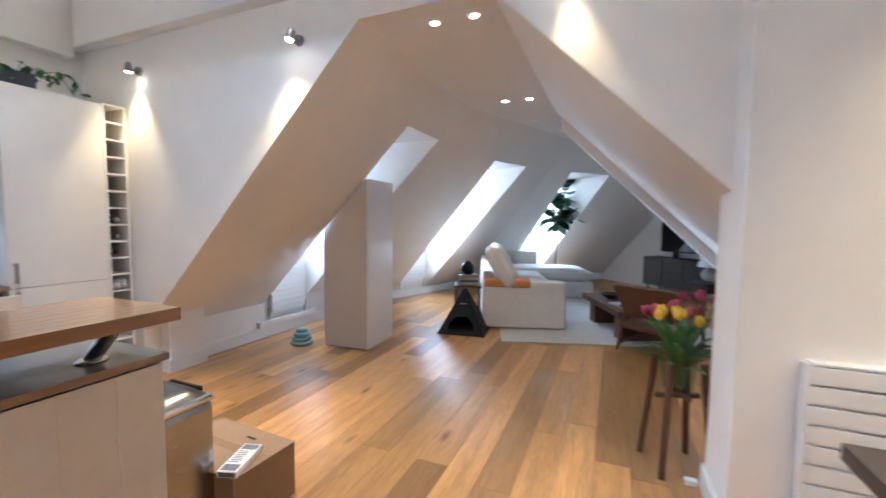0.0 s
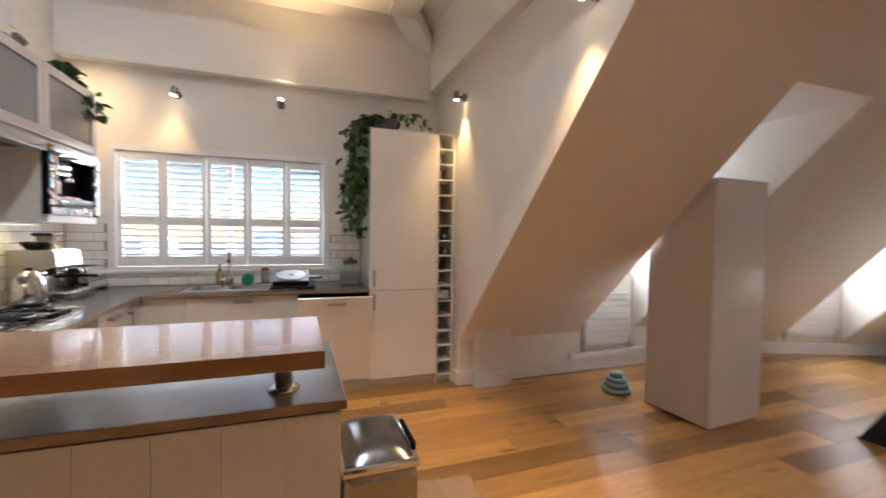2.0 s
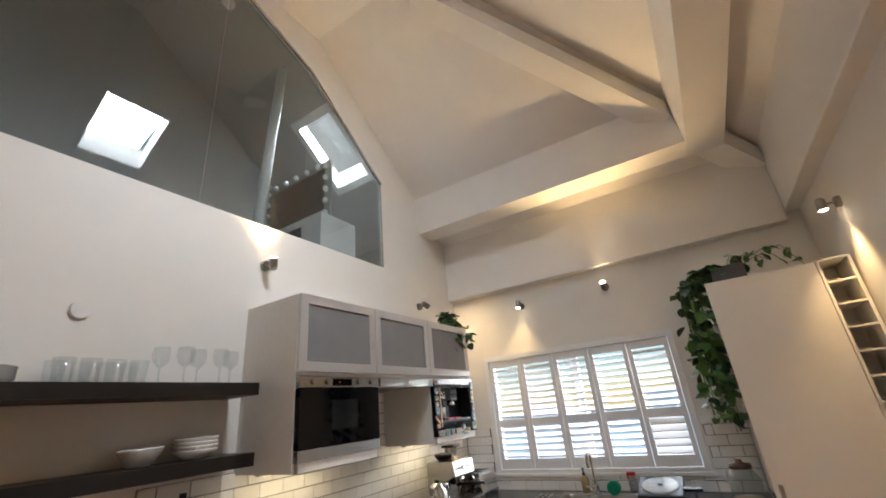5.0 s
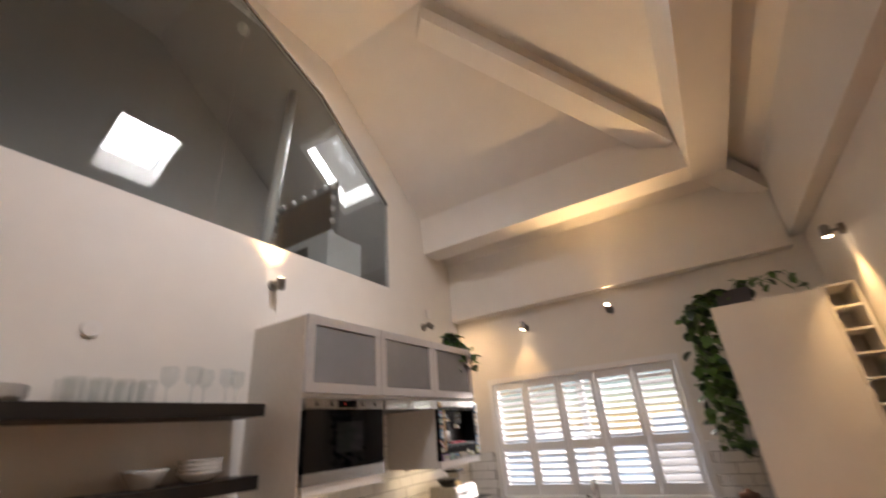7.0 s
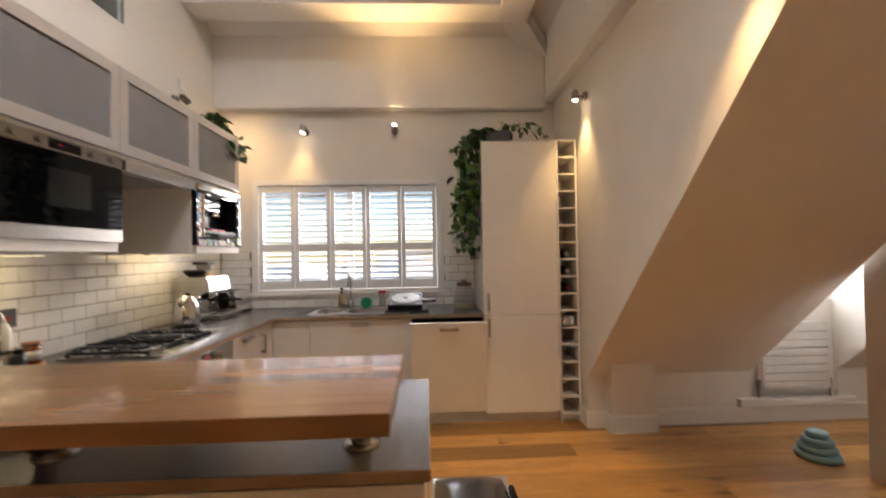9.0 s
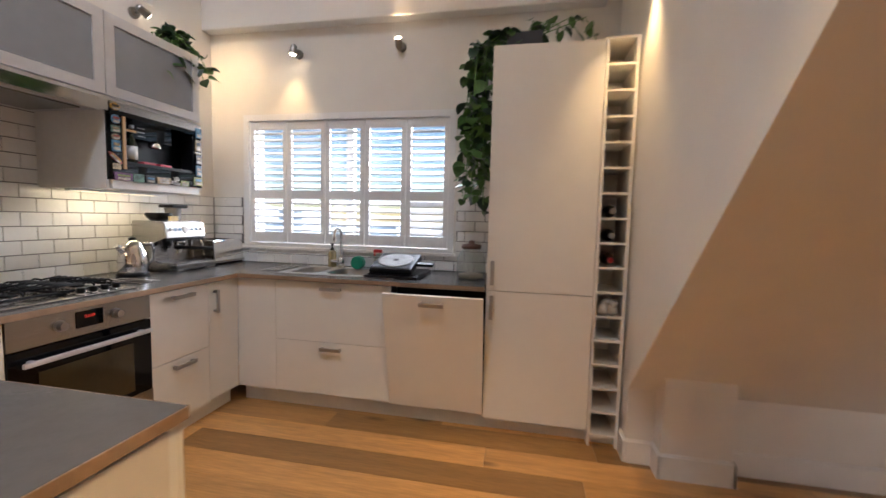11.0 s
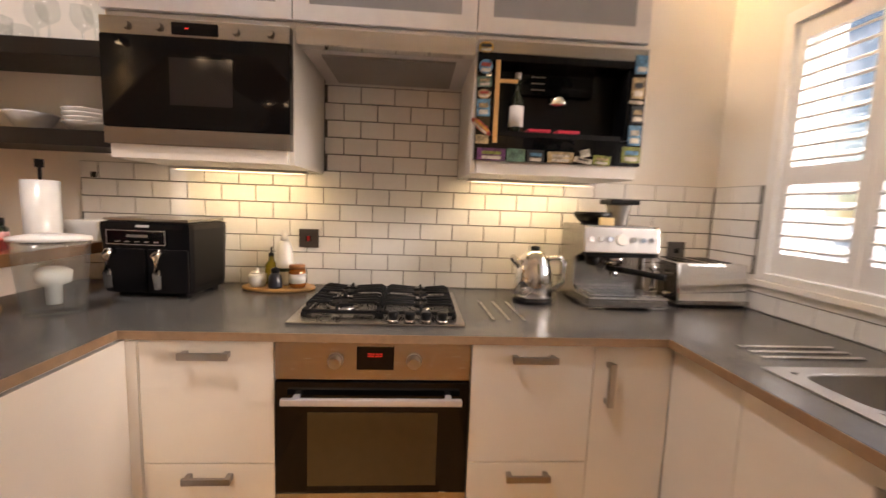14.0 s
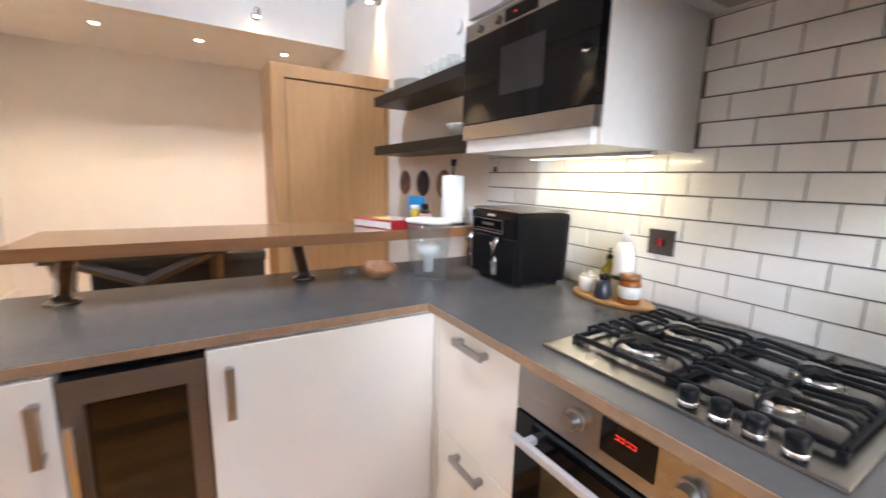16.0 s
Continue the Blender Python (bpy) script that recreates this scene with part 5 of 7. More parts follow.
# sink with two bowls
sk = thing("sink", -4.215, 0.175, WT, "stainless steel sink with one and a half bowls", "sink")
BW = 0.45
SINKSTEEL = material("satin_sink_steel", (0.40, 0.39, 0.385), 0.38, 1.0, var=0.03, scale=6)
part("rim", boxes((0, BW, 0, 0.035, 0, 0.004), (0, BW, 0.255, 0.29, 0, 0.004), (0, BW, 0.79, 0.83, 0, 0.004), (0, 0.05, 0.035, 0.255, 0, 0.004), (BW - 0.045, BW, 0.035, 0.255, 0, 0.004), (0, 0.05, 0.29, 0.79, 0, 0.004), (BW - 0.045, BW, 0.29, 0.79, 0, 0.004)), SINKSTEEL, sk)
for y0, y1, dep in ((0.035, 0.255, 0.12), (0.29, 0.79, 0.17)):
    bm = bmesh.new()
    cx, cy = (0.05 + BW - 0.045) / 2, (y0 + y1) / 2
    hx, hy = (BW - 0.095) / 2, (y1 - y0) / 2
    n = 40
    loops = []
    for kx, ky, z, p in ((1.0, 1.0, 0.004, 0), (0.96, 0.95, 0.004, 5), (0.945, 0.93, -0.004, 5), (0.90, 0.89, -dep * 0.85, 5), (0.80, 0.78, -dep, 4), (0.12, 0.10, -dep - 0.004, 2)):
        ring = []
        for q in range(n):
            c, t = math.cos(2 * math.pi * (q + 0.5) / n), math.sin(2 * math.pi * (q + 0.5) / n)
            r = 1 / max(abs(c), abs(t)) if not p else (abs(c) ** p + abs(t) ** p) ** (-1 / p)
            ring.append(bm.verts.new((cx + hx * kx * c * r, cy + hy * ky * t * r, z)))
        loops.append(ring)
    for a, b in zip(loops, loops[1:]):
        for q in range(n):
            f = bm.faces.new((a[q], a[(q + 1) % n], b[(q + 1) % n], b[q]))
            f.smooth = a is not loops[0]
    bm.faces.new(loops[-1])
    bowl = part("bowl", bm, SINKSTEEL, sk, "deep rounded steel bowl")
    mod = bowl.modifiers.new("thick", "SOLIDIFY")
    mod.thickness, mod.offset = 0.002, -1
    bm = bmesh.new()
    lathe(bm, [(0.034, -dep - 0.003), (0.030, -dep + 0.001), (0.012, -dep - 0.001)], cx, cy)
    part("drain", bm, CHROME, bowl, "round chrome drain", smooth=True)
tap = thing("tap", -4.17, 0.455, WT + 0.0045, "tall swan-neck steel mixer tap", "tap")
bm = bmesh.new()
lathe(bm, [(0.027, 0), (0.027, 0.06), (0.022, 0.075)], seg=20)
part("body", bm, CHROME, tap)
bm = bmesh.new()
pipe(bm, [(0, 0, 0.07), (0, 0, 0.24)] + [(0.06 - 0.06 * math.cos(a * math.pi / 8), 0, 0.24 + 0.06 * math.sin(a * math.pi / 8)) for a in range(1, 9)] + [(0.12, 0, 0.20)], 0.011)
part("spout", bm, CHROME, tap, smooth=True)
bm = bmesh.new()
rod(bm, (0, -0.02, 0.045), (0.02, -0.075, 0.05), 0.014, 0.009)
part("lever", bm, CHROME, tap)
# things behind the sink
sb = bottle("soap_dispenser", -4.19, 0.37, WT + 0.0045, [(0.03, 0), (0.032, 0.01), (0.032, 0.11), (0.014, 0.13)], material("amber_soap", (0.35, 0.28, 0.14), 0.15, coat=0.4), "clear soap dispenser with amber soap", "soap bottle", [("pump", [(0.014, 0.1302), (0.014, 0.145), (0.006, 0.146), (0.006, 0.17), (0.016, 0.172), (0.016, 0.18)], BLACK, "black pump")])
gp = thing("sponge_holder", -4.15, 0.60, WT, "round green silicone sponge holder", "sponge holder")
bm = bmesh.new()
rod(bm, (-0.03, 0, 0.05), (0.03, 0, 0.05), 0.05, 0.05, 28)
bmesh.ops.bevel(bm, geom=list(bm.edges), offset=0.006, segments=2, affect="EDGES")
part("body", bm, material("green_silicone", (0.0, 0.25, 0.13), 0.45), gp)
sp = thing("spray_bottle", -4.20, 0.74, WT, "clear spray bottle with a red trigger", "spray bottle")
bm = bmesh.new()
lathe(bm, [(0.032, 0), (0.034, 0.01), (0.034, 0.09), (0.014, 0.12)])
part("body", bm, JARGLASS, sp, smooth=True)
REDP = material("red_plastic", (0.5, 0.02, 0.025), 0.35)
part("trigger", boxes((-0.012, 0.012, -0.035, 0.03, 0.125, 0.15), (-0.008, 0.008, -0.035, -0.022, 0.10, 0.126), bevel=0.003), REDP, sp, "red trigger")
rk = thing("drying_tray", -4.17, 0.80, WT, "black ribbed draining tray beside the sink", "draining tray")
part("tray", boxes((0, 0.40, 0, 0.36, 0, 0.018), bevel=0.004), BLACK, rk)
for k in range(14):
    part("rib", boxes((0.02, 0.38, 0.02 + k * 0.0245, 0.032 + k * 0.0245, 0.0182, 0.028)), BLACK, rk)
pan = thing("frying_pan", -3.95, 0.965, WT + 0.078, "upturned black square frying pan with a round steel base", "pan")
pm = pose(0, 0, 0, 0, 15, 0)
bm = boxes((-0.15, 0.15, -0.145, 0.145, -0.02, 0.025), bevel=0.018)
bm.transform(pm)
part("pan_body", bm, BLACK, pan)
bm = bmesh.new()
lathe(bm, [(0.125, 0.0253), (0.125, 0.028), (0.11, 0.030), (0.02, 0.030)], seg=40)
bm.transform(pm)
part("pan_base", bm, material("scuffed_grey_steel", (0.33, 0.33, 0.32), 0.45, 0.6, var=0.2, scale=20), pan, "round brushed steel base")
bm = bmesh.new()
lathe(bm, [(0.019, 0.0303), (0.019, 0.0312)], seg=20)
bm.transform(pm)
part("base_centre", bm, BLACK, pan)
bm = boxes((-0.02, 0.02, 0.14, 0.26, -0.006, 0.012), bevel=0.005)
bm.transform(pm)
part("pan_handle", bm, BLACK, pan)
jar = thing("glass_jar", -3.985, 1.475, WT, "large glass biscuit jar with a dark lid", "jar")
bm = bmesh.new()
lathe(bm, [(0.085, 0.0), (0.095, 0.01), (0.095, 0.14), (0.07, 0.18), (0.06, 0.19), (0.06, 0.20)], seg=28)
part("glass", bm, JARGLASS, jar, smooth=True)
bm = bmesh.new()
lathe(bm, [(0.08, 0.004), (0.085, 0.012), (0.082, 0.03), (0.03, 0.042)], seg=24)
part("contents", bm, material("pale_grain", (0.4, 0.3, 0.2), 0.8, var=0.2, scale=60), jar, smooth=True)
bm = bmesh.new()
lathe(bm, [(0.066, 0.2005), (0.066, 0.225), (0.02, 0.235), (0.02, 0.25), (0.008, 0.255)], seg=24)
part("lid", bm, WALNUT, jar, "dark wooden lid")
# sockets and switches
PLATE = material("dark_steel_plate", (0.13, 0.12, 0.115), 0.35, 0.8)
def socket(x, y, z, rz, label="dark steel wall socket with two outlets", w=0.086):
    ob = thing("wall_socket", x, y, z, label, "socket", rz, "wall sockets")
    part("plate", boxes((-w / 2, w / 2, 0, 0.008, -0.043, 0.043), bevel=0.002), PLATE, ob)
    part("switch", boxes((-0.012, 0.012, 0.0082, 0.012, -0.012, 0.012)), BLACK, ob)
    return ob
sck = socket(-2.352, SW + 0.0105, 1.118, 0, "dark steel cooker switch with a red rocker on white tiles", 0.088)
part("rocker", boxes((-0.007, 0.007, 0.0122, 0.0145, -0.012, 0.012), bevel=0.002), REDP, sck, "red rocker switch")
socket(-3.99, SW + 0.0105, 1.115, 0)
socket(-4.12, SW + 0.0105, 1.115, 0)
socket(-1.42, SW, 1.37, 0, "black wall socket under the open shelves")
sw = thing("wall_switch", -1.02, SW, 2.18, "small round white wall switch", "switch")
bm = bmesh.new()
rod(bm, (0, 0, 0), (0, 0.012, 0), 0.04, 0.037, 24)
part("plate", bm, TRIM, sw)
vp = thing("wall_plate", -3.72, SW, 2.75, "small square white blank plate", "wall plate")
part("plate", boxes((-0.04, 0.04, 0, 0.01, -0.04, 0.04), bevel=0.002), TRIM, vp)
# open shelves with crockery
for z, lab in ((1.85, "dark stained floating shelf holding glasses and plates"), (1.525, "dark stained floating shelf holding bowls")):
    ob = thing("floating_shelf", -1.74, SW, z - 0.06, lab, "shelf", 0, "open shelves")
    part("board", boxes((0, 1.36, 0, 0.265, 0, 0.06), bevel=0.002), DARKWOOD, ob)
def glass_item(x, y, z, stem):
    ob = thing("wine_glass" if stem else "tumbler", x, y, z, "clear stemmed wine glass on the shelf" if stem else "clear drinking glass on the shelf", "glass", 0, "glasses on the shelf")
    bm = bmesh.new()
    if stem:
        lathe(bm, [(0.032, 0), (0.032, 0.003), (0.005, 0.008), (0.004, 0.075), (0.03, 0.10), (0.038, 0.13), (0.033, 0.17)], seg=16)
    else:
        lathe(bm, [(0.028, 0), (0.03, 0.004), (0.036, 0.10)], seg=16)
    part("bowl", bm, CLEAR, ob, smooth=True)
for k in range(5):
    glass_item(-1.66 + k * 0.085, SW + 0.12 + 0.05 * (k % 2), 1.8505, True)
for k in range(8):
    glass_item(-1.22 + (k % 4) * 0.085, SW + 0.07 + 0.09 * (k // 4), 1.8505, False)
def stack(name, x, y, z, n, r, h, label, cat):
    ob = thing(name, x, y, z, label, cat)
    for k in range(n):
        bm = bmesh.new()
        zz = k * h
        lathe(bm, [(r * 0.5, zz), (r * 0.55, zz + 0.002), (r, zz + h * 2.2), (r * 0.98, zz + h * 2.4), (r * 0.55, zz + 0.006)], seg=28)
        part("dish", bm, CERAMIC, ob, smooth=True)
stack("plate_stack", -0.72, SW + 0.135, 1.8505, 6, 0.125, 0.008, "stack of white dinner plates on the shelf", "plates")
stack("plate_stack", -0.47, SW + 0.13, 1.8505, 4, 0.10, 0.009, "stack of small white plates on the shelf", "plates")
stack("bowl_stack", -1.52, SW + 0.135, 1.5255, 4, 0.095, 0.017, "stack of white bowls on the lower shelf", "bowls")
stack("bowl_stack", -1.29, SW + 0.135, 1.5255, 1, 0.085, 0.030, "single white bowl on the lower shelf", "bowl")
for k, (x, c) in enumerate(((-0.34, (0.22, 0.12, 0.1)), (-0.62, (0.03, 0.035, 0.05)), (-0.90, (0.20, 0.11, 0.06)))):
    ob = thing("wall_plate_disc", x, SW, 1.28, ("round terracotta patterned wall plate", "round dark blue wall plate", "round woven brown wall plate")[k], "wall plate")
    bm = bmesh.new()
    lathe(bm, [(0.085, 0.0), (0.09, 0.008), (0.06, 0.012), (0.03, 0.010)], seg=32)
    bm.transform(Matrix.Rotation(radians(-90), 4, "X"))
    part("disc", bm, material("plate_glaze", c, 0.4, var=0.35, scale=18), ob)
# clutter on the bar and the corner
bk = thing("cook_book", -1.42, -0.15, 1.0945, "red and white cook book lying on the bar", "book", 20)
part("cover", boxes((-0.12, 0.12, -0.095, 0.095, 0, 0.036), bevel=0.002), material("red_book_cover", (0.45, 0.02, 0.03), 0.35), bk)
part("page_block", boxes((-0.117, 0.121, -0.0965, 0.0965, 0.004, 0.031)), CERAMIC, bk, "white page block")
bm = bmesh.new()
lathe(bm, [(0.072, 0.0362), (0.072, 0.0372)], seg=32)
bm.transform(Matrix.Diagonal((1.2, 0.95, 1, 1)))
part("cover_disc", bm, CERAMIC, bk, "white oval on the cover")
bm = bmesh.new()
pipe(bm, [(-0.05 + 0.018 * k, 0.035 + 0.018 * math.sin(k * 0.55), 0.0385) for k in range(7)], 0.007, 8)
part("cover_print", bm, material("yellow_print", (0.7, 0.5, 0.05), 0.5), bk, "yellow print on the cover")
for dx in (-0.03, 0.0, 0.03):
    part("print_bar", boxes((dx - 0.010, dx + 0.010, -0.018, -0.008, 0.0373, 0.0378)), BLACK, bk)
bl = thing("food_packet", -1.28, -0.37, 1.0945, "bright blue food packet standing on the bar", "packet", 10)
part("packet", boxes((-0.05, 0.05, -0.02, 0.02, 0, 0.13), bevel=0.012), material("blue_foil", (0.03, 0.22, 0.5), 0.3), bl)
bottle("sauce_bottle", -1.385, -0.365, 1.0945, [(0.026, 0), (0.028, 0.01), (0.028, 0.06), (0.016, 0.075)], BOTTLE, "small dark sauce bottle with a pink label", "bottle", [("cap", [(0.018, 0.0752), (0.018, 0.098)], BLACK, ""), ("label_band", [(0.0284, 0.012), (0.0284, 0.05)], material("pink_label", (0.6, 0.3, 0.3), 0.6), "pink label")])
bottle("spice_jar", -1.34, -0.33, 1.0945, [(0.024, 0), (0.026, 0.008), (0.026, 0.07)], material("mustard_jar", (0.5, 0.32, 0.03), 0.3), "small mustard yellow spice jar", "jar", [("cap", [(0.024, 0.0702), (0.024, 0.088)], WHITEP, "")])
pt = thing("paper_towel", -1.42, -0.50, 1.0945, "white paper towel roll on a black holder", "paper towel")
bm = bmesh.new()
lathe(bm, [(0.055, 0.006), (0.056, 0.02), (0.056, 0.235), (0.02, 0.238)], seg=28)
part("roll", bm, CERAMIC, pt, smooth=True)
bm = bmesh.new()
lathe(bm, [(0.07, 0.0), (0.07, 0.006), (0.01, 0.0062)], seg=28)
part("holder_base", bm, BLACK, pt, "black round base")
bm = bmesh.new()
rod(bm, (0, 0, 0.2), (0, 0, 0.285), 0.006)
rod(bm, (0, 0, 0.284), (0, 0, 0.315), 0.014)
part("holder_rod", bm, BLACK, pt, "black rod with a knob")
bx = thing("storage_tub", -1.50, -0.63, 1.0945, "low white plastic tub on the bar", "tub")
part("tub", boxes((-0.065, 0.065, -0.06, 0.06, 0, 0.085), bevel=0.01), WHITEP, bx)
jg = thing("water_filter_jug", -1.68, -0.22, WT, "clear plastic water filter jug with a white insert", "water jug", 30)
bm = bmesh.new()
lathe(bm, [(0.065, 0.0), (0.07, 0.01), (0.085, 0.215), (0.088, 0.235)], seg=24)
bm.transform(Matrix.Diagonal((1.15, 0.85, 1, 1)))
part("jug", bm, JARGLASS, jg, smooth=True)
bm = bmesh.new()
lathe(bm, [(0.02, 0.03), (0.022, 0.09), (0.045, 0.10), (0.05, 0.135), (0.03, 0.15), (0.012, 0.152)], seg=20)
part("filter_cartridge", bm, WHITEP, jg, "white filter cartridge", smooth=True)
bm = bmesh.new()
lathe(bm, [(0.09, 0.236), (0.09, 0.248), (0.05, 0.256)], seg=24)
bm.transform(Matrix.Diagonal((1.15, 0.85, 1, 1)))
part("lid", bm, WHITEP, jg, "white lid")
bd = thing("bread_bag", -1.60, -0.03, WT, "half loaf of bread in a clear plastic bag", "bread", 60)
bm = bmesh.new()
bmesh.ops.create_icosphere(bm, subdivisions=3, radius=0.06, matrix=Matrix.Translation((0, 0, 0.042)) @ Matrix.Diagonal((1.25, 0.8, 0.6, 1)))
for v in bm.verts:
    v.co += Vector((noise.noise(v.co * 30), noise.noise(v.co * 30 + Vector((5, 0, 0))), noise.noise(v.co * 30 + Vector((0, 9, 0))))) * 0.012
    v.co.z = max(v.co.z, 0.001)
part("loaf", bm, material("brown_crust", (0.35, 0.17, 0.07), 0.5, var=0.5, scale=25, dark=(0.1, 0.04, 0.02)), bd, smooth=True)
bm = bmesh.new()
lathe(bm, [(0.028, 0), (0.034, 0.01), (0.05, 0.04)], 0.12, 0.0, 14)
part("bag_end", bm, JARGLASS, bd, "clear bag end", smooth=True)
# fridge magnets round the coffee machine, as plain printed plates
MAGC = {"yellow": (0.55, 0.30, 0.04), "blue": (0.10, 0.28, 0.45), "tan": (0.45, 0.33, 0.18), "green": (0.10, 0.20, 0.15), "plum": (0.16, 0.04, 0.15), "cream": (0.55, 0.50, 0.42), "ink": (0.02, 0.025, 0.03), "red": (0.45, 0.06, 0.04), "lime": (0.25, 0.28, 0.06)}
MAGM = {k: material("magnet_print", c, 0.35, var=0.45, scale=45) for k, c in MAGC.items()}
def magnet(mx, mz, w, h, base, inset=None, turn=0, shape="plate"):
    ob = thing("fridge_magnet", UX[3] + 0.018 + mx, SW + 0.08 + 0.4057, UB + 0.045 + mz, "small printed %s fridge magnet on the coffee machine" % base.replace("ink", "black"), "magnet", 0, "fridge magnets")
    bm = bmesh.new()
    if shape == "round":
        lathe(bm, [(0.5, 0.0), (0.5, 0.004), (0.46, 0.006)], seg=20)
        bm.transform(Matrix.Diagonal((w, h, 1, 1)))
        bm.transform(pose(0, 0, 0, -90, 0, 0))
    else:
        box(bm, -w / 2, w / 2, 0, 0.005, -h / 2, h / 2, 0.0015)
    bm.transform(pose(0, 0, 0, 0, turn, 0))
    plate = part("plate", bm, MAGM[base], ob)
    if inset:
        for k, (c, dz) in enumerate(((inset, 0.12), ("cream", -0.26))):
            bm = boxes((-w * 0.34, w * 0.34, 0.0062, 0.0074, h * (dz - 0.13), h * (dz + 0.13)))
            bm.transform(pose(0, 0, 0, 0, turn, 0))
            part("print", bm, MAGM[c], plate)
magnet(0.560, 0.375, 0.052, 0.036, "yellow", "ink", 0, "round")
magnet(0.558, 0.312, 0.048, 0.046, "blue", "red", 0, "round")
magnet(0.560, 0.262, 0.050, 0.034, "green", "tan", 4)
magnet(0.560, 0.222, 0.046, 0.030, "tan", "red", 3, "round")
magnet(0.560, 0.176, 0.046, 0.058, "blue", "tan", 2)
magnet(0.565, 0.112, 0.088, 0.026, "red", "yellow", -38, "round")
magnet(0.560, 0.070, 0.044, 0.030, "tan")
magnet(0.525, 0.020, 0.100, 0.042, "plum", "lime")
magnet(0.438, 0.020, 0.066, 0.046, "green")
magnet(0.368, 0.020, 0.060, 0.044, "ink", "blue")
magnet(0.278, 0.020, 0.092, 0.038, "tan", "cream", 1)
magnet(0.196, 0.012, 0.064, 0.020, "cream", "ink", -10)
magnet(0.190, 0.038, 0.034, 0.026, "cream", None, 12)
magnet(0.128, 0.016, 0.062, 0.034, "lime", "tan", -4)
magnet(0.010, 0.350, 0.044, 0.062, "blue", "blue")
magnet(0.016, 0.270, 0.044, 0.072, "tan", "ink")
magnet(0.020, 0.222, 0.050, 0.012, "cream", None, -3)
magnet(0.012, 0.180, 0.046, 0.060, "ink", "tan")
magnet(0.016, 0.108, 0.046, 0.070, "blue", "cream")
magnet(0.022, 0.040, 0.070, 0.056, "lime", "blue")
# bottle standing in the machine's niche
bottle("sauce_bottle", UX[3] + 0.018 + 0.435, SW + 0.08 + 0.365, UB + 0.045 + 0.1045, [(0.024, 0), (0.026, 0.006), (0.026, 0.10), (0.010, 0.14), (0.010, 0.185)], BOTTLE, "dark bottle with a white label in the coffee machine", "bottle", [("label_band", [(0.0264, 0.018), (0.0264, 0.090)], CERAMIC, "white paper label"), ("cap", [(0.0115, 0.1852), (0.0115, 0.205)], GREYCAP, "")])

# ---- lounge and dining things ----
# skirting boards
def skirting(a, b, into):
    d = Vector((b[0] - a[0], b[1] - a[1]))
    bm = bmesh.new()
    n = Vector(into).normalized() * 0.016
    slab(bm, [(a[0], a[1], 0), (b[0], b[1], 0), (b[0], b[1], 0.12), (a[0], a[1], 0.12)], (n.x, n.y, 0))
    slab(bm, [(a[0], a[1], 0.12), (b[0], b[1], 0.12), (b[0], b[1], 0.128), (a[0], a[1], 0.128)], (n.x * 0.5, n.y * 0.5, 0))
    return bm
runs = [((XK1 + 0.002, 2.88), (XK1 + 0.002, 5.2), (1, 0)), ((-3.57, NW - 0.001), (-3.69, NW - 0.001), (0, -1)), ((-3.578, NW + 0.0), (-3.578, 2.53), (1, 0)),
        ((-3.468, 2.53), (-3.468, 2.885), (1, 0)), ((-3.58, 2.538), (-3.452, 2.538), (0, -1)), ((-3.58, 2.872), (-3.452, 2.872), (0, 1)),
        (tuple(on2(u2(-3.62, 4.95)) + 0.002 * N2), tuple(on2(u2(*k23)) + 0.002 * N2), tuple(N2)), (tuple(on3(u3(*k23)) + 0.002 * N3), tuple(on3(u3(0.6, 11.0)) + 0.002 * N3), tuple(N3)),
        ((0.62, 2.197), (EW, 2.197), (0, -1)), ((0.617, 2.19), (0.617, 2.63), (-1, 0)), ((EW - 0.002, -0.7), (EW - 0.002, 2.18), (-1, 0))]
for a, b, n in runs:
    struct("baseboard", skirting(a, b, n), TRIM, "white painted skirting board")
struct("trim_dormer_ledge", boxes((XK1, XK1 + 0.05, 3.6, 4.55, 0.128, 0.19), bevel=0.004), TRIM, "white boxed pipe ledge under the radiator")
# radiators
RADM = material("white_radiator_enamel", (0.78, 0.76, 0.73), 0.3, var=0.02)
def radiator(x, y, z, rz, w, h, n, label):
    ob = thing("radiator", x, y, z, label, "radiator", rz, "radiators")
    part("back_panel", boxes((0, w, 0.03, 0.045, 0.01, h - 0.01)), RADM, ob)
    s = h / n
    for k in range(n):
        part("flat_tube", boxes((0, w, 0.045, 0.062, k * s + 0.005, (k + 1) * s - 0.005), bevel=0.003), RADM, ob)
    part("side_cap", boxes((-0.016, 0.0, 0.005, 0.06, 0.0, h), bevel=0.002), RADM, ob)
    part("side_cap", boxes((w, w + 0.016, 0.005, 0.06, 0.0, h), bevel=0.002), RADM, ob)
    part("top_grille", boxes((0, w, 0.002, 0.062, h, h + 0.008)), RADM, ob)
    for px in (-0.035, w + 0.035):
        bm = bmesh.new()
        rod(bm, (px, 0.035, -0.10), (px, 0.035, 0.03), 0.009)
        rod(bm, (px, 0.035, 0.0), (px, 0.035, 0.07), 0.016)
        part("valve", bm, HANDLE, ob, "dull metal radiator valve")
    return ob
radiator(XK1 - 0.02, 4.33, 0.26, -90, 0.52, 0.52, 8, "white flat-tube radiator in a dormer recess")
ra = frame2((DORMERS[1][1] + DORMERS[1][2]) / 2 + 0.26, D2 - 2.175)
radiator(ra.x, ra.y, 0.24, -90 - math.degrees(math.atan2(-N2.y, N2.x)) + 0, 0.52, 0.52, 8, "white flat-tube radiator under the second dormer")
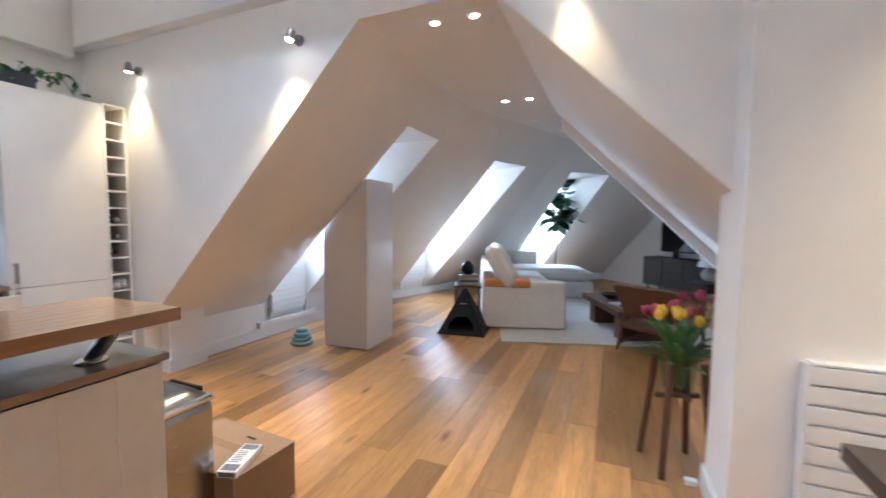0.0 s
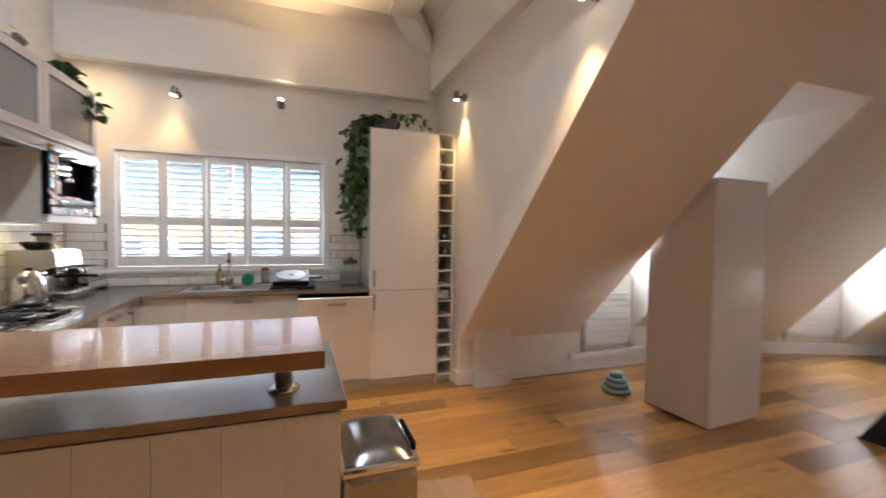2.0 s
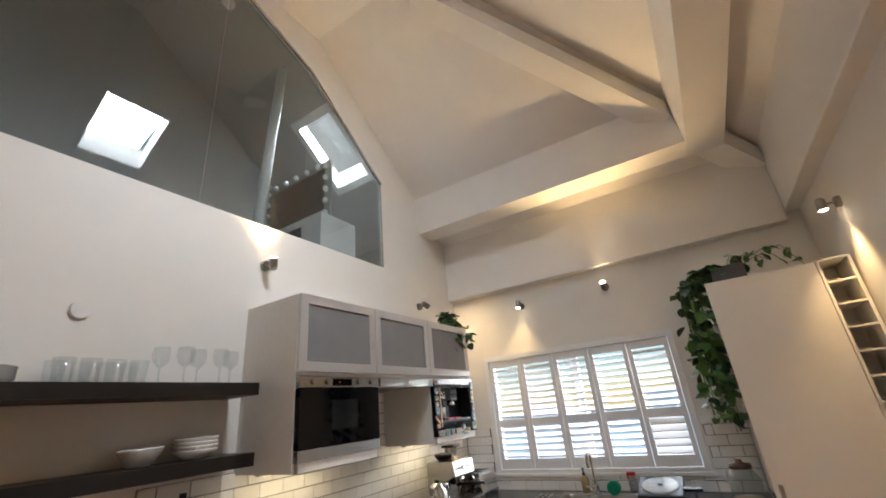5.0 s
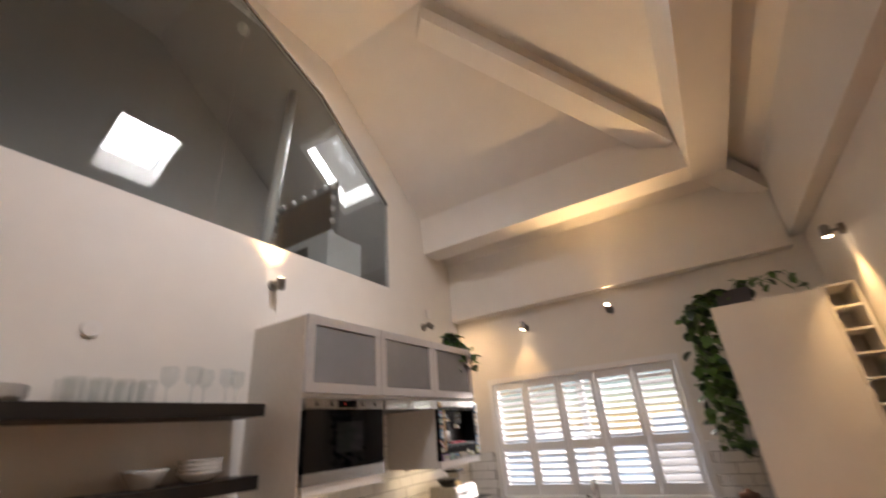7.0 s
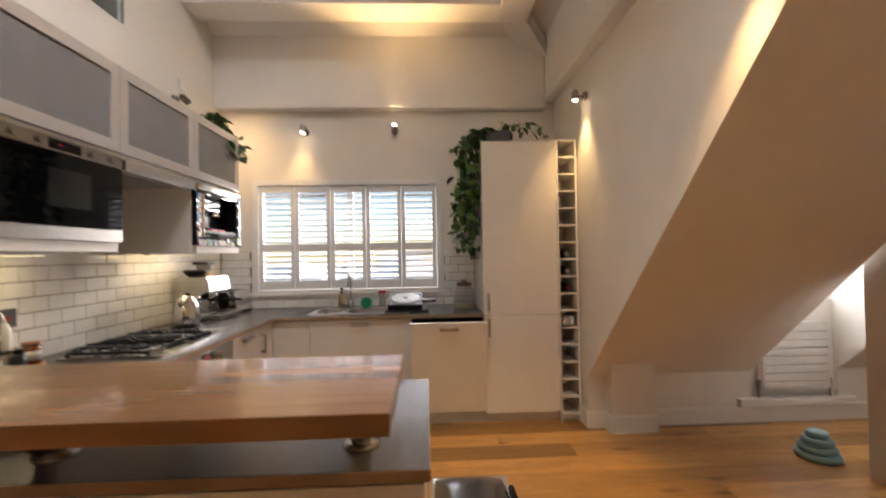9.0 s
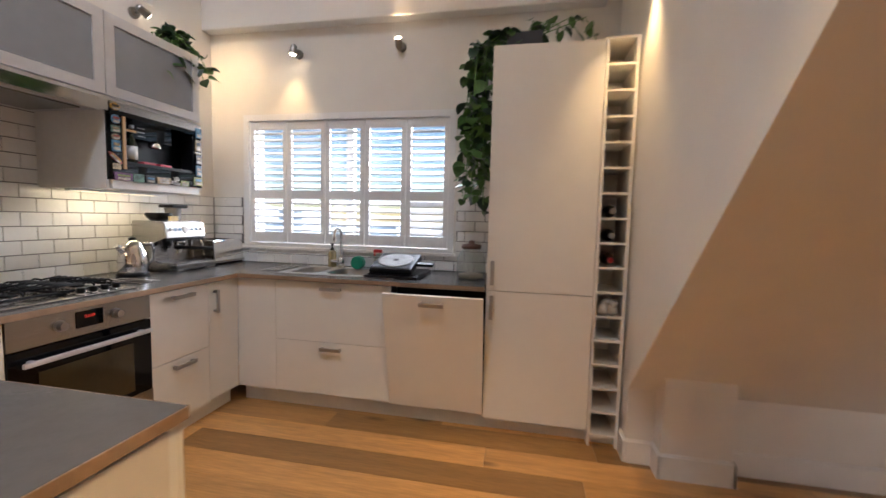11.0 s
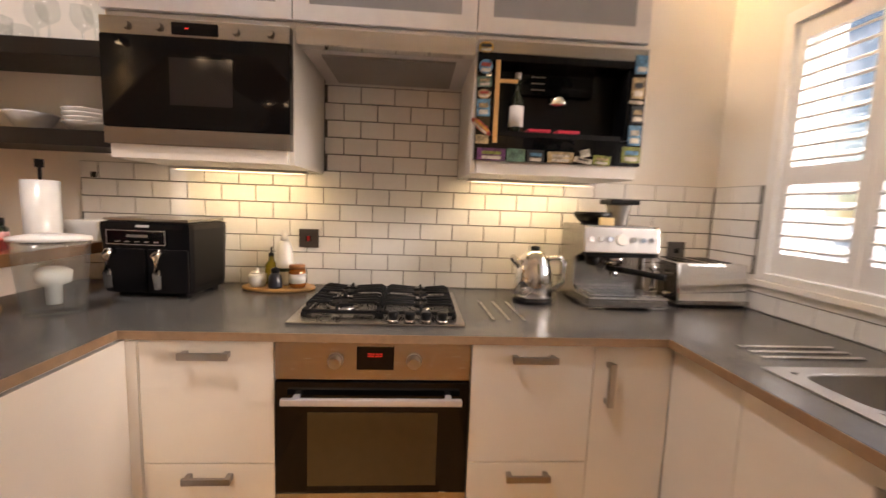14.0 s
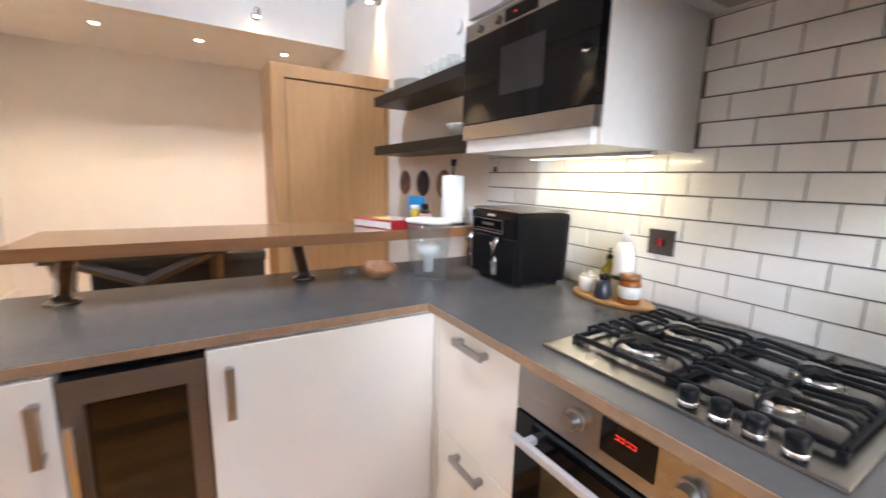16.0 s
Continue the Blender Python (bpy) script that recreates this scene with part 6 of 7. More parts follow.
radiator(1.73, 2.2, 0.15, 180, 0.88, 0.70, 9, "white flat-tube radiator on the pier wall")
# tall white boxed column standing in the room
col = thing("tall_white_cabinet", -2.745, 3.745, 0, "tall plain white freestanding cabinet", "cabinet", 3)
# body coloured darker than the door: shaded and lit side put into colour
part("body", boxes((0, 0.52, 0, 0.56, 0.01, 1.80), bevel=0.003), material("white_panel_shaded", (0.62, 0.58, 0.555), 0.35, var=0.02), col)
part("door", boxes((0.525, 0.545, 0.0, 0.56, 0.015, 1.80), bevel=0.003), material("white_panel_lit", (0.82, 0.80, 0.82), 0.2, var=0.02), col, "flat white door, coloured lighter as the lit side")
part("foot", boxes((0.02, 0.5, 0.02, 0.54, 0, 0.01)), BLACK, col)
# black filler strip paints the dark line of the gap beside the door
part("gap_strip", boxes((0.5205, 0.5248, 0.012, 0.548, 0.03, 1.785)), BLACK, col, "black strip painting the shade in the door gap")
# cat toy tower
toy = thing("cat_toy", -3.02, 3.70, 0, "pale blue stacked ring cat toy on the floor", "cat toy")
TOYM = material("pale_blue_plastic", (0.25, 0.42, 0.45), 0.35, var=0.05)
for k, (r, z) in enumerate(((0.125, 0.0), (0.105, 0.045), (0.085, 0.09), (0.06, 0.13))):
    bm = bmesh.new()
    lathe(bm, [(r * 0.9, z), (r, z + 0.012), (r, z + 0.03), (r * 0.86, z + 0.042)], seg=28)
    part("ring", bm, TOYM, toy, smooth=True)
# felt cat cave
cat = thing("cat_cave", -1.56, 4.98, 0, "charcoal felt pyramid cat cave", "cat bed", 8)
bm = bmesh.new()
h_, w_, d_ = 0.53, 0.29, 0.26
base = [(-w_, -d_, 0), (w_, -d_, 0), (w_, d_, 0), (-w_, d_, 0)]
slab(bm, [base[1], base[2], (0.02, 0.02, h_), (0.02, -0.02, h_)], (-0.02, 0, 0))
slab(bm, [base[3], base[0], (-0.02, -0.02, h_), (-0.02, 0.02, h_)], (0.02, 0, 0))
slab(bm, [base[2], base[3], (-0.02, 0.02, h_), (0.02, 0.02, h_)], (0, -0.02, 0))
def fr_pt(x, z): return (x, -d_ + (d_ - 0.02) * z / h_, z)
hole = [(-0.17, 0.03), (-0.15, 0.13), (-0.07, 0.21), (0.07, 0.21), (0.15, 0.13), (0.17, 0.03)]
outer = [(-w_, 0), (-0.213, 0.15), (-0.12, 0.32), (0.12, 0.32), (0.213, 0.15), (w_, 0)]
for k in range(5):
    slab(bm, [fr_pt(*outer[k]), fr_pt(*hole[k]), fr_pt(*hole[k + 1]), fr_pt(*outer[k + 1])], (0, 0.02, 0))
slab(bm, [fr_pt(-w_, 0), fr_pt(w_, 0), fr_pt(0.17, 0.03), fr_pt(-0.17, 0.03)], (0, 0.02, 0))
slab(bm, [fr_pt(-0.12, 0.32), fr_pt(0.12, 0.32), fr_pt(0.02, h_), fr_pt(-0.02, h_)], (0, 0.02, 0))
part("felt_shell", bm, FELT, cat)
part("cushion", boxes((-0.24, 0.24, -0.2, 0.22, 0.003, 0.04), bevel=0.015), FELT, cat)
part("label_tag", boxes((-0.035, 0.035, -0.118, -0.112, 0.355, 0.367)), GREYCAP, cat, "small pale tag")
# sofa in an L with a chaise
so = thing("corner_sofa", -1.37, 5.12, 0, "cream linen corner sofa with loose cushions", "sofa", 18.1)
part("arm_base", boxes((0.0, 1.03, 0.0, 0.24, 0.03, 0.62), bevel=0.025), SOFA, so)
part("seat_base", boxes((0.0, 1.03, 0.24, 2.26, 0.03, 0.30), bevel=0.02), SOFA, so)
part("back_rest", boxes((0.0, 0.24, 0.24, 3.1, 0.30, 0.72), bevel=0.03), SOFA, so)
part("chaise_base", boxes((0.0, 2.0, 2.26, 3.15, 0.03, 0.30), bevel=0.02), SOFA, so)
part("end_back", boxes((0.24, 1.1, 2.95, 3.15, 0.30, 0.80), bevel=0.03), SOFA, so)
def cushion(w, d, h, seg=10):
    bm = bmesh.new()
    bmesh.ops.create_cube(bm, size=1)
    bmesh.ops.subdivide_edges(bm, edges=bm.edges[:], cuts=seg, use_grid_fill=True)
    for v in bm.verts:
        x, y, z = v.co
        k = max(0.0, (1 - (2 * x) ** 4) * (1 - (2 * y) ** 4)) ** 0.5
        v.co = Vector((x * w, y * d, z * h * (0.35 + 0.65 * k) + 0.01 * noise.noise(Vector((x * 5, y * 5, z)))))
    return bm
def soft(name, parent, m, w, d, h, mat, label=""):
    bm = cushion(w, d, h)
    bm.transform(m)
    return part(name, bm, mat, parent, label, smooth=True)
soft("seat_cushion", so, pose(0.66, 0.80, 0.40), 0.80, 1.05, 0.24, SOFA)
soft("seat_cushion", so, pose(0.66, 1.80, 0.40), 0.80, 1.0, 0.24, SOFA)
soft("chaise_cushion", so, pose(1.13, 2.62, 0.42), 1.75, 0.78, 0.28, SOFA)
soft("back_cushion", so, pose(0.30, 0.62, 0.74, 0, 62, 0), 0.60, 0.75, 0.26, SOFA)
soft("back_cushion", so, pose(0.32, 1.35, 0.74, 0, 62, 0), 0.60, 0.75, 0.26, SOFA)
soft("arm_pillow", so, pose(0.22, 0.20, 0.80, 0, 58, 0), 0.55, 0.50, 0.22, SOFA)
bm = boxes((0.02, 0.60, -0.012, 0.26, 0.54, 0.645), bevel=0.03)
for v in bm.verts:
    v.co.z += 0.012 * noise.noise(v.co * 9)
part("throw", bm, material("orange_throw", (0.62, 0.25, 0.08), 0.9, var=0.1, scale=20, bump=0.2), so, "orange blanket over the arm", smooth=True)
# rug
rg = thing("rug", -1.0, 4.68, 0.0, "large cream wool rug under the coffee table", "rug", 18.1)
part("weave", boxes((0, 2.75, 0, 3.4, 0.0, 0.014), bevel=0.004), RUGM, rg)
# side table with a lamp base and books
sd = thing("side_table", -1.72, 5.55, 0, "small dark side table stacked with books", "side table", 18)
part("tabletop", boxes((-0.19, 0.19, -0.19, 0.19, 0.47, 0.50), bevel=0.005), WALNUT, sd)
for dx in (-0.16, 0.16):
    for dy in (-0.16, 0.16):
        part("leg", boxes((dx - 0.015, dx + 0.015, dy - 0.015, dy + 0.015, 0, 0.47)), WALNUT, sd)
for k, c in enumerate(((0.5, 0.45, 0.4), (0.1, 0.1, 0.11), (0.45, 0.4, 0.33), (0.25, 0.2, 0.16))):
    b = part("book", boxes((-0.13, 0.13, -0.09, 0.09, 0, 0.032), bevel=0.002), material("book_cover", c, 0.6), None)
    b.matrix_world = pose(-1.72, 5.55, 0.5005 + k * 0.033, 0, 0, 18 + (-6, 8, -3, 12)[k])
    tagged(b, "hardback book stacked on the side table", "book", "books on the side table")
vs = thing("black_vase", -1.72, 5.55, 0.633, "round black ceramic vase on the books", "vase")
bm = bmesh.new()
lathe(bm, [(0.05, 0), (0.085, 0.03), (0.10, 0.08), (0.085, 0.14), (0.04, 0.165), (0.035, 0.19)])
part("body", bm, BLACK, vs, smooth=True)
# coffee table
ct = thing("coffee_table", 0.22, 5.12, 0.014, "low chunky walnut coffee table", "coffee table", 22)
part("tabletop", boxes((0, 0.72, 0, 1.25, 0.29, 0.36), bevel=0.006), WALNUT, ct)
part("leg", boxes((0.08, 0.64, 0.12, 0.30, 0, 0.29), bevel=0.004), WALNUT, ct)
part("leg", boxes((0.08, 0.64, 0.95, 1.13, 0, 0.29), bevel=0.004), WALNUT, ct)
T22 = pose(0.22, 5.12, 0.3745, 0, 0, 22)
bw = thing("black_bowl", *(T22 @ Vector((0.25, 0.85, 0))), "shallow black bowl on the coffee table", "bowl")
bm = bmesh.new()
lathe(bm, [(0.05, 0), (0.07, 0.01), (0.14, 0.06), (0.135, 0.062), (0.06, 0.016)])
part("body", bm, BLACK, bw, smooth=True)
for k, (px, py, hh, c) in enumerate(((0.42, 0.45, 0.0, (0.6, 0.58, 0.55)), (0.42, 0.47, 0.021, (0.1, 0.1, 0.1)), (0.22, 0.35, 0.0, (0.65, 0.63, 0.6)))):
    b = part("book", boxes((-0.12, 0.12, -0.16, 0.16, 0, 0.02), bevel=0.002), material("magazine_cover", c, 0.4, var=0.3, scale=14))
    b.matrix_world = T22 @ pose(px, py, hh + 0.0005, 0, 0, 6 * k)
    tagged(b, "large magazine lying on the coffee table", "book", "books on the coffee table")
cd = thing("candle", *(T22 @ Vector((0.5, 0.30, 0))), "short white candle glass on the coffee table", "candle")
bm = bmesh.new()
lathe(bm, [(0.035, 0), (0.038, 0.004), (0.038, 0.085)])
part("glass", bm, CERAMIC, cd)
# low wooden armchair seen from behind
ch = thing("lounge_chair", 0.62, 5.0, 0.0145, "low walnut lounge chair with a brown leather back", "chair", -28)
LEATHER = material("brown_leather", (0.13, 0.055, 0.025), 0.45, var=0.15, scale=12, bump=0.1)
for sx in (-0.31, 0.31):
    bm = bmesh.new()
    rod(bm, (sx, -0.28, 0), (sx, -0.12, 0.42), 0.017)
    rod(bm, (sx, -0.12, 0.42), (sx, -0.40, 0.70), 0.016)
    part("back_leg", bm, WALNUT, ch)
    bm = bmesh.new()
    rod(bm, (sx, 0.34, 0), (sx, 0.28, 0.46), 0.017)
    part("front_leg", bm, WALNUT, ch)
    bm = boxes((sx - 0.022, sx + 0.022, -0.22, 0.34, 0.455, 0.478), bevel=0.006)
    part("arm_rest", bm, WALNUT, ch)
    bm = bmesh.new()
    rod(bm, (sx, -0.26, 0.06), (sx, 0.33, 0.10), 0.012)
    part("side_rail", bm, WALNUT, ch)
bm = boxes((-0.30, 0.30, -0.28, 0.30, -0.02, 0.02), bevel=0.008)
bm.transform(pose(0, 0.02, 0.30, 8, 0, 0))
part("seat", bm, LEATHER, ch)
bm = boxes((-0.30, 0.30, -0.012, 0.012, 0.0, 0.42), bevel=0.006)
bm.transform(pose(0, -0.16, 0.36, 32, 0, 0))
part("backrest", bm, LEATHER, ch, "brown leather back panel")
# sideboard, television and table lamp along the far wall
TVROT = -45
sbd = thing("sideboard", 0.72, 9.42, 0, "dark wooden sideboard on short legs", "sideboard", TVROT)
SBW = material("charcoal_oak", (0.045, 0.036, 0.032), 0.45, var=0.15, scale=4, stretch=(1, 1, 8))
part("body", boxes((0, 1.35, 0.0, 0.45, 0.14, 0.70), bevel=0.004), SBW, sbd)
for x0, x1 in ((0.01, 0.44), (0.455, 0.885), (0.90, 1.34)):
    for z0, z1 in (((0.16, 0.68),) if x0 < 0.1 else ((0.16, 0.325), (0.335, 0.50), (0.51, 0.68))):
        d = part("drawer_front" if x0 > 0.1 else "door", boxes((x0, x1, -0.016, -0.001, z0, z1), bevel=0.002), SBW, sbd)
        part("pull", boxes(((x0 + x1) / 2 - 0.06, (x0 + x1) / 2 + 0.06, -0.026, -0.0165, z1 - 0.05, z1 - 0.04)), BLACK, d)
for lx in (0.08, 1.27):
    for ly in (0.06, 0.39):
        bm = bmesh.new()
        rod(bm, (lx, ly, 0), (lx, ly, 0.14), 0.014, 0.02)
        part("leg", bm, SBW, sbd)
pot = thing("small_speaker", *(sbd.matrix_world @ Vector((0.62, 0.12, 0.7005))), "small black speaker on the sideboard", "speaker")
bm = bmesh.new()
lathe(bm, [(0.05, 0), (0.055, 0.01), (0.055, 0.10), (0.045, 0.115)])
part("body", bm, BLACK, pot)
tvp = Vector((1.10, 9.64))
tv = thing("television", tvp.x - 0.03, tvp.y - 0.03, 0.80, "flat black television hung on a white wall", "television", TVROT)
part("casing", boxes((0, 1.15, -0.045, 0.0, 0, 0.66), bevel=0.004), BLACK, tv)
part("screen", boxes((0.012, 1.138, -0.0475, -0.0455, 0.015, 0.648)), BLACKGLASS, tv, "dark glossy screen")
part("wall_mount", boxes((0.4, 0.75, 0.0, 0.05, 0.2, 0.45)), BLACK, tv)
lt = thing("lamp_table", 1.62, 8.02, 0, "small dark round lamp table", "side table")
bm = bmesh.new()
lathe(bm, [(0.22, 0.40), (0.22, 0.425)], seg=28)
part("tabletop", bm, SBW, lt)
for k in range(3):
    bm = bmesh.new()
    a = k * 2.094
    rod(bm, (0.17 * math.cos(a), 0.17 * math.sin(a), 0), (0.12 * math.cos(a), 0.12 * math.sin(a), 0.40), 0.014)
    part("leg", bm, SBW, lt)
lm = thing("table_lamp", 1.62, 8.02, 0.4255, "pale ceramic table lamp with a white shade", "table lamp")
bm = bmesh.new()
lathe(bm, [(0.06, 0), (0.12, 0.05), (0.135, 0.11), (0.10, 0.19), (0.035, 0.23), (0.02, 0.27)])
part("base", bm, material("grey_stoneware", (0.35, 0.33, 0.3), 0.6, var=0.1), lm, smooth=True)
bm = bmesh.new()
lathe(bm, [(0.19, 0.24), (0.191, 0.242), (0.13, 0.44), (0.128, 0.44)])
part("shade", bm, material("white_linen_shade", (0.7, 0.68, 0.66), 0.9), lm, smooth=True)
fs = thing("far_socket", *(on3(u3(-0.25, 10.2)) + 0.02 * N3), 0.22, "small black wall socket above the skirting", "socket")
part("plate", boxes((-0.07, 0.07, -0.02, 0.02, -0.04, 0.04)), BLACK, fs)
# fiddle-leaf fig in the far dormer
def leaf_blade(bm, m, length, width, fold=0.15):
    n = 5
    rows = []
    for i in range(n + 1):
        t = i / n
        w = width * (math.sin(math.pi * min(1, t ** 0.8 * 0.97 + 0.02)) ** 0.8) * (0.75 + 0.4 * t)
        zc = -0.25 * length * t * t
        rows.append([bm.verts.new(m @ Vector((-w, length * t, zc + fold * w))), bm.verts.new(m @ Vector((0, length * t, zc))), bm.verts.new(m @ Vector((w, length * t, zc + fold * w)))])
    for a, b in zip(rows, rows[1:]):
        for k in range(2):
            bm.faces.new((a[k], a[k + 1], b[k + 1], b[k])).smooth = True
fig = thing("fig_tree", -0.93, 8.5, 0, "tall potted fiddle-leaf fig with dark leaves", "plant")
bm = bmesh.new()
lathe(bm, [(0.13, 0), (0.16, 0.02), (0.19, 0.32), (0.17, 0.33)])
part("pot", bm, material("grey_planter", (0.3, 0.29, 0.28), 0.7), fig, smooth=True)
bm = bmesh.new()
pipe(bm, [(0, 0, 0.3), (0.02, 0.02, 0.8), (0.04, 0.0, 1.25), (0.10, 0.02, 1.7), (0.18, 0.05, 2.1)], 0.018)
pipe(bm, [(0.04, 0, 1.25), (-0.06, -0.02, 1.4), (-0.12, -0.05, 1.55)], 0.012)
pipe(bm, [(0.05, 0, 1.3), (0.18, 0.0, 1.42), (0.28, -0.03, 1.55)], 0.012)
part("trunk", bm, material("grey_bark", (0.2, 0.16, 0.12), 0.8), fig)
rr = random.Random(5)
nodes = [(0.18, 0.05, 2.1), (0.15, 0.04, 1.95), (0.12, 0.03, 1.8), (0.1, 0.02, 1.65), (-0.12, -0.05, 1.55), (-0.08, -0.03, 1.42), (0.28, -0.03, 1.55), (0.2, 0, 1.44), (0.06, 0.0, 1.4), (0.05, 0, 1.28)]
for i in range(64):
    p = Vector(nodes[i % len(nodes)]) + Vector((rr.uniform(-.03, .03), rr.uniform(-.03, .03), rr.uniform(-.06, .06)))
    bm = bmesh.new()
    L = rr.uniform(0.26, 0.40)
    leaf_blade(bm, Matrix.Translation(p) @ Euler((radians(rr.uniform(-35, 50)), radians(rr.uniform(-25, 25)), rr.uniform(0, 6.28))).to_matrix().to_4x4(), L, L * 0.33)
    part("leaf", bm, LEAFDARK, fig)
# tulips in a glass vase on a walnut stand
st = thing("plant_stand", 0.50, 2.78, 0, "four-legged walnut plant stand", "plant stand", 20)
for k in range(4):
    a = radians(45 + 90 * k)
    bm = bmesh.new()
    rod(bm, (0.19 * math.cos(a), 0.19 * math.sin(a), 0), (0.125 * math.cos(a), 0.125 * math.sin(a), 0.62), 0.017, 0.021)
    part("leg", bm, WALNUT, st)
bm = bmesh.new()
box(bm, -0.12, 0.12, -0.012, 0.012, 0.40, 0.425)
box(bm, -0.012, 0.012, -0.12, 0.12, 0.426, 0.45)
part("cross_rail", bm, WALNUT, st)
va = thing("glass_vase", 0.50, 2.78, 0.451, "clear glass vase of yellow and pink tulips", "vase")
bm = bmesh.new()
lathe(bm, [(0.07, 0), (0.075, 0.006), (0.10, 0.22), (0.102, 0.24)], seg=28)
part("glass", bm, clear_glass("green_tinted_glass", (0.72, 0.82, 0.66), 0.02), va, smooth=True)
rr = random.Random(11)
STEM = material("tulip_stem", (0.12, 0.26, 0.06), 0.5, var=0.15)
YEL, PNK = material("yellow_petal", (0.75, 0.5, 0.01), 0.5, var=0.1, scale=30), material("pink_petal", (0.42, 0.04, 0.10), 0.5, var=0.25, scale=30)
for i in range(20):
    a = rr.uniform(0, 6.28)
    out = rr.uniform(0.05, 0.13) if i < 7 else rr.uniform(0.12, 0.24)
    top = Vector((math.cos(a) * out, math.sin(a) * out, rr.uniform(0.36, 0.42) if i < 7 else rr.uniform(0.36, 0.50)))
    if i >= 7:
        top.y = abs(top.y) * 0.9 + 0.02
    else:
        top.y = -abs(top.y)
    b0 = Vector((rr.uniform(-.03, .03), rr.uniform(-.03, .03), 0.02))
    bm = bmesh.new()
    pipe(bm, [b0, b0.lerp(top, 0.5) + Vector((0, 0, 0.05)), top], 0.004, 6)
    part("stem", bm, STEM, va)
    bm = bmesh.new()
    lathe(bm, [(0.006, -0.004), (0.024, 0.010), (0.028, 0.028), (0.022, 0.050), (0.010, 0.058)], seg=12)
    for v in bm.verts:
        v.co *= 1 + 0.12 * math.sin(3 * math.atan2(v.co.y, v.co.x))
    bm.transform(Matrix.Translation(top) @ Euler((rr.uniform(-.4, .4), rr.uniform(-.4, .4), 0)).to_matrix().to_4x4())
    part("tulip_head", bm, YEL if i < 7 else PNK, va, "yellow tulip" if i < 7 else "pink tulip", smooth=True)
for i in range(46):
    a = rr.uniform(0, 6.28)
    p = Vector((math.cos(a) * 0.05, math.sin(a) * 0.05, rr.uniform(0.12, 0.27)))
    bm = bmesh.new()
    L = rr.uniform(0.12, 0.22)
    leaf_blade(bm, Matrix.Translation(p) @ Euler((radians(rr.uniform(15, 75)), 0, a - 1.57)).to_matrix().to_4x4(), L, L * 0.13, 0.4)
    part("leaf", bm, LEAF if i % 3 else STEM, va)
pt2 = thing("pedal_socket", 0.56, 2.62, 0, "small white plug lying by the skirting", "plug")
part("plug", boxes((-0.03, 0.03, -0.02, 0.02, 0, 0.03), bevel=0.006), TRIM, pt2)
# pedal bin and cardboard box at the peninsula
pb = thing("waste_bin", -1.80, 1.152, 0, "brushed steel rectangular kitchen bin with a domed lid", "bin")
part("body", boxes((0, 0.36, 0, 0.25, 0.02, 0.600), bevel=0.03), STEEL, pb)
part("base_ring", boxes((0.005, 0.355, 0.005, 0.245, 0, 0.03), bevel=0.01), BLACK, pb)
part("rim", boxes((-0.004, 0.364, -0.004, 0.254, 0.600, 0.628), bevel=0.012), CHROME, pb, "polished steel rim")
bm = bmesh.new()
lid_rows = [[bm.verts.new((0.005 + 0.35 * i / 12, 0.005 + 0.24 * j / 12, 0.622 + 0.045 * (1 - abs(i / 6 - 1) ** 4) * (1 - abs(j / 6 - 1) ** 4))) for i in range(13)] for j in range(13)]
for r0, r1 in zip(lid_rows, lid_rows[1:]):
    for k in range(12):
        bm.faces.new((r0[k], r0[k + 1], r1[k + 1], r1[k]))
part("lid", bm, material("dark_satin_lid", (0.13, 0.13, 0.135), 0.22, 0.8), pb, "dark satin steel lid", smooth=True)
part("sensor_panel", boxes((0.08, 0.28, 0.243, 0.262, 0.60, 0.642), bevel=0.008), BLACKGLASS, pb, "black sensor panel")
cb = thing("cardboard_box", -1.867, 1.418, 0, "brown cardboard box closed on the floor", "box", -3)
part("carton", boxes((0, 0.545, 0, 0.345, 0, 0.266), bevel=0.003), CARD, cb)
part("flap", boxes((-0.002, 0.547, -0.003, 0.170, 0.2663, 0.2700), bevel=0.001), CARD, cb)
part("flap", boxes((-0.002, 0.547, 0.175, 0.348, 0.2663, 0.2700), bevel=0.001), CARD, cb)
part("tape", boxes((0.0, 0.545, 0.150, 0.196, 0.2702, 0.2708)), material("clear_brown_tape", (0.33, 0.21, 0.12), 0.25), cb, "shiny brown packing tape")
part("torn_slot", boxes((0.30, 0.36, 0.262, 0.276, 0.2702, 0.2709)), BLACK, cb, "dark torn hand slot")
GREYINK = material("grey_print", (0.22, 0.22, 0.23), 0.7, var=0.3, scale=90)
pc = thing("parcel", -1.392, 1.492, 0.2712, "slim white parcel with printed labels on the box", "parcel", -71.6)
part("carton", boxes((-0.11, 0.11, -0.045, 0.045, 0, 0.028), bevel=0.003), WHITEP, pc)
part("print_panel", boxes((-0.104, -0.062, -0.038, 0.036, 0.0282, 0.0288)), GREYINK, pc, "grey printed panel")
part("print_panel", boxes((0.055, 0.100, -0.036, 0.034, 0.0282, 0.0288)), GREYINK, pc, "grey printed panel")
for k in range(7):
    part("print_bar", boxes((-0.05 + k * 0.014, -0.044 + k * 0.014, -0.034, 0.008 + 0.004 * (k % 3), 0.0282, 0.0287)), GREYINK, pc)
part("end_label", boxes((0.1102, 0.1108, -0.036, 0.036, 0.004, 0.024)), GREYINK, pc, "printed label on the end")

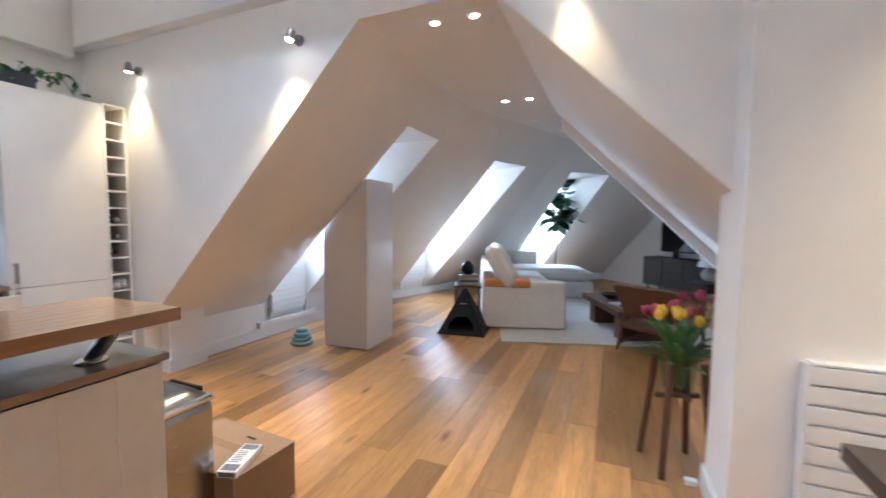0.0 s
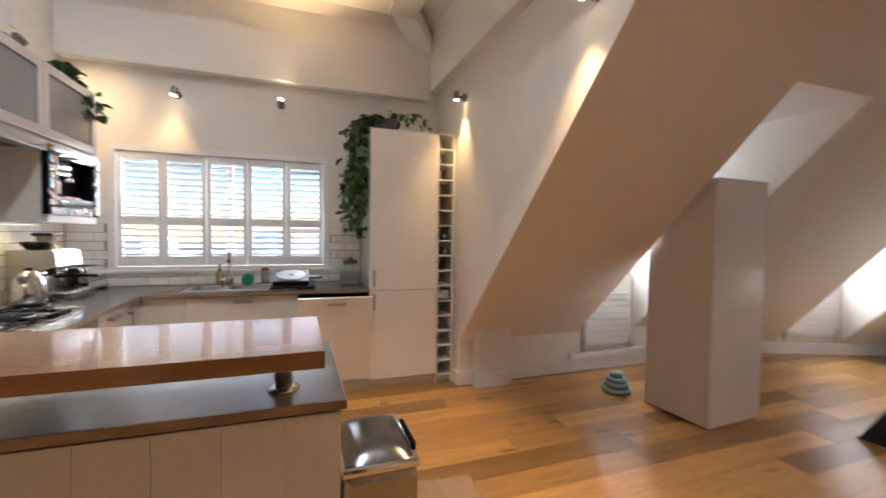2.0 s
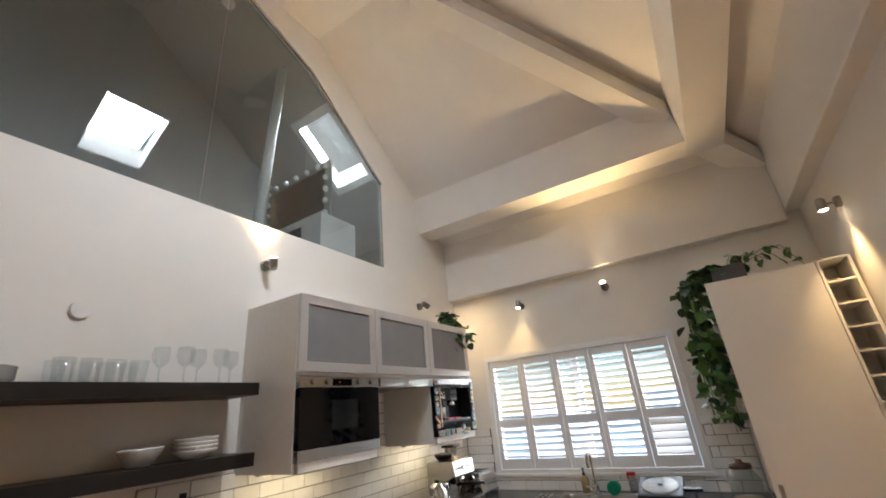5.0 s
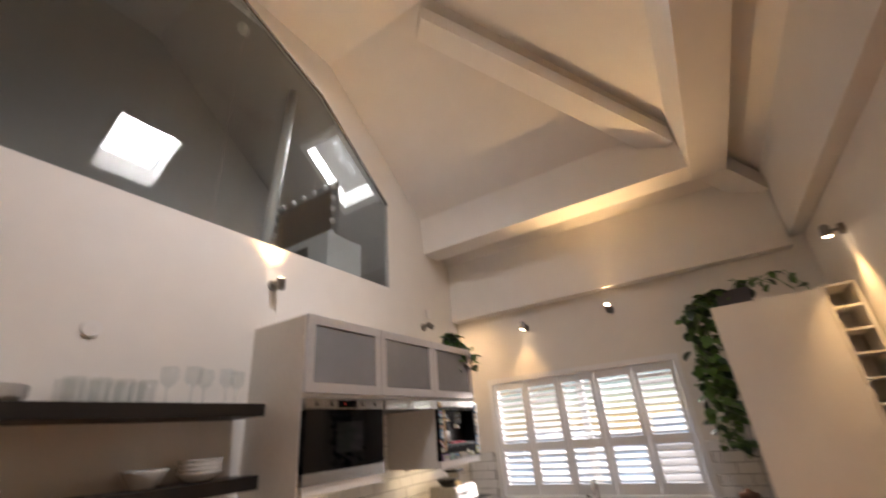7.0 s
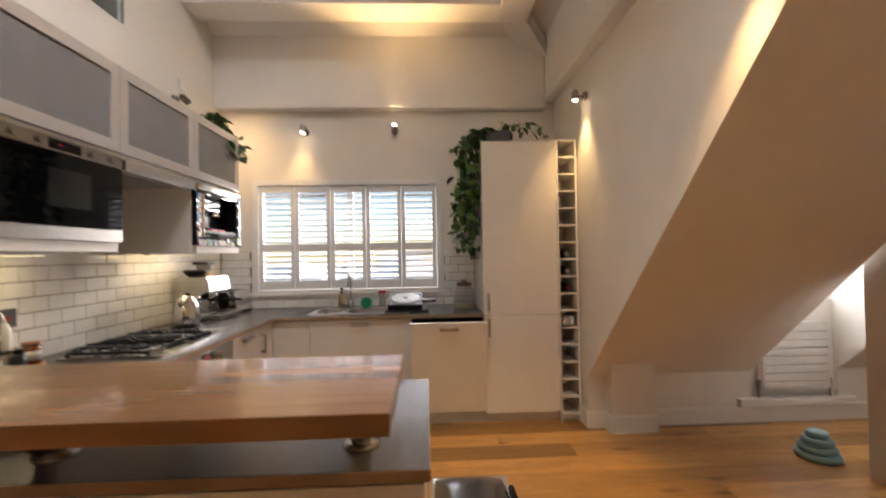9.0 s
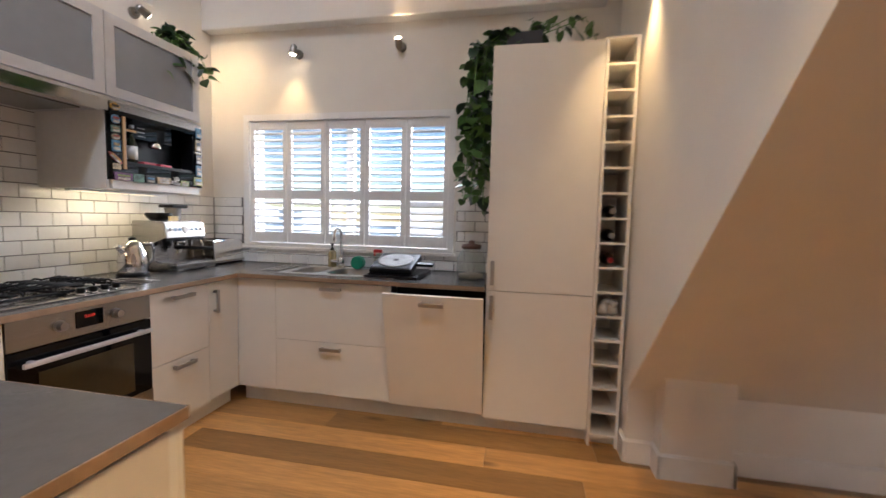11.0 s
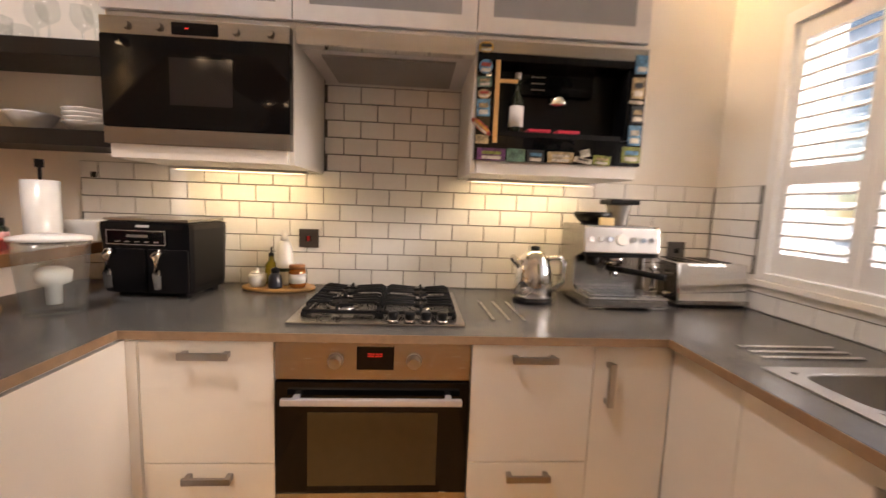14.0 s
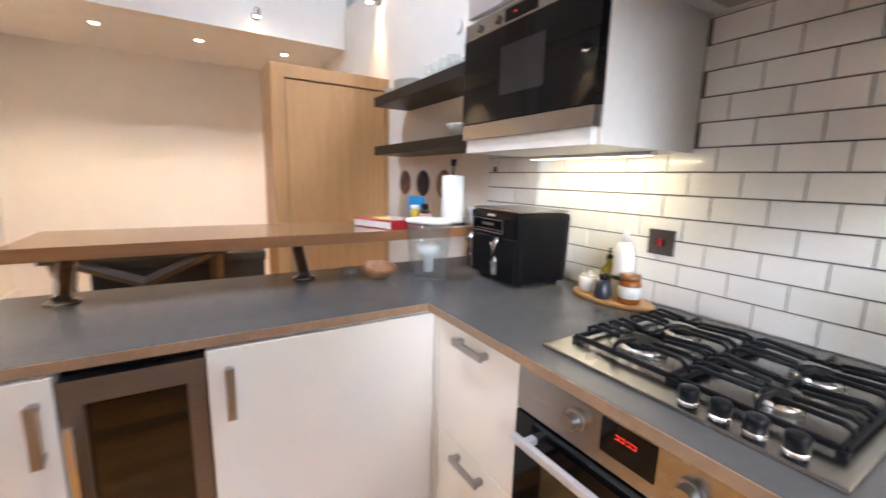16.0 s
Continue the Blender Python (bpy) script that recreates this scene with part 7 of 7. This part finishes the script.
# dining table on crossed trestles
dt = thing("dining_table", 0.77, 0.28, 0, "dark wooden dining table on crossed trestle legs", "dining table")
DTW = material("smoked_oak", (0.07, 0.05, 0.035), 0.45, var=0.2, scale=4, stretch=(6, 0.6, 1))
for k in range(5):
    part("top_plank", boxes((k * 0.17, k * 0.17 + 0.168, 0, 1.43, 0.70, 0.75), bevel=0.003), DTW, dt)
for y in (0.18, 1.25):
    for s in (-1, 1):
        bm = bmesh.new()
        rod(bm, (0.42 - s * 0.33, y, 0.0), (0.42 + s * 0.33, y, 0.70), 0.055, 0.055, 4)
        part("trestle_leg", bm, DTW, dt)
for s in (0, 1):
    bm = bmesh.new()
    rod(bm, (0.1, 0.15 if s else 1.28, 0.68), (0.1, 0.71, 0.42), 0.045, 0.045, 4)
    part("brace", bm, DTW, dt)
part("beam", boxes((0.07, 0.13, 0.1, 1.33, 0.62, 0.69)), DTW, dt)
# upholstered bench behind the table
be = thing("dining_bench", 1.70, -0.05, 0, "low charcoal upholstered bench behind the dining table", "bench")
CHAR = material("charcoal_fabric", (0.05, 0.05, 0.055), 0.9, var=0.1, scale=25, bump=0.15, bump_scale=300)
part("base", boxes((0.02, 0.43, 0.02, 1.53, 0.06, 0.37), bevel=0.01), CHAR, be)
for y0 in (0.0, 0.52, 1.04):
    part("seat_cushion", boxes((0, 0.45, y0, y0 + 0.515, 0.371, 0.48), bevel=0.025), CHAR, be)
for fx, fy in ((0.05, 0.06), (0.4, 0.06), (0.05, 1.49), (0.4, 1.49)):
    bm = bmesh.new()
    rod(bm, (fx, fy, 0.0), (fx, fy, 0.0605), 0.018, 0.022)
    part("foot", bm, DARKWOOD, be)
# oak cupboard beside the dining space
oc = thing("oak_cupboard", -0.02, SW, 0, "tall pale oak cupboard with a plain door", "cupboard")
part("side_panel", boxes((0.02, 0.40, 0.84, 0.875, 0, 2.07)), DOOROAK, oc)
part("side_panel", boxes((0.02, 0.40, 0.002, 0.03, 0, 2.07)), DOOROAK, oc)
part("top_panel", boxes((0.02, 0.40, 0.03, 0.84, 2.03, 2.07)), DOOROAK, oc)
part("back_panel", boxes((0.38, 0.40, 0.03, 0.84, 0, 2.03)), DOOROAK, oc)
part("frame", boxes((-0.015, 0.02, 0.785, 0.875, 0, 2.07), (-0.015, 0.02, 0.002, 0.03, 0, 2.07), (-0.015, 0.02, 0.03, 0.785, 1.98, 2.07), bevel=0.002), DOOROAK, oc, "pale oak frame")
part("door", boxes((-0.004, 0.018, 0.036, 0.779, 0.006, 1.973), bevel=0.002), DOOROAK, oc, "flush pale oak door")
# trailing plants
def pothos(x, y, z, strands, rnd, label, pot_box):
    ob = thing("trailing_plant", x, y, z, label, "plant")
    part("pot", boxes(*pot_box, bevel=0.006), material("dark_grey_planter", (0.06, 0.06, 0.07), 0.5), ob, "dark grey planter")
    rr = random.Random(rnd)
    for pts, n in strands:
        bm = bmesh.new()
        pipe(bm, pts, 0.003, 6)
        part("vine", bm, STEM, ob)
        P_ = [Vector(p) for p in pts]
        for i in range(n):
            t = (i + rr.random()) / n * (len(P_) - 1)
            k = min(int(t), len(P_) - 2)
            p = P_[k].lerp(P_[k + 1], t - k) + Vector((rr.uniform(-.035, .035), rr.uniform(-.035, .035), rr.uniform(-.02, .02)))
            L = rr.uniform(0.06, 0.105)
            bm = bmesh.new()
            leaf_blade(bm, Matrix.Translation(p) @ Euler((radians(rr.uniform(-70, 20)), radians(rr.uniform(-40, 40)), rr.uniform(0, 6.28))).to_matrix().to_4x4(), L, L * 0.4, 0.25)
            part("leaf", bm, LEAF if rr.random() < 0.6 else LEAFDARK, ob)
sr = []
rr = random.Random(3)
for i in range(13):
    x0, y0 = rr.uniform(-0.02, 0.22), rr.uniform(-0.28, -0.15)
    ln = rr.uniform(0.45, 0.98)
    sr.append(([(0.05, 0.02, 0.10), (x0 * 0.6, -0.06, 0.14), (x0, y0, 0.02), (x0 + 0.03, y0 - 0.01, -ln * 0.5), (x0 + rr.uniform(-.03, .05), y0 + rr.uniform(-.04, .02), -ln)], int(34 * ln) + 6))
for i in range(4):
    a = rr.uniform(0.6, 1.5)
    sr.append(([(0.08, 0.05, 0.10), (0.12, 0.10 + 0.1 * i, 0.20), (0.14, 0.22 + 0.09 * i, 0.16 - 0.05 * i)], 6))
pothos(-4.0, 1.72, 2.2905, sr, 21, "lush trailing pothos hanging beside the tall cabinet", [(-0.06, 0.16, -0.05, 0.16, 0, 0.13)])
s2 = [([(0.0, 0.0, 0.09), (0.05 * math.cos(k), 0.06, 0.16), (-0.10 + 0.045 * k, 0.15, 0.04), (-0.12 + 0.045 * k, 0.20, -0.08 - 0.06 * (k % 3))], 9) for k in range(9)]
pothos(-3.625, SW + 0.26, UT + 0.001, s2, 8, "small trailing pothos on a wall cabinet", [(-0.06, 0.06, -0.06, 0.06, 0, 0.09)])

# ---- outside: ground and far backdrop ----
# haze and daylight are put into the backdrop's colour and faint glow
HILL = glowing("far_haze_glow", (0.55, 0.66, 0.74), 0.16)
struct("ground", boxes((-400, 400, -400, 400, -9.3, -9.0)), material("far_ground", (0.32, 0.36, 0.38), 0.95, var=0.3, scale=0.05), "distant ground far below the windows")
rr = random.Random(9)
bm = bmesh.new()
for k in range(60):
    y = -90 + k * 3.2
    box(bm, -75 - rr.uniform(0, 12), -68, y, y + rr.uniform(3, 6), -9.0, -4 + rr.uniform(0, 7))
struct("backdrop", bm, HILL, "far blue-grey row of roofs and trees, glowing in place of daylight")

# ---- floor boards and wall tiles ----
floor = bpy.data.objects["floor"]
PW = 0.19
board_mesh = {}
def plank_mesh(length):
    if length not in board_mesh:
        bm = boxes((0.0008, PW - 0.0008, 0.0008, length - 0.0008, -0.013, 0.0), bevel=0.0012)
        me = bpy.data.meshes.new("plank")
        bm.to_mesh(me)
        bm.free()
        me.materials.append(OAK)
        board_mesh[length] = me
    return board_mesh[length]
rr = random.Random(2)
x, k = -4.29, 0
while x < 4.3:
    lo, hi = (-0.75, 11.3) if x < 1.0 else (-0.75, 10.2)
    if x > 2.4:
        lo = 2.4
    y, first = lo, round(rr.uniform(0.3, 1.5), 1)
    while y < hi:
        L = first or rr.choice((1.2, 1.6, 1.9, 2.2))
        first = 0
        ob = new("plank", plank_mesh(L))
        ob.parent = floor
        ob.matrix_world = pose(x, y, 0)
        y += L
    x += PW
# tiles: 150 x 75 mm with grey joints
TW, TH, G = 0.150, 0.0755, 0.003
tile_mesh = {}
def tile(parent, m, w):
    w = round(w, 4)
    if w < 0.012:
        return
    if w not in tile_mesh:
        bm = bmesh.new()
        x1, z1, b = w - G, TH - G, 0.0015
        lo = [bm.verts.new(p) for p in ((0, 0, 0), (x1, 0, 0), (x1, 0, z1), (0, 0, z1))]
        hi = [bm.verts.new(p) for p in ((b, 0.006, b), (x1 - b, 0.006, b), (x1 - b, 0.006, z1 - b), (b, 0.006, z1 - b))]
        for i in range(4):
            bm.faces.new((lo[i], hi[i], hi[(i + 1) % 4], lo[(i + 1) % 4]))
        bm.faces.new(hi[::-1])
        bmesh.ops.recalc_face_normals(bm, faces=bm.faces)
        me = bpy.data.meshes.new("tile")
        bm.to_mesh(me)
        bm.free()
        me.materials.append(TILE)
        tile_mesh[w] = me
    ob = new("tile", tile_mesh[w])
    ob.parent = parent
    ob.matrix_world = m
def tile_field(parent, m, x0, x1, z0, rows, cut=None):
    for r in range(rows):
        z = z0 + r * TH
        x = x0 - (TW / 2 if r % 2 else 0)
        while x < x1:
            a, b = max(x, x0), min(x + TW, x1)
            if cut and a < cut[1] - 0.02 and b > cut[0] + 0.02 and z + TH * 0.4 > cut[2]:
                if a < cut[0]:
                    tile(parent, m @ pose(a, 0, z), cut[0] - a)
                if b > cut[1]:
                    tile(parent, m @ pose(cut[1], 0, z), b - cut[1])
            else:
                tile(parent, m @ pose(a, 0, z), b - a)
            x += TW
ts_ = tagged(part("wall_tiling_south", boxes((WW + 0.002, -1.36, SW + 0.0005, SW + 0.0045, 0.9, 0.9 + 7 * TH), (UX[2] + 0.001, UX[1] - 0.001, SW + 0.0005, SW + 0.0045, 0.9 + 7 * TH, 0.9 + 13 * TH)), GROUT), "white metro tiles with grey joints above the worktop", "tiles", kind="structure")
MS = pose(0, SW + 0.004, 0)
tile_field(ts_, MS, WW + 0.012, -1.36, 0.902, 7)
tile_field(ts_, MS, UX[2] + 0.002, UX[1] - 0.002, 0.902 + 7 * TH, 6)
tw_ = tagged(part("wall_tiling_west", boxes((WW + 0.0005, WW + 0.0045, SW + 0.006, WY0 - 0.022, 0.9, 0.9 + 7 * TH), (WW + 0.0005, WW + 0.0045, WY1 + 0.022, 1.604, 0.9, 0.9 + 7 * TH), (WW + 0.0005, WW + 0.0045, WY0 - 0.022, WY1 + 0.022, 0.9, WZ0 - 0.026)), GROUT), "white metro tiles with grey joints around the window", "tiles", kind="structure")
MW_ = pose(WW + 0.004, 0, 0, 0, 0, -90)
tile_field(tw_, MW_, -1.603, -(SW + 0.012), 0.902, 7, (-(WY1 + 0.024), -(WY0 - 0.024), WZ0 - 0.024))
